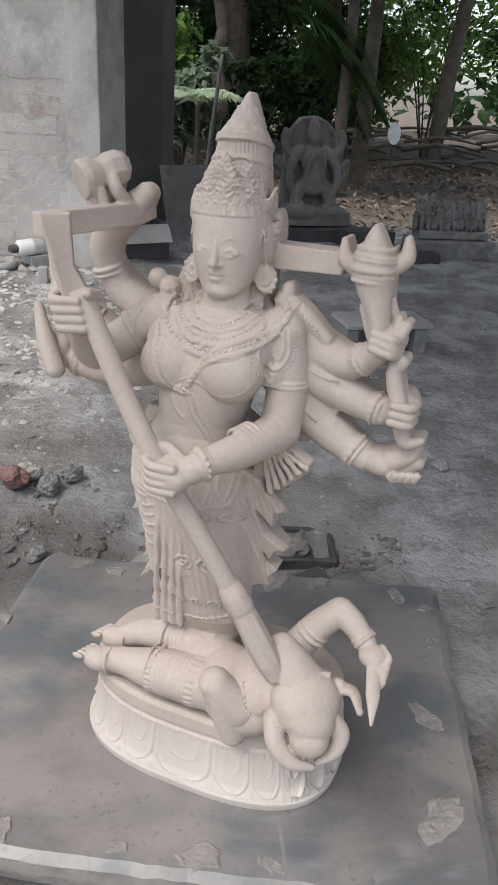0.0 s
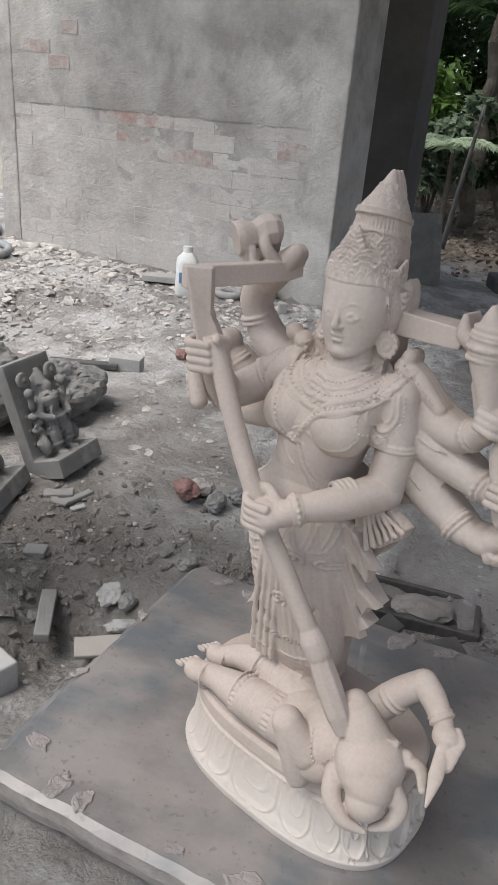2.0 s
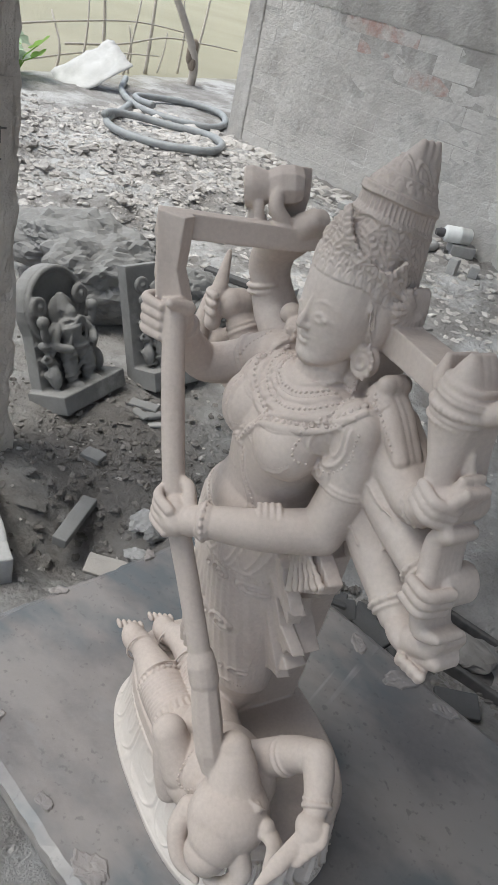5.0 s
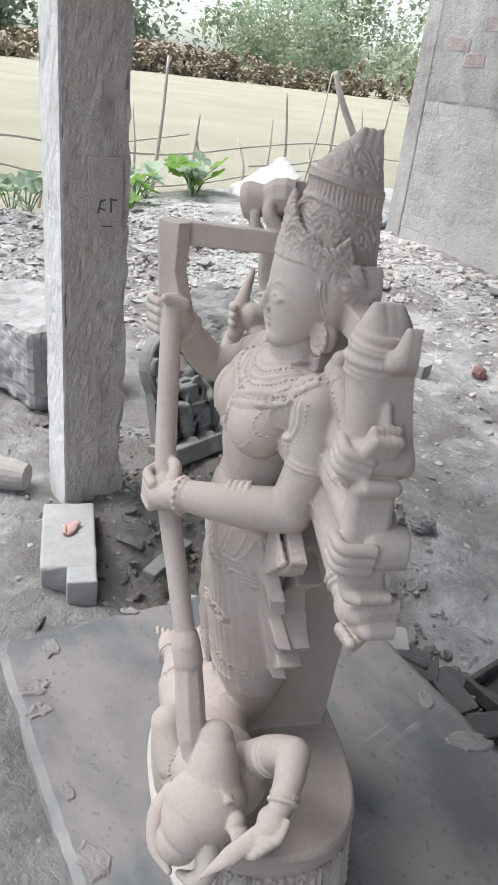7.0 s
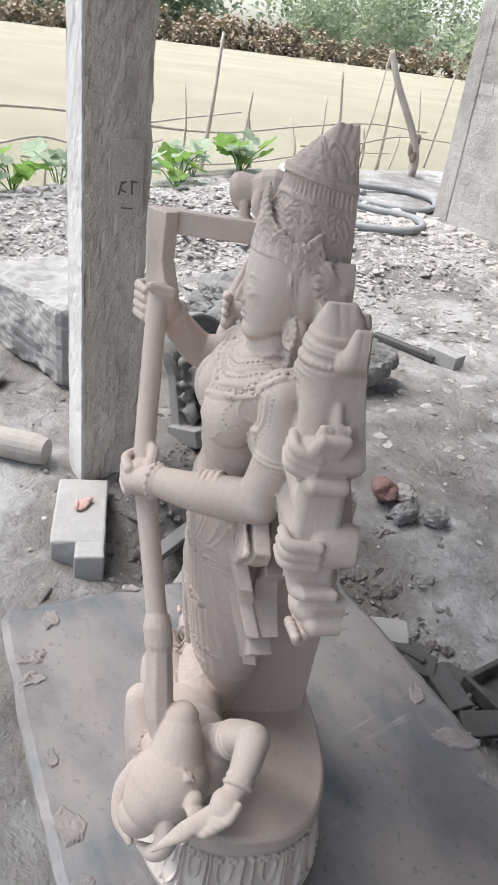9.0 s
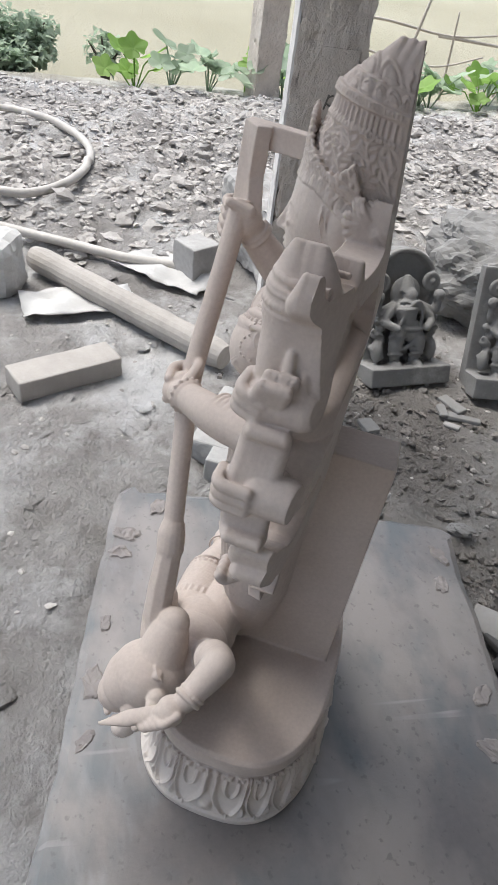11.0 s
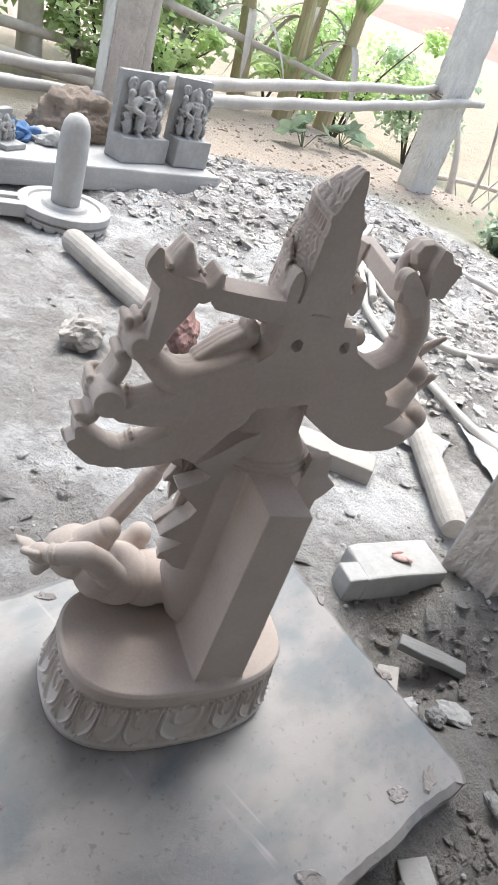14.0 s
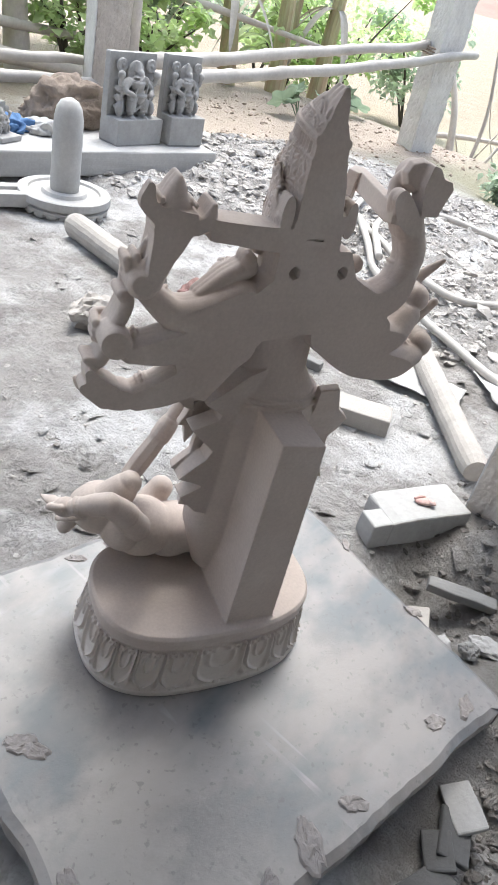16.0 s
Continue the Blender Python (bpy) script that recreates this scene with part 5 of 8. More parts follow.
        lift[k] += high * (np.clip(1.15 - d, 0, 0.5) * 2 - 0.9 * np.exp(-((d - 0.45) / 0.12) ** 2))
    leaves(0.6895, 0.7045, 28, 0.0016)
    leaves(0.7840, 0.7945, 16, 0.0018)
    leaves(0.7975, 0.8125, 7, 0.0022)
    k = band(0.7605, 0.7735)
    lift[k] += 0.0011 * np.sin(th[k] * 46)
    for z0 in (0.7575, 0.7790, 0.7062):
        k = band(z0 - 0.0016, z0 + 0.0016)
        lift[k] += 0.0007 * np.sin(th[k] * 70)

    def curl(sel, a, b, high, tight=0.30):
        """Rows of spiral scrolls, each second row shifted."""
        row_n = np.floor(b)
        a = a + 0.5 * (row_n % 2)
        du, dv = a - np.floor(a) - 0.5, b - row_n - 0.5
        r = np.hypot(du, dv)
        spin = np.arctan2(dv, du * np.where(np.floor(a) % 2 > 0, 1, -1))
        lift[sel] += high * np.cos(2 * math.pi * r / tight - spin) * np.clip((0.49 - r) / 0.1, 0, 1)
    k = band(0.7085, 0.7560)
    u = th[k] * 11 / (2 * math.pi)
    tall = (zc[k] - 0.7085) / 0.0475
    bend = 0.16 * np.sin(2 * math.pi * 1.5 * tall + 2.0 * np.floor(u))
    u = np.abs((u + bend) % 1.0 - 0.5) * 2
    lift[k] += 0.00085 * np.cos(2 * math.pi * (7.5 * tall - 1.1 * u ** 1.6)) * np.clip((0.94 - u) / 0.14, 0, 1) * np.clip((u - 0.12) / 0.08, 0, 1)
    lift[k] += 0.0012 * np.exp(-(u / 0.10) ** 2) - 0.0011 * np.exp(-((u - 1.0) / 0.08) ** 2)
    for rows_z in (0.22, 0.60):
        c = np.hypot((1 - u) * 0.9, (tall - rows_z) / 0.16)
        lift[k] += 0.0014 * np.cos(2 * math.pi * c / 0.52) * np.clip((0.62 - c) / 0.15, 0, 1)
    # woven scrolls on the front of the skirt, fine stripes between them
    cloth = (z > 0.225) & (z < 0.396) & (y < -0.040) & (x < 0.030) & (np.hypot(x + 0.036, y + 0.031) < 0.090)
    apron = cloth & (x > -0.046 + 0.10 * (z - 0.30))
    lift[apron] += 0.00012 * np.sin(z[apron] * 2 * math.pi / 0.0056) + 0.00045 * np.sin((x[apron] + 0.12 * (z[apron] - 0.30)) * 2 * math.pi / 0.0085)
    for z0, size in ((0.382, 0.020), (0.318, 0.024), (0.258, 0.014)):
        k = apron & (np.abs(z - z0) < size / 2)
        curl(k, (x[k] * 0.85 - y[k] * 0.5) / size, (z[k] - z0) / size + 0.5, 0.0019, 0.27)
    fold = cloth & ~apron & (x < -0.050)
    lift[fold] += 0.0006 * np.sin((x[fold] + 0.25 * (z[fold] - 0.30)) * 2 * math.pi / 0.0105)
    fan = (x > 0.024) & (x < 0.10) & (z > 0.25) & (z < 0.470) & (y < -0.036) & (y > -0.075)
    lift[fan] += 0.0005 * np.sin((x[fan] + 0.30 * (z[fan] - 0.45)) * 2 * math.pi / 0.0075)
    # woven stripes and borders on the thighs of the lying figure
    legs = (z > 0.125) & (z < 0.212) & (x > -0.056) & (x < -0.012) & (y < -0.012)
    lift[legs] += 0.0005 * np.sin(x[legs] * 2 * math.pi / 0.0048)
    hem = (z > 0.125) & (z < 0.212) & (((x > -0.066) & (x < -0.058)) | ((x > -0.010) & (x < 0.0))) & (y < -0.012)
    lift[hem] += 0.0009 * np.sin(np.arctan2(z[hem] - 0.155, y[hem] + 0.09) * 24)
    # the chest plate of beadwork
    e = np.sqrt(((x + 0.011) / 0.076) ** 2 + ((z - 0.630) / 0.061) ** 2)
    collar = (e < 1.0) & (z < 0.626) & (z > 0.56) & (ny < -0.15) & (y < -0.02)
    lift[collar] += 0.0010
    medal = np.hypot((x + 0.028) / 1.2, z - 0.592)
    k = collar & (medal < 0.017)
    ang = np.arctan2(z[k] - 0.592, x[k] + 0.028)
    lift[k] += 0.0010 * np.cos(2 * math.pi * medal[k] / 0.0075) * (0.7 + 0.3 * np.cos(8 * ang))
    # lotus petals round the base, worn smooth along its front
    bx, by = (x + 0.012) / 0.172, (y + 0.003) / 0.111
    around = np.arctan2(np.sign(by) * np.abs(by) ** 1.35, np.sign(bx) * np.abs(bx) ** 1.35)
    wall = (z > 0.014) & (z < 0.086) & (np.hypot(bx, by) > 0.9)
    count = 22
    u = np.abs(((around * count / (2 * math.pi)) % 1.0) - 0.5) * 2
    v = (z - 0.016) / 0.068
    tongue = 0.88 * np.sqrt(np.clip(1 - (np.clip(0.45 - v, 0, 0.45) / 0.40) ** 2, 0.0, 1))
    drop = 0.40 * np.sqrt(np.clip(1 - (np.clip(0.72 - v, 0, 0.45) / 0.30) ** 2, 0.0, 1))
    worn = np.where((np.sin(around) < -0.25) & (np.cos(around) < 0.72), 0.22, 1.0)
    relief = 0.0030 * np.exp(-((u - tongue + 0.02) / 0.10) ** 2) * (v > 0.06) - 0.0016 * np.clip((u - tongue - 0.03) / 0.06, 0, 1)
    relief += 0.0022 * np.exp(-((u - drop) / 0.10) ** 2) * (v > 0.42) - 0.0012 * np.exp(-(u / 0.9) ** 2 - ((v - 0.35) / 0.25) ** 2)
    relief += 0.0042 * np.exp(-((1 - u) / 0.16) ** 2 - ((v - 0.13) / 0.09) ** 2)
    relief += 0.0018 * np.cos(around * count * 5) * np.exp(-((v - 0.95) / 0.06) ** 2)
    lift[wall] += 1.9 * (relief * worn)[wall]
    lift[sawn] = 0.0
    co += nrm * lift[:, None]
    out.vertices.foreach_set("co", co.reshape(-1))
    # small beads of the necklaces, belts and borders, sunk half into the same mesh
    bm = bmesh.new()
    bm.from_mesh(out)
    beads = []
    tree = bvhtree.BVHTree.FromBMesh(bm)

    def row(pts, step, r):
        """Beads along a line drawn on the front of the figure."""
        acc, last = step, None
        for q in smooth_line([(px, 0, pz) for px, pz in pts], 30):
            hit = on_front(q.x, q.z, tree)
            if hit is None:
                last = None
                continue
            if last is not None:
                acc += (hit - last).length
            last = hit
            if acc >= step:
                acc = 0.0
                beads.append((hit + Vector((0, 0.40 * r, 0)), 0.82 * r))
    for rx, low, step, r in ((0.0365, 0.6025, 0.0046, 0.0024), (0.0405, 0.599, 0.0026, 0.0011), (0.052, 0.5895, 0.0046, 0.0022), (0.0665, 0.578, 0.0060, 0.0030)):
        row(arc(rx, low), step, r)
    row(garland_l, 0.0056, 0.0027)
    row(garland_r, 0.0056, 0.0027)
    row([(-0.026, 0.530), (-0.020, 0.508), (-0.010, 0.490), (0.0, 0.471)], 0.0040, 0.0018)
    row([(0.042, 0.613), (0.034, 0.585), (0.040, 0.561), (0.057, 0.556), (0.070, 0.574), (0.069, 0.602)], 0.0046, 0.0020)
    row([(-0.096, 0.612), (-0.106, 0.592), (-0.104, 0.572)], 0.0044, 0.0020)
    row([(0.050, 0.628), (0.068, 0.614), (0.092, 0.594)], 0.0048, 0.0022)
    for line in ([(-0.094, 0.560), (-0.075, 0.5445), (-0.050, 0.5425), (-0.030, 0.552)], [(-0.020, 0.550), (0.005, 0.5385), (0.030, 0.5445), (0.040, 0.556)]):
        row(line, 0.0030, 0.0012)
    row([(-0.11, 0.450), (-0.07, 0.442), (-0.03, 0.438), (0.01, 0.444), (0.030, 0.450)], 0.0052, 0.0023)
    row([(-0.11, 0.4425), (-0.07, 0.4345), (-0.03, 0.430), (0.01, 0.436), (0.030, 0.442)], 0.0030, 0.0012)
    for zz in (0.3985, 0.2370):
        row([(-0.09, zz), (-0.03, zz - 0.006), (0.03, zz)], 0.0030, 0.0012)
    for x0, x1, z0, z1 in ((0.062, 0.098, 0.166, 0.196),):
        row([(x0, z1), ((x0 + x1) / 2, z0), (x1, z1 - 0.01)], 0.0050, 0.0024)
    made = [ellipsoid(p, (r, r, r), None, 8, 6) for p, r in beads]
    bv, bf = merge(*made)
    bme = bpy.data.meshes.new("beads")
    bme.from_pydata([tuple(v) for v in bv], [], bf)
    bm.from_mesh(bme)
    me = bpy.data.meshes.new("goddess_statue")
    bm.to_mesh(me)
    bm.free()
    me.materials.clear()
    me.materials.append(M_STATUE)
    me.polygons.foreach_set("use_smooth", [True] * len(me.polygons))
    ob = new("stone_statue", me)
    ob.matrix_basis = STATUE
    tagged(ob, "pale pink carved stone multi-armed statue on an oval lotus base", "statue")
    return ob


statue = make_statue()


# ---- loose things on the work floor ----
def at(x, y, rz=0.0, dz=0.0, rx=0.0, ry=0.0):
    return pose(x, y, ground_z(x, y) + dz, rx, ry, rz)


def moved(VF, m):
    return [m @ Vector(v) for v in VF[0]], VF[1]


# concrete post beside the slab
post = empty("concrete_post", Matrix.Translation((-0.787, 0.900, -0.05)) @ Euler((0, 0, math.atan2(0.98, 0.196))).to_matrix().to_4x4(), "rough square concrete post with a limewashed side", "post")


def rough_post(w, d, h, amp, seed):
    n, m = 22, 190
    V, Fc = [], []
    ring4 = []
    for k in range(n):
        ring4.append((k / n, 0))
    for k in range(n):
        ring4.append((1, k / n))
    for k in range(n):
        ring4.append((1 - k / n, 1))
    for k in range(n):
        ring4.append((0, 1 - k / n))
    c = len(ring4)
    for j in range(m + 1):
        z = h * (j / m) ** 1.25
        for u, v in ring4:
            p = Vector((u * w, v * d, z))
            corner = (abs(u - 0.5) > 0.42) and (abs(v - 0.5) > 0.42)
            q = noise.noise(Vector((p.x * 50, p.y * 50, z * 42 + seed))) + 0.7 * noise.noise(Vector((p.x * 140, p.y * 140, z * 60)))
            o = Vector((u - 0.5, v - 0.5, 0))
            o = Vector((math.copysign(1, o.x) if abs(o.x) > 0.45 else 0, math.copysign(1, o.y) if abs(o.y) > 0.45 else 0, 0))
            chipped = max(0.0, noise.noise(Vector((u * 3, v * 3, z * 7 + seed)))) * (1.0 if corner else 0.15)
            pit = max(0.0, noise.noise(Vector((p.x * 45, p.y * 45, z * 38 + seed * 2))) - 0.25) + max(0.0, noise.noise(Vector((p.x * 16, p.y * 16, z * 9 + seed))) - 0.15) * 0.8
            V.append(p + o * (q * amp - chipped * amp * 5 - pit * amp * 6))
    for j in range(m):
        for k in range(c):
            Fc.append((j * c + k, j * c + (k + 1) % c, (j + 1) * c + (k + 1) % c, (j + 1) * c + k))
    Fc += [tuple(range(c))[::-1], tuple(m * c + k for k in range(c))]
    return V, Fc


obj_from("shaft", *rough_post(0.126, 0.126, 3.12, 0.0024, 1.0), M_CONC, post)
obj_from("limewash", *moved(rough_post(0.006, 0.122, 3.11, 0.0012, 5.0), Matrix.Translation((-0.0045, 0.002, 0))), M_CONCW, post, "pale limewashed side")
bm = rough_box(0.066, 0.003, 0.13, 0.001)
for v in bm.verts:
    v.co += Vector((0.078, -0.0022, 0.665))
patch = part("plaster_patch", bm, M_CONC, post, "smooth pale plaster patch with marks")
for x, z, w, h, r in ((0.066, 0.708, 0.003, 0.026, 14), (0.072, 0.718, 0.012, 0.003, -24), (0.072, 0.703, 0.012, 0.003, 24), (0.088, 0.710, 0.003, 0.026, 0), (0.094, 0.720, 0.011, 0.003, 5), (0.080, 0.672, 0.022, 0.0025, 0)):
    bm = rough_box(w, 0.0016, h, 0)
    for v in bm.verts:
        v.co.z -= h / 2
    part("ink_bar", bm, M_INK, patch).matrix_basis = pose(x, -0.0046, z, 0, r, 0)

# pale stone block with a red scrap
blk = empty("marble_block", pose(-0.633, 0.8215, ground_z(-0.70, 0.86) - 0.019, 0, 0, 152), "white marble offcut block with chisel grooves at one end", "block")
bm = rough_box(0.216, 0.105, 0.070, 0.005, 0.0016, 3, cuts=9)
for v in bm.verts:
    v.co.x += 0.023
    if v.co.x < -0.06:
        v.co.x += 0.004 * noise.noise(v.co * 60) * (v.co.z / 0.07)
        v.co.z -= 0.005 * smooth(-0.06, -0.085, v.co.x) * (v.co.z > 0.03)
part("body", bm, M_MARBLE, blk)
bm = rough_box(0.050, 0.056, 0.066, 0.004, 0.0016, 4, cuts=4)
for v in bm.verts:
    v.co += Vector((-0.107, -0.024, 0.0))
part("tongue", bm, M_MARBLE, blk, "chiselled step left at the end")
sc = [ellipsoid((0.0, 0.0, 0.004), (0.024, 0.013, 0.006), None, 16, 8), ellipsoid((-0.010, 0.009, 0.007), (0.017, 0.006, 0.005), rotz(25), 12, 8), ellipsoid((0.014, -0.004, 0.007), (0.012, 0.008, 0.005), rotz(-40), 12, 8)]
V, Fc = merge(*sc)
V = [Vector(v) + Vector((0, 0, 0.0025 * noise.noise(Vector(v) * 160))) for v in V]
scrap = obj_from("red_scrap", V, Fc, M_PINK, smooth=True)
scrap.matrix_basis = pose(-0.655, 0.838, ground_z(-0.70, 0.86) + 0.0525, 0, 0, 130)
tagged(scrap, "crumpled pinkish red scrap on the white block", "scrap")


def log_stone(name, a, b, r, material, label, cat, seed):
    a, b = Vector(a), Vector(b)
    L = (b - a).length
    line, rr = [], []
    for k in range(25):
        u = k / 24
        line.append((0, 0, L * u))
        rr.append(r * (1 + 0.03 * noise.noise(Vector((u * 7, seed, 0)))) * (0.86 if k in (0, 24) else 1))
    V, Fc = sweep(line, rr, 18)
    V = [v + Vector((noise.noise(v * 24 + Vector((seed, 0, 0))), noise.noise(v * 24 + Vector((0, seed, 3))), 0)) * r * 0.05 for v in V]
    ob = obj_from(name, V, Fc, material, smooth=False)
    ob.matrix_basis = Matrix.Translation(a) @ (b - a).to_track_quat("Z", "Y").to_matrix().to_4x4()
    return tagged(ob, label, cat)


log_stone("stone_cylinder", (-1.43, 0.40, 0.045), (-0.905, 0.862, 0.038), 0.036, M_CREAM, "long pale turned stone cylinder lying on the dust", "stone", 1)
log_stone("stone_cylinder", (-1.00, -0.78, 0.042), (-0.915, -0.27, 0.042), 0.044, M_CREAM, "long pale turned stone cylinder lying on the dust", "stone", 2)


def block(name, x, y, rz, size, material, label, seed, jag=0.0015, dz=0.0, rx=0, ry=0, cat="block", bevel=0.004):
    ob = part(name, rough_box(*size, bevel, jag, seed, cuts=5), material)
    ob.matrix_basis = at(x, y, rz, dz - 0.004, rx, ry)
    return tagged(ob, label, cat)


block("stone_block", -0.880, 0.485, 115, (0.25, 0.085, 0.052), M_CREAM, "cream sawn stone bar lying on the dust", 2)
block("stone_block", -0.86, 0.165, 100, (0.13, 0.075, 0.042), M_CREAM, "short cream stone offcut lying flat", 3)
block("stone_block", -1.01, 0.19, 97, (0.24, 0.03, 0.028), M_GREYSTONE, "narrow grey stone strip lying flat", 4)
wb = part("stone_block", roughen(rough_box(0.17, 0.15, 0.16, 0.030, 0.001, 5, cuts=16), 0.010, 12.0, 2), M_WHITE, smooth=False)
wb.matrix_basis = at(-1.33, 0.285, 70, -0.006)
tagged(wb, "rounded white stone block standing on the dust", "block")
block("stone_block", -1.42, 0.86, 30, (0.10, 0.10, 0.12), M_LIGHTSTONE, "small pale stone block beside the post", 6, 0.003)
for k, (x, y, r, sq, m, lab) in enumerate(((-0.62, -0.235, 0.062, (1.2, 0.8, 0.75), M_CREAM, "broken cream stone lump with a split face"), (-0.875, -0.09, 0.062, (1.1, 0.75, 0.9), M_REDSTONE, "broken reddish stone lump"),
                                      (-0.345, 1.492, 0.034, (1, 0.75, 0.7), M_GREYSTONE, "small rounded grey pebble"), (-0.43, 1.51, 0.036, (1, 0.8, 0.7), M_REDSTONE, "broken red brick lump on the dust"),
                                      (-0.40, 1.55, 0.030, (1, 0.8, 0.7), M_CREAM, "small cream stone chip"), (-0.30, 1.55, 0.030, (1, 0.8, 0.6), M_GREYSTONE, "small grey stone chip"),
                                      (-0.46, 1.115, 0.030, (1.2, 0.8, 0.35), M_LIGHTSTONE, "flat pale pebble beside the slab"), (-0.415, 1.09, 0.018, (1, 1, 0.8), M_GREYSTONE, "small rounded grey pebble"), (-0.40, 1.045, 0.028, (1.2, 0.7, 0.4), M_LIGHTSTONE, "flat pale pebble beside the slab"),
                                      (-0.335, 1.25, 0.020, (1.2, 0.8, 0.5), M_GREYSTONE, "grey stone lump at the slab corner"), (0.66, 1.62, 0.018, (1, 1, 0.8), M_LIGHTSTONE, "small pale stone on the floor"), (-0.80, 2.55, 0.03, (1, 0.8, 0.7), M_REDSTONE, "small red brick lump"))):
    o = part("stone", roughen(rock(r, k + 1, sq, 4, 0.38), r * 0.09, 0.7 / r, k), m, smooth=False)
    o.matrix_basis = at(x, y, k * 47)
    tagged(o, lab, "stone", "loose stones")

# slates and offcuts round the pit and behind the slab
for k, (x, y, rz, size, m, rx, dz) in enumerate(((-0.557, 1.012, 112, (0.145, 0.032, 0.022), M_GREYSTONE, 4, 0.028), (-0.425, 0.985, 25, (0.10, 0.045, 0.012), M_CREAM, 16, 0.022), (-0.66, 1.16, 10, (0.05, 0.035, 0.015), M_GREYSTONE, 0, 0.0),
                                                 (-0.117, 1.214, 50, (0.075, 0.05, 0.012), M_LIGHTSTONE, 14, 0.012), (-0.070, 1.222, 20, (0.08, 0.05, 0.012), M_DARKSTONE, -10, 0.020), (-0.035, 1.216, 35, (0.06, 0.045, 0.012), M_DARKSTONE, 18, 0.022), (0.030, 1.222, -20, (0.10, 0.045, 0.014), M_DARKSTONE, 8, 0.022), (0.035, 1.295, 10, (0.12, 0.04, 0.014), M_DARKSTONE, 0, 0.012), (0.114, 1.206, 60, (0.07, 0.045, 0.012), M_DARKSTONE, 16, 0.015), (0.23, 1.17, 30, (0.08, 0.05, 0.012), M_DARKSTONE, 10, 0.01),
                                                 (-0.73, 1.40, 20, (0.075, 0.030, 0.010), M_GREYSTONE, 6, 0.0), (-0.68, 1.41, 65, (0.08, 0.026, 0.010), M_GREYSTONE, -8, 0.004), (-0.71, 1.365, -10, (0.05, 0.022, 0.008), M_GREYSTONE, 4, 0.0), (-0.665, 1.375, 50, (0.04, 0.018, 0.008), M_LIGHTSTONE, 0, 0.0),
                                                 (-0.95, 2.35, 5, (0.12, 0.06, 0.05), M_LIGHTSTONE, 0, 0), (-1.10, 2.30, 12, (0.26, 0.04, 0.02), M_DARKSTONE, 0, 0), (-1.18, 3.38, 8, (0.22, 0.10, 0.03), M_MARBLE, 0, 0.01), (-1.32, 2.15, -20, (0.26, 0.08, 0.012), M_LIGHTSTONE, 4, 0.0), (-1.35, 1.28, 40, (0.12, 0.08, 0.05), M_LIGHTSTONE, 0, 0))):
    o = part("slate_piece", rough_box(*size, 0.003, 0.002, k, cuts=2), m)
    o.matrix_basis = at(x, y, rz, dz, rx, 0)
    tagged(o, "broken flat stone offcut lying on the dust", "offcut", "stone offcuts")

# metal tray behind the slab
tray = empty("metal_tray", at(0.17, 1.335, -4, 0.004), "dark rusty rectangular metal frame lying on the dust", "tray")
part("pan", rough_box(0.27, 0.125, 0.006, 0.002), M_METAL, tray)
for x, y, sx, sy in ((0, -0.062, 0.285, 0.012), (0, 0.062, 0.285, 0.012), (-0.137, 0, 0.012, 0.112), (0.137, 0, 0.012, 0.112)):
    bm = rough_box(sx, sy, 0.032, 0.003)
    part("rim", bm, M_METAL, tray).matrix_basis = pose(x, y, 0.0)
part("dirt_lump", rock(0.045, 77, (1.5, 0.9, 0.35), 3), M_SOIL, tray, "grey dirt lying in the tray").matrix_basis = pose(0.02, 0.0, 0.008)

# hollow concrete box on the floor
hb = empty("hollow_block", at(0.75, 2.60, 8), "grey hollow stone box with a pale rim", "block")
part("back", rough_box(0.34, 0.05, 0.10, 0.004), M_GREYSTONE, hb).matrix_basis = pose(0, 0.10, 0)
for x in (-0.15, 0.13):
    part("side", rough_box(0.05, 0.15, 0.10, 0.004), M_GREYSTONE, hb).matrix_basis = pose(x, 0, 0)
part("top", rough_box(0.35, 0.19, 0.016, 0.003), M_LIGHTSTONE, hb, "pale flat rim").matrix_basis = pose(0, 0.015, 0.101)

# lingam on its spouted base
lg = empty("lingam", at(-1.15, -1.02, 0, -0.005), "pale grey polished stone shaft standing in a spouted round base", "sculpture")
prof = [(0.0, 0, 0, 0.052, 0.052), (0.05, 0, 0, 0.055, 0.055), (0.2, 0, 0, 0.055, 0.055), (0.28, 0, 0, 0.053, 0.053), (0.315, 0, 0, 0.046, 0.046), (0.338, 0, 0, 0.032, 0.032), (0.348, 0, 0, 0.012, 0.012)]
obj_from("shaft", *moved(loft(prof, 32), Matrix.Translation((0, 0, 0.060))), M_PALESTONE, lg, smooth=True)
disc_base = obj_from("disc", *loft([(0.0, 0, 0, 0.125, 0.125), (0.015, 0, 0, 0.150, 0.150), (0.030, 0, 0, 0.168, 0.168), (0.040, 0, 0, 0.172, 0.172), (0.043, 0, 0, 0.160, 0.160), (0.050, 0, 0, 0.160, 0.160), (0.053, 0, 0, 0.176, 0.176), (0.078, 0, 0, 0.174, 0.174), (0.081, 0, 0, 0.168, 0.168), (0.081, 0, 0, 0.136, 0.136), (0.072, 0, 0, 0.132, 0.132), (0.070, 0, 0, 0.088, 0.088), (0.082, 0, 0, 0.080, 0.080), (0.084, 0, 0, 0.06, 0.06)], 48), M_PALESTONE, lg)
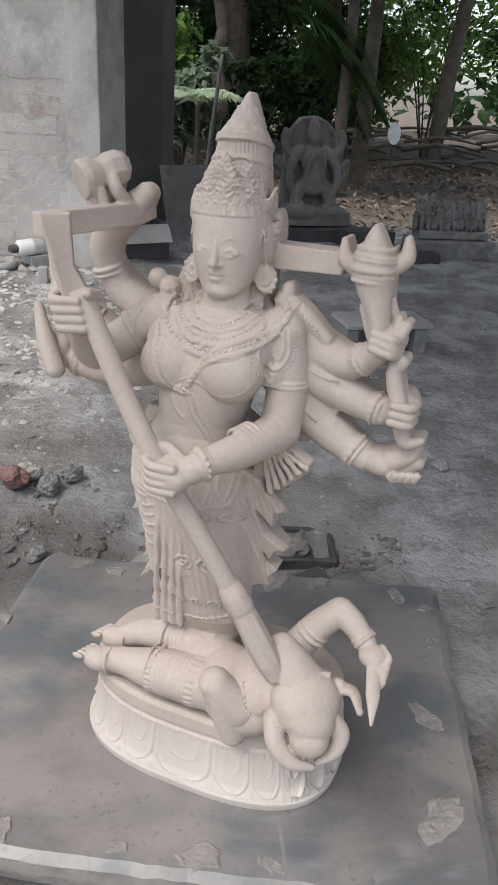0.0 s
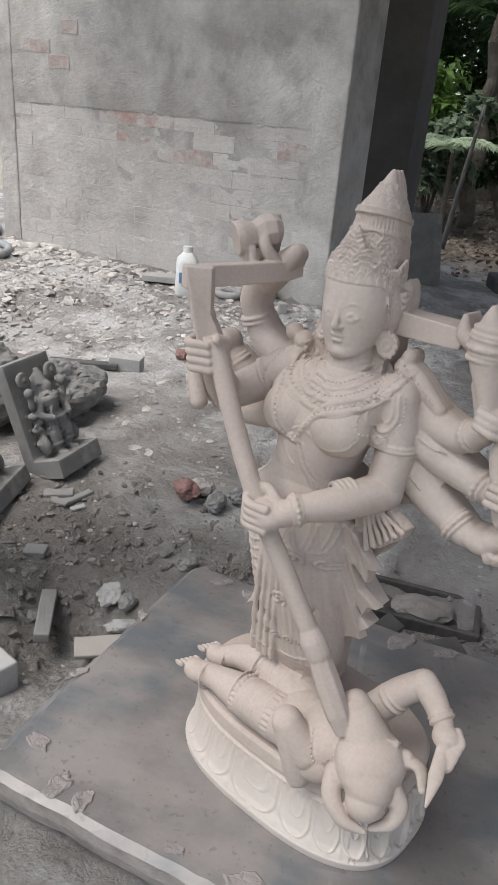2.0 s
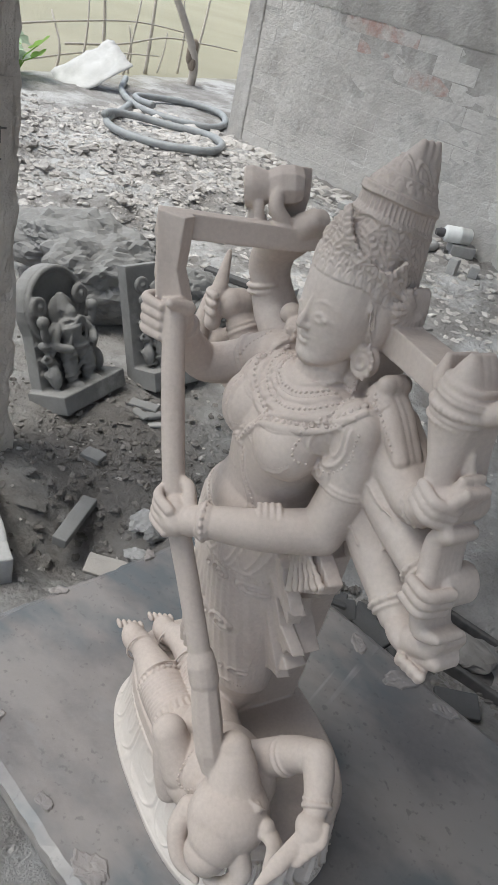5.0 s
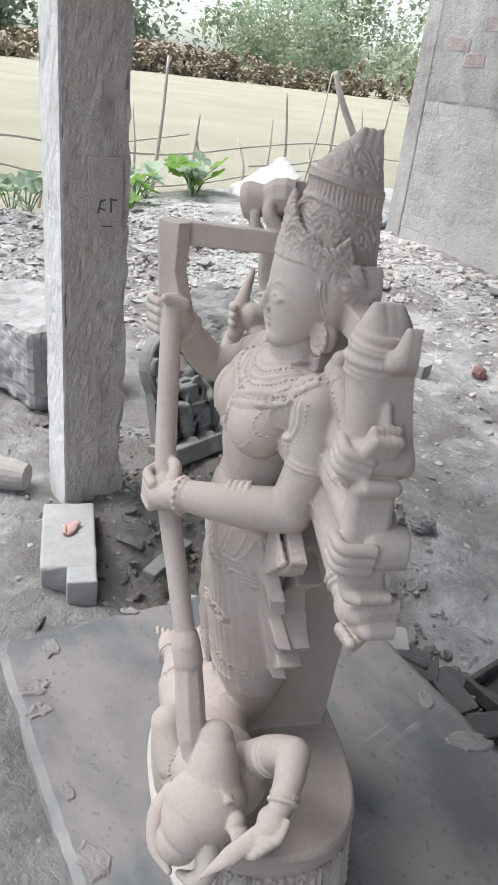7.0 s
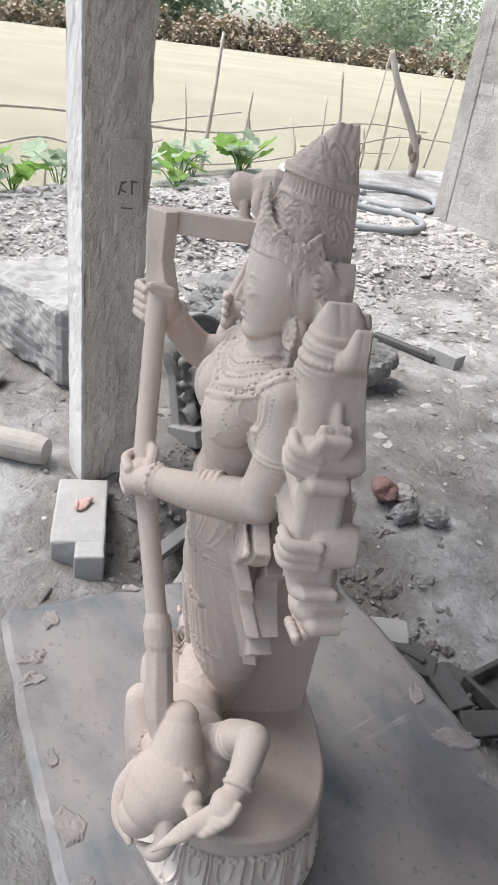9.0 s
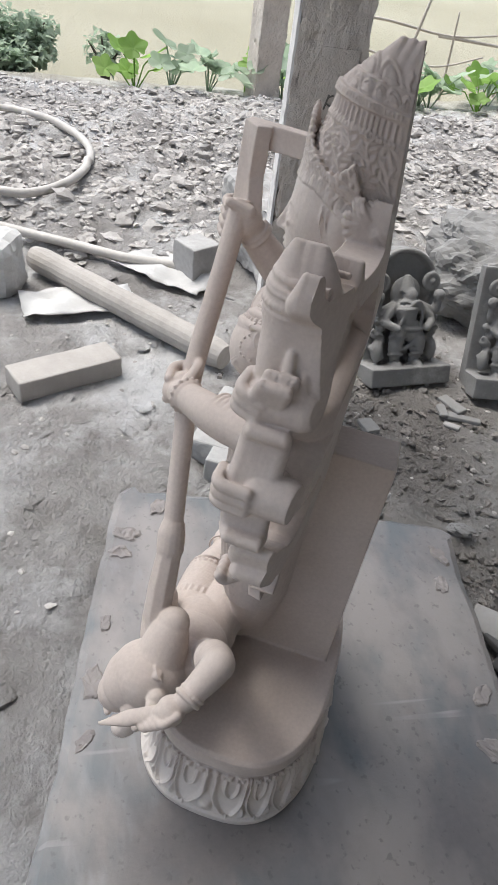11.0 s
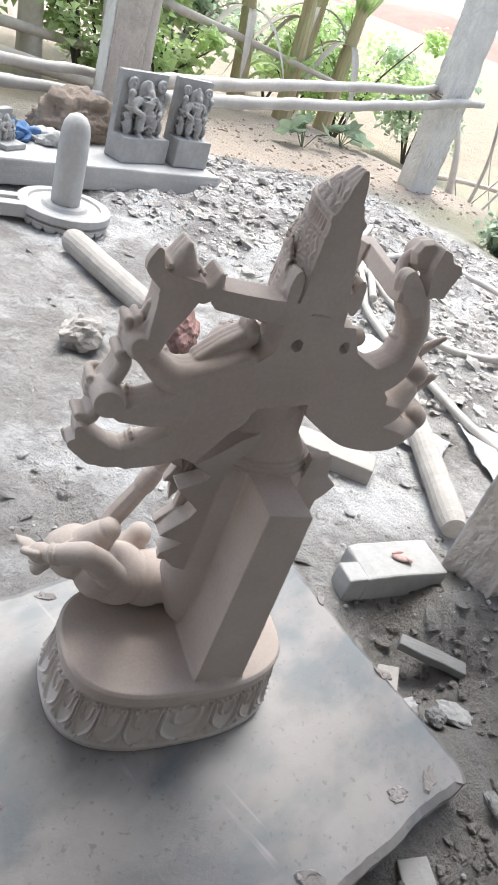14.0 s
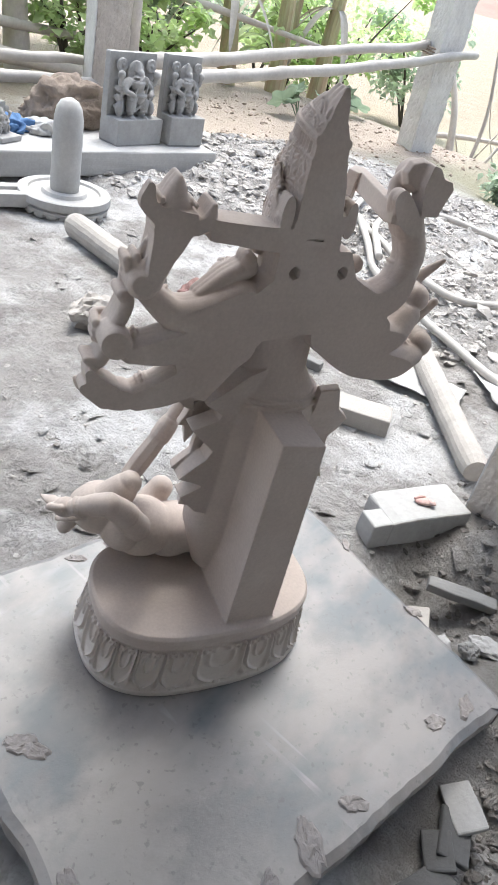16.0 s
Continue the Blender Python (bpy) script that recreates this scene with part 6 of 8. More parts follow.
for k in range(20):
    w = 2 * math.pi * k / 20
    part("petal", to_bm(*ellipsoid((0, 0, 0), (0.008, 0.024, 0.016), None, 10, 8)), M_PALESTONE, disc_base, smooth=True).matrix_basis = pose(0.160 * math.cos(w), 0.160 * math.sin(w), 0.024, 0, 0, math.degrees(w))
for a in (-20,):
    c, d = math.cos(radians(a)), math.sin(radians(a))
    for y in (-0.042, 0.042):
        part("spout_rim", rough_box(0.15, 0.040, 0.050, 0.004), M_PALESTONE, disc_base).matrix_basis = pose(0.21 * c - y * d, 0.21 * d + y * c, 0.030, 0, 0, a)
    part("spout_floor", rough_box(0.14, 0.05, 0.036, 0.004), M_PALESTONE, disc_base).matrix_basis = pose(0.21 * c, 0.21 * d, 0.031, 0, 0, a)

# bench slab with carved panels
BENCH = pose(-2.14, -1.12, 0.055, 0, 0, -10.4)
bench = empty("stone_bench", BENCH, "long pale stone slab laid as a low bench", "bench")
bm = rough_box(1.75, 0.34, 0.105, 0.008, 0.003, 8, cuts=12)
for v in bm.verts:
    v.co += Vector((0.875, -0.17, -0.035))
part("slab", bm, M_PALESTONE, bench)
for x, y in ((0.30, -0.16), (0.95, -0.2), (1.55, -0.2)):
    part("support", rough_box(0.16, 0.2, 0.07, 0.008, 0.004, 2, cuts=3), M_GREYSTONE, bench).matrix_basis = pose(x, y, -0.104)


def carved_panel(w, h, seed, material, label, m, cat="sculpture", figures=2, plate=True, halo=False, foot=0.16):
    """A stele: back plate, foot block and robed figures with crowns, fused into one carved mesh."""
    rnd = random.Random(seed)
    z0 = h * foot
    G = [box_vf((-w / 2, -0.07, 0.0), (w / 2, 0.05, z0))]
    if halo:
        arch = [(-w * 0.44, 0.015, z0 - 0.01), (w * 0.44, 0.015, z0 - 0.01), (w * 0.40, 0.015, h * 0.62)] + [(w * 0.44 * math.cos(a), 0.015, h * 0.80 + w * 0.44 * math.sin(a)) for a in np.linspace(-0.2, math.pi + 0.2, 14)] + [(-w * 0.40, 0.015, h * 0.62)]
        G.append(hull_strip(arch, (0, 0.035, 0)))
        G.append(ring((0, 0.008, h * 0.80), (0, 1, 0), w * 0.40, w * 0.035, 28, 8))
    else:
        G.append(box_vf((-w / 2, 0.015, 0.0), (w / 2, 0.05, h if plate else h * 0.5)))
    for f in range(figures):
        cx = (f - (figures - 1) / 2) * w / max(1, figures) * 0.95
        s = (h - z0) * (0.86 if f == 0 else 0.72)
        wide = max(1.0, w / figures * 0.46 / (0.35 * s))
        g = 0.5 + 0.5 * wide
        q = lambda x, y, z: (cx + x * s * wide, -0.012 + y * s * g, z0 + z * s)
        G.append(ellipsoid(q(0.01, -0.05, 0.80), (s * g * 0.070, s * g * 0.075, s * g * 0.085)))
        G.append(loft([(z0 + s * 0.85, cx, -0.015, s * g * 0.080, s * g * 0.075), (z0 + s * 0.93, cx, -0.012, s * g * 0.062, s * g * 0.06), (z0 + s * 1.04, cx, -0.008, s * g * 0.030, s * g * 0.03)], 16))
        G.append(ellipsoid(q(0, 0.04, 0.82), (s * g * 0.17, s * g * 0.05, s * g * 0.17)))
        G.append(limb([q(0.04, -0.02, 0.40), q(0.0, -0.04, 0.52), q(-0.02, -0.05, 0.66), q(0.0, -0.02, 0.73)], [s * g * 0.120, s * g * 0.090, s * g * 0.125, s * g * 0.06]))
        G.append(ring(q(0, -0.06, 0.69), (0, -0.5, 1), s * g * 0.075, s * g * 0.016, 20, 6))
        G.append(ring(q(0.03, -0.03, 0.44), (0, -0.1, 1), s * g * 0.118, s * g * 0.020, 24, 6))
        G.append(ring(q(0.0, -0.11, 0.46), (0, 1, 0.15), s * g * 0.11, s * g * 0.018, 24, 6, 2.2))
        for d in (-1, 1):
            G.append(limb([q(d * 0.07, -0.03, 0.42), q(d * 0.11, -0.08, 0.24), q(d * 0.09, -0.04, 0.04)], [s * g * 0.085, s * g * 0.072, s * g * 0.05]))
            G.append(ellipsoid(q(d * 0.10, -0.10, 0.02), (s * g * 0.045, s * g * 0.09, s * g * 0.03)))
            for z in (0.12, 0.19, 0.26, 0.33):
                G.append(ring(q(d * 0.10, -0.065, z), (0, 0.2, 1), s * g * 0.072, s * g * 0.012, 16, 6))
            G.append(limb([q(d * 0.13, -0.02, 0.67), q(d * 0.22, -0.06, 0.52), q(d * 0.14, -0.16, 0.45)], [s * g * 0.052, s * g * 0.045, s * g * 0.038]))
            G.append(limb([q(d * 0.14, 0.0, 0.68), q(d * 0.27, -0.02, 0.62), q(d * 0.29, -0.05, 0.76)], [s * g * 0.048, s * g * 0.040, s * g * 0.036]))
            G.append(ellipsoid(q(d * 0.29, -0.05, 0.80), (s * g * 0.062, s * g * 0.055, s * g * 0.062)))
            G.append(sweep(smooth_line([q(d * 0.20, 0.0, 0.05), q(d * 0.30, -0.02, 0.18), q(d * 0.22, -0.02, 0.32), q(d * 0.32, -0.01, 0.42)], 5), s * g * 0.026, 8))
            G.append(ring(q(d * 0.24, 0.03, 0.95), (0, 1, 0), s * g * 0.070, s * g * 0.034, 16, 6))
            G.append(ellipsoid(q(d * 0.24, 0.03, 0.95), (s * g * 0.04, s * g * 0.05, s * g * 0.04), None, 12, 8))
            for a in range(6):
                G.append(ellipsoid(q(d * (0.22 + 0.05 * (a % 2)), 0.02, 0.10 + 0.085 * a), (s * g * 0.055, s * g * 0.07, s * g * 0.045), None, 12, 8))
            G.append(ellipsoid(q(d * 0.26, -0.02, 0.16), (s * g * 0.06, s * g * 0.08, s * g * 0.12), None, 12, 8))
    V, Fc = merge(*G)
    me = bpy.data.meshes.new("raw")
    me.from_pydata([tuple(v) for v in V], [], Fc)
    ob = new("raw", me)
    mod = ob.modifiers.new("remesh", "REMESH")
    mod.mode, mod.voxel_size = "VOXEL", max(0.0032, h / 95)
    dg = bpy.context.evaluated_depsgraph_get()
    out = bpy.data.meshes.new_from_object(ob.evaluated_get(dg))
    bpy.data.objects.remove(ob)
    out.materials.clear()
    out.materials.append(material)
    ob = new("carved_statue", out)
    ob.matrix_basis = m
    return tagged(ob, label, cat)


carved_panel(0.27, 0.36, 11, M_LIGHTSTONE, "pale grey carved relief panel standing on the bench", BENCH @ pose(0.40, -0.16, 0.0715, 0, 0, 190), foot=0.30, figures=1)
carved_panel(0.20, 0.37, 12, M_LIGHTSTONE, "pale grey carved relief panel standing on the bench", BENCH @ pose(0.13, -0.16, 0.0715, 0, 0, 182), figures=1, foot=0.34)
carved_panel(0.12, 0.13, 13, M_LIGHTSTONE, "small pale carved block standing on the bench", BENCH @ pose(1.02, -0.16, 0.0715, 0, 0, 205), figures=1)
def cloth_bundle(seed, size, material, label, m):
    """A dropped cloth: a low crumpled mass with deep folds."""
    bm = bmesh.new()
    bmesh.ops.create_icosphere(bm, subdivisions=5, radius=1.0)
    for v in bm.verts:
        p = v.co.copy()
        fold = noise.noise(Vector((p.x * 2.2, p.y * 2.2, seed))) * 0.35 + 0.16 * math.sin(p.x * 9 + 4 * noise.noise(p * 1.6 + Vector((seed, 0, 0)))) + 0.07 * noise.noise(p * 9)
        v.co = Vector((p.x * (1 + fold), p.y * (1 + fold), max(0.0, p.z * 0.5 + fold * 0.55 + 0.12))) * size
    ob = part("dropped_cloth", bm, material, smooth=True)
    ob.matrix_basis = m
    return tagged(ob, label, "cloth")


cloth_bundle(1.3, 0.085, M_BLUECLOTH, "crumpled dark blue cloth dropped behind the bench panels", BENCH @ pose(0.90, -0.30, 0.071, 0, 0, 20))
cloth_bundle(4.1, 0.080, M_TARP, "crumpled pale grey cloth dropped beside the blue one", BENCH @ pose(0.78, -0.26, 0.071, 0, 0, 80))
bm = rock(0.125, 90, (1.8, 0.9, 0.85), 5, 0.35)
for v in bm.verts:
    v.co += v.co.normalized() * (0.022 * noise.noise(v.co * 22) + 0.012 * noise.noise(v.co * 60))
heap = part("earth_clod", bm, M_EARTH, smooth=True)
heap.matrix_basis = at(-1.66, -1.62, -12, 0.05)
tagged(heap, "large brown crumbly earth clod behind the bench", "soil")
carved_panel(0.22, 0.29, 21, M_GREYSTONE, "grey carved statue with a round halo leaning on its plinth", pose(-0.875, 1.315, ground_z(-0.87, 1.3) - 0.005, -19, 0, 96), figures=1, plate=False, halo=True)
carved_panel(0.17, 0.31, 22, M_GREYSTONE, "grey carved standing figure on a square plinth, leaning back", pose(-0.795, 1.555, ground_z(-0.79, 1.55) - 0.005, -19, 0, 80), figures=1)


def stele(m):
    """A carved upright stone: arched back slab, standing figure with a long looped garland, rough foot."""
    G = [hull_strip([(-0.19, 0.02, 0.0), (0.17, 0.02, 0.0), (0.20, 0.02, 0.30), (0.15, 0.02, 0.50), (0.10, 0.02, 0.62), (0.02, 0.02, 0.67), (-0.07, 0.02, 0.66), (-0.14, 0.02, 0.58), (-0.17, 0.02, 0.42)], (0, 0.08, 0)),
         box_vf((-0.25, -0.12, 0.0), (0.25, 0.10, 0.09)), ellipsoid((-0.10, -0.05, 0.08), (0.16, 0.10, 0.06)), ellipsoid((0.12, -0.04, 0.08), (0.14, 0.09, 0.05)),
         ellipsoid((0.0, -0.03, 0.53), (0.045, 0.045, 0.055)), limb([(0.0, -0.02, 0.56), (0.0, -0.01, 0.62), (0.0, 0.0, 0.65)], [0.045, 0.035, 0.012]), ellipsoid((0.0, -0.02, 0.40), (0.085, 0.055, 0.10)), ellipsoid((0.0, -0.03, 0.29), (0.075, 0.055, 0.07)),
         ring((0.0, -0.075, 0.33), (0, 1, 0.1), 0.060, 0.014, 28, 8, 2.0), ring((0.0, -0.070, 0.34), (0, 1, 0.1), 0.036, 0.008, 24, 8, 2.4), ellipsoid((0.0, -0.06, 0.22), (0.06, 0.03, 0.035))]
    for d in (-1, 1):
        G.append(limb([(d * 0.05, -0.03, 0.27), (d * 0.115, -0.06, 0.18), (d * 0.085, -0.05, 0.08)], [0.050, 0.042, 0.032]))
        G.append(limb([(d * 0.08, -0.02, 0.46), (d * 0.145, -0.04, 0.38), (d * 0.165, -0.06, 0.28), (d * 0.14, -0.06, 0.22)], [0.034, 0.030, 0.026, 0.024]))
        G.append(limb([(d * 0.08, -0.01, 0.47), (d * 0.16, -0.01, 0.44), (d * 0.20, -0.02, 0.52), (d * 0.19, -0.02, 0.57)], [0.030, 0.027, 0.022, 0.022]))
        G.append(limb([(d * 0.075, 0.0, 0.45), (d * 0.19, -0.01, 0.37), (d * 0.235, -0.03, 0.40)], [0.028, 0.024, 0.020]))
    rnd = random.Random(3)
    for k in range(40):
        G.append(ellipsoid((rnd.uniform(-0.22, 0.22), rnd.uniform(-0.10, 0.02), rnd.uniform(0.06, 0.13)), [rnd.uniform(0.012, 0.034) for _ in range(3)], None, 10, 8))
    for k in range(26):
        w = math.pi * k / 25
        G.append(ellipsoid((0.175 * math.cos(w), 0.015, 0.47 + 0.185 * math.sin(w)), (0.014, 0.012, 0.014), None, 8, 6))
    V, Fc = merge(*G)
    me = bpy.data.meshes.new("raw")
    me.from_pydata([tuple(v) for v in V], [], Fc)
    ob = new("raw", me)
    mod = ob.modifiers.new("remesh", "REMESH")
    mod.mode, mod.voxel_size = "VOXEL", 0.007
    dg = bpy.context.evaluated_depsgraph_get()
    out = bpy.data.meshes.new_from_object(ob.evaluated_get(dg))
    bpy.data.objects.remove(ob)
    out.materials.clear()
    out.materials.append(M_STELE)
    out.polygons.foreach_set("use_smooth", [True] * len(out.polygons))
    ob = new("carved_statue", out)
    ob.matrix_basis = m
    return tagged(ob, "dark carved stone statue on a heavy plinth under the trees", "sculpture")


stele(pose(0.84, 4.86, ground_z(0.84, 4.86) + 0.085, -6, 0, 10))
p = part("stone_plinth", rough_box(0.66, 0.34, 0.10, 0.012, 0.004, 5, cuts=4), M_DARKSTONE)
p.matrix_basis = at(0.84, 4.86, 8, -0.012)
tagged(p, "dark stone plinth under the large statue", "plinth")
big = part("rough_boulder", roughen(rock(0.19, 31, (1.25, 0.7, 0.62), 5, 0.3), 0.020, 9.0, 5), M_GREYSTONE, smooth=False)
big.matrix_basis = at(-1.36, 1.80, 25)
tagged(big, "large rough grey stone lying on its side", "stone")
big = part("rough_boulder", roughen(rock(0.145, 41, (1.35, 0.8, 0.80), 5, 0.3), 0.018, 10.0, 7), M_GREYSTONE, smooth=False)
big.matrix_basis = at(-1.14, 1.70, 60)
tagged(big, "half-shaped grey boulder lying behind the small statues", "stone")
big = part("rough_boulder", roughen(rock(0.13, 32, (1.2, 0.8, 0.7), 5, 0.3), 0.016, 10.0, 9), M_GREYSTONE, smooth=False)
big.matrix_basis = at(-0.98, 1.86, 70)
tagged(big, "grey stone lump behind the small statues", "stone")
rb = part("rough_boulder", roughen(rough_box(0.44, 0.30, 0.24, 0.02, 0.002, 33, cuts=26), 0.022, 7.0, 3), M_LIGHTSTONE, smooth=False)
rb.matrix_basis = at(-1.50, 1.16, 10)
tagged(rb, "large split pale stone block behind the post", "stone")
carved_panel(0.46, 0.30, 25, M_GREYSTONE, "grey carved stone block with clustered figures", at(1.66, 4.42, 4, 0.09, -14), figures=5, plate=False)
p = part("stone_plinth", rough_box(0.52, 0.26, 0.11, 0.01, 0.004, 6, cuts=4), M_GREYSTONE)
p.matrix_basis = at(1.66, 4.42, 4, -0.01)
tagged(p, "grey stone block under the carved cluster", "plinth")
for k, (x, y, rz, size, m) in enumerate(((1.18, 4.62, 12, (0.34, 0.16, 0.12), M_DARKSTONE), (0.98, 4.28, 3, (0.22, 0.10, 0.05), M_CREAM), (1.30, 4.25, 6, (0.45, 0.2, 0.06), M_DARKSTONE), (1.98, 3.55, 20, (0.2, 0.16, 0.10), M_GREYSTONE), (2.02, 3.05, 10, (0.22, 0.16, 0.09), M_LIGHTSTONE))):
    block("stone_block", x, y, rz, size, m, "rough stone block on the floor near the trees", 50 + k, 0.003)

# white jug, cartons and a leaning panel by the pier
jug = empty("plastic_jug", at(-1.03, 3.27, 15, -0.002), "dusty white plastic jug with a blue label", "jug")
jug_body = obj_from("body", *loft([(0.0, 0, 0, 0.05, 0.045), (0.01, 0, 0, 0.056, 0.05), (0.07, 0, 0, 0.056, 0.05), (0.10, 0, 0, 0.053, 0.047), (0.15, 0, 0, 0.055, 0.049), (0.18, 0, 0, 0.05, 0.045), (0.20, 0, 0, 0.03, 0.03), (0.21, 0, 0, 0.022, 0.022)], 24, 3.0), M_PLASTIC, jug, smooth=True)
obj_from("cap", *loft([(0.21, 0, 0, 0.024, 0.024), (0.235, 0, 0, 0.023, 0.023)], 20), M_PLASTIC, jug)
part("label_patch", rough_box(0.05, 0.003, 0.05, 0.001), M_BLUE, jug_body, "blue paper label").matrix_basis = pose(-0.01, -0.0515, 0.07)
ring_tile = obj_from("pierced_disc", *ring((0, 0, 0.014), (0, 0, 1), 0.055, 0.018, 28, 8), M_LIGHTSTONE, smooth=True)
ring_tile.matrix_basis = at(-0.83, 3.33)
tagged(ring_tile, "pale stone ring lying on the rubble", "disc")
ct = empty("carton", at(-0.26, 3.72, 24, -0.003), "open dark cardboard carton beside the pier", "carton")
for x, y, sx, sy in ((0, -0.11, 0.30, 0.006), (0, 0.11, 0.30, 0.006), (-0.147, 0, 0.006, 0.212), (0.147, 0, 0.006, 0.212)):
    part("side", rough_box(sx, sy, 0.17, 0.001), M_BOX, ct).matrix_basis = pose(x, y, 0)
part("bottom", rough_box(0.29, 0.21, 0.006, 0.001), M_BOX, ct).matrix_basis = pose(0, 0, 0.001)
part("flap", rough_box(0.28, 0.10, 0.004, 0.001), M_MARBLE, ct, "pale folded flap").matrix_basis = pose(0, -0.15, 0.13, 50, 0, 0)
pn = part("stone_board", rough_box(0.30, 0.02, 0.42, 0.003), M_GREYSTONE)
pn.matrix_basis = at(0.05, 4.42, 30, -0.01, -16)
tagged(pn, "grey flat panel leaning in the dark recess", "panel")
for k, (x, y) in enumerate(((-0.62, 3.18), (-0.54, 3.22))):
    block("stone_block", x, y, 20 * k, (0.04, 0.04, 0.07 - 0.02 * k), M_MARBLE, "small white stone offcut standing upright", 60 + k, 0.001)


can = empty("spray_can", at(-0.66, 3.42, 40, 0.045), "white metal can with a black nozzle lying on a pale block", "can")
obj_from("body", *moved(loft([(0.0, 0, 0, 0.030, 0.030), (0.006, 0, 0, 0.036, 0.036), (0.05, 0, 0, 0.036, 0.036), (0.052, 0, 0, 0.038, 0.038), (0.058, 0, 0, 0.038, 0.038), (0.060, 0, 0, 0.036, 0.036), (0.115, 0, 0, 0.036, 0.036), (0.125, 0, 0, 0.024, 0.024)], 24), pose(0, 0, 0.036, 0, -90, 0)), M_PLASTIC, can, smooth=True)
obj_from("nozzle", *moved(loft([(0.0, 0, 0, 0.018, 0.018), (0.02, 0, 0, 0.020, 0.020), (0.04, 0, 0, 0.014, 0.014)], 20), pose(-0.122, 0, 0.036, 0, -90, 0)), M_BOX, can, "black plastic nozzle")
block("stone_block", -0.68, 3.41, 35, (0.11, 0.09, 0.050), M_MARBLE, "small pale stone block under the can", 71, 0.002)

# hoses
def hose(name, pts, r, material, label, lift=0.0):
    line = [Vector((p[0], p[1], ground_z(p[0], p[1]) + r + lift + (p[2] if len(p) > 2 else 0))) for p in smooth_line([(q[0], q[1], q[2] if len(q) > 2 else 0) for q in pts], 10)]
    soft = [sum((line[j].z for j in range(max(0, i - 14), min(len(line), i + 15))), 0.0) / (min(len(line), i + 15) - max(0, i - 14)) for i in range(len(line))]
    line = [Vector((q.x, q.y, max(z, q.z - 1.3 * r))) for q, z in zip(line, soft)]
    ob = obj_from(name, *sweep(line, r, 12), material, smooth=True)
    return tagged(ob, label, "hose")


hose("garden_hose", [(-2.72, -0.56), (-2.55, -0.49), (-2.24, -0.37), (-2.10, -0.24), (-1.93, -0.10), (-1.77, 0.03), (-1.69, 0.16), (-1.61, 0.33), (-1.54, 0.49), (-1.48, 0.62), (-1.45, 0.74), (-1.43, 0.86)], 0.0145, M_HOSE, "thick pale dusty hose trailing off the heap", 0.012)
hose("garden_hose", [(-1.80, 0.02), (-1.92, -0.06, 0.03), (-2.09, -0.17, 0.01), (-2.27, -0.24), (-2.50, -0.24), (-2.67, -0.17), (-2.75, 0.0), (-2.74, 0.16), (-2.65, 0.32), (-2.54, 0.44), (-2.40, 0.53), (-2.22, 0.57), (-2.04, 0.56), (-1.88, 0.50), (-1.80, 0.40), (-1.78, 0.30), (-1.83, 0.15), (-1.91, 0.03), (-2.02, -0.10), (-2.10, -0.22, 0.0)], 0.0145, M_HOSE, "thick pale dusty hose coiled on the heap", 0.012)
hose("water_hose", [(-3.6, 4.3), (-3.3, 3.95), (-3.06, 3.76), (-2.86, 3.67), (-2.63, 3.69), (-2.47, 3.83), (-2.53, 4.06), (-2.76, 4.3), (-2.98, 4.24), (-3.11, 3.93), (-3.0, 3.78, 0.02), (-2.84, 3.74, 0.03)], 0.020, M_HOSEG, "grey hose coiled on the dust beside the pier", 0.004)
hose("water_hose", [(-2.95, 3.66), (-2.80, 3.42), (-2.68, 3.20), (-2.51, 3.10), (-2.32, 3.12), (-2.15, 3.22), (-2.07, 3.36), (-2.15, 3.53), (-2.32, 3.61), (-2.50, 3.55), (-2.68, 3.44), (-2.74, 3.30, 0.03), (-2.66, 3.16, 0.04)], 0.020, M_HOSEG, "grey hose coiled on the dust beside the pier", 0.004)


def sheet(x, y, w, d, rz, seed, label):
    n = 12
    V, Fc = [], []
    for j in range(n + 1):
        for i in range(n + 1):
            px, py = (i / n - 0.5) * w, (j / n - 0.5) * d
            px += 0.03 * w * noise.noise(Vector((j * 0.9, seed, 0)))
            py += 0.06 * d * noise.noise(Vector((i * 0.8, seed + 4, 0)))
            V.append((px, py, 0.012 + 0.022 * noise.noise(Vector((px * 14, py * 14, seed))) + 0.01 * noise.noise(Vector((px * 40, py * 40, seed)))))
    for j in range(n):
        for i in range(n):
            Fc.append((j * (n + 1) + i, j * (n + 1) + i + 1, (j + 1) * (n + 1) + i + 1, (j + 1) * (n + 1) + i))
    ob = obj_from("crumpled_sheet", V, Fc, M_TARP, smooth=True)
    mod = ob.modifiers.new("thick", "SOLIDIFY")
    mod.thickness = 0.002
    ob.matrix_basis = at(x, y, rz, 0.012)
    return tagged(ob, label, "sheet")


sheet(-1.22, 0.52, 0.30, 0.14, 100, 1, "crumpled pale plastic sheet on the dust")
sheet(-1.42, 0.78, 0.30, 0.16, 50, 2, "crumpled pale plastic sheet on the dust")

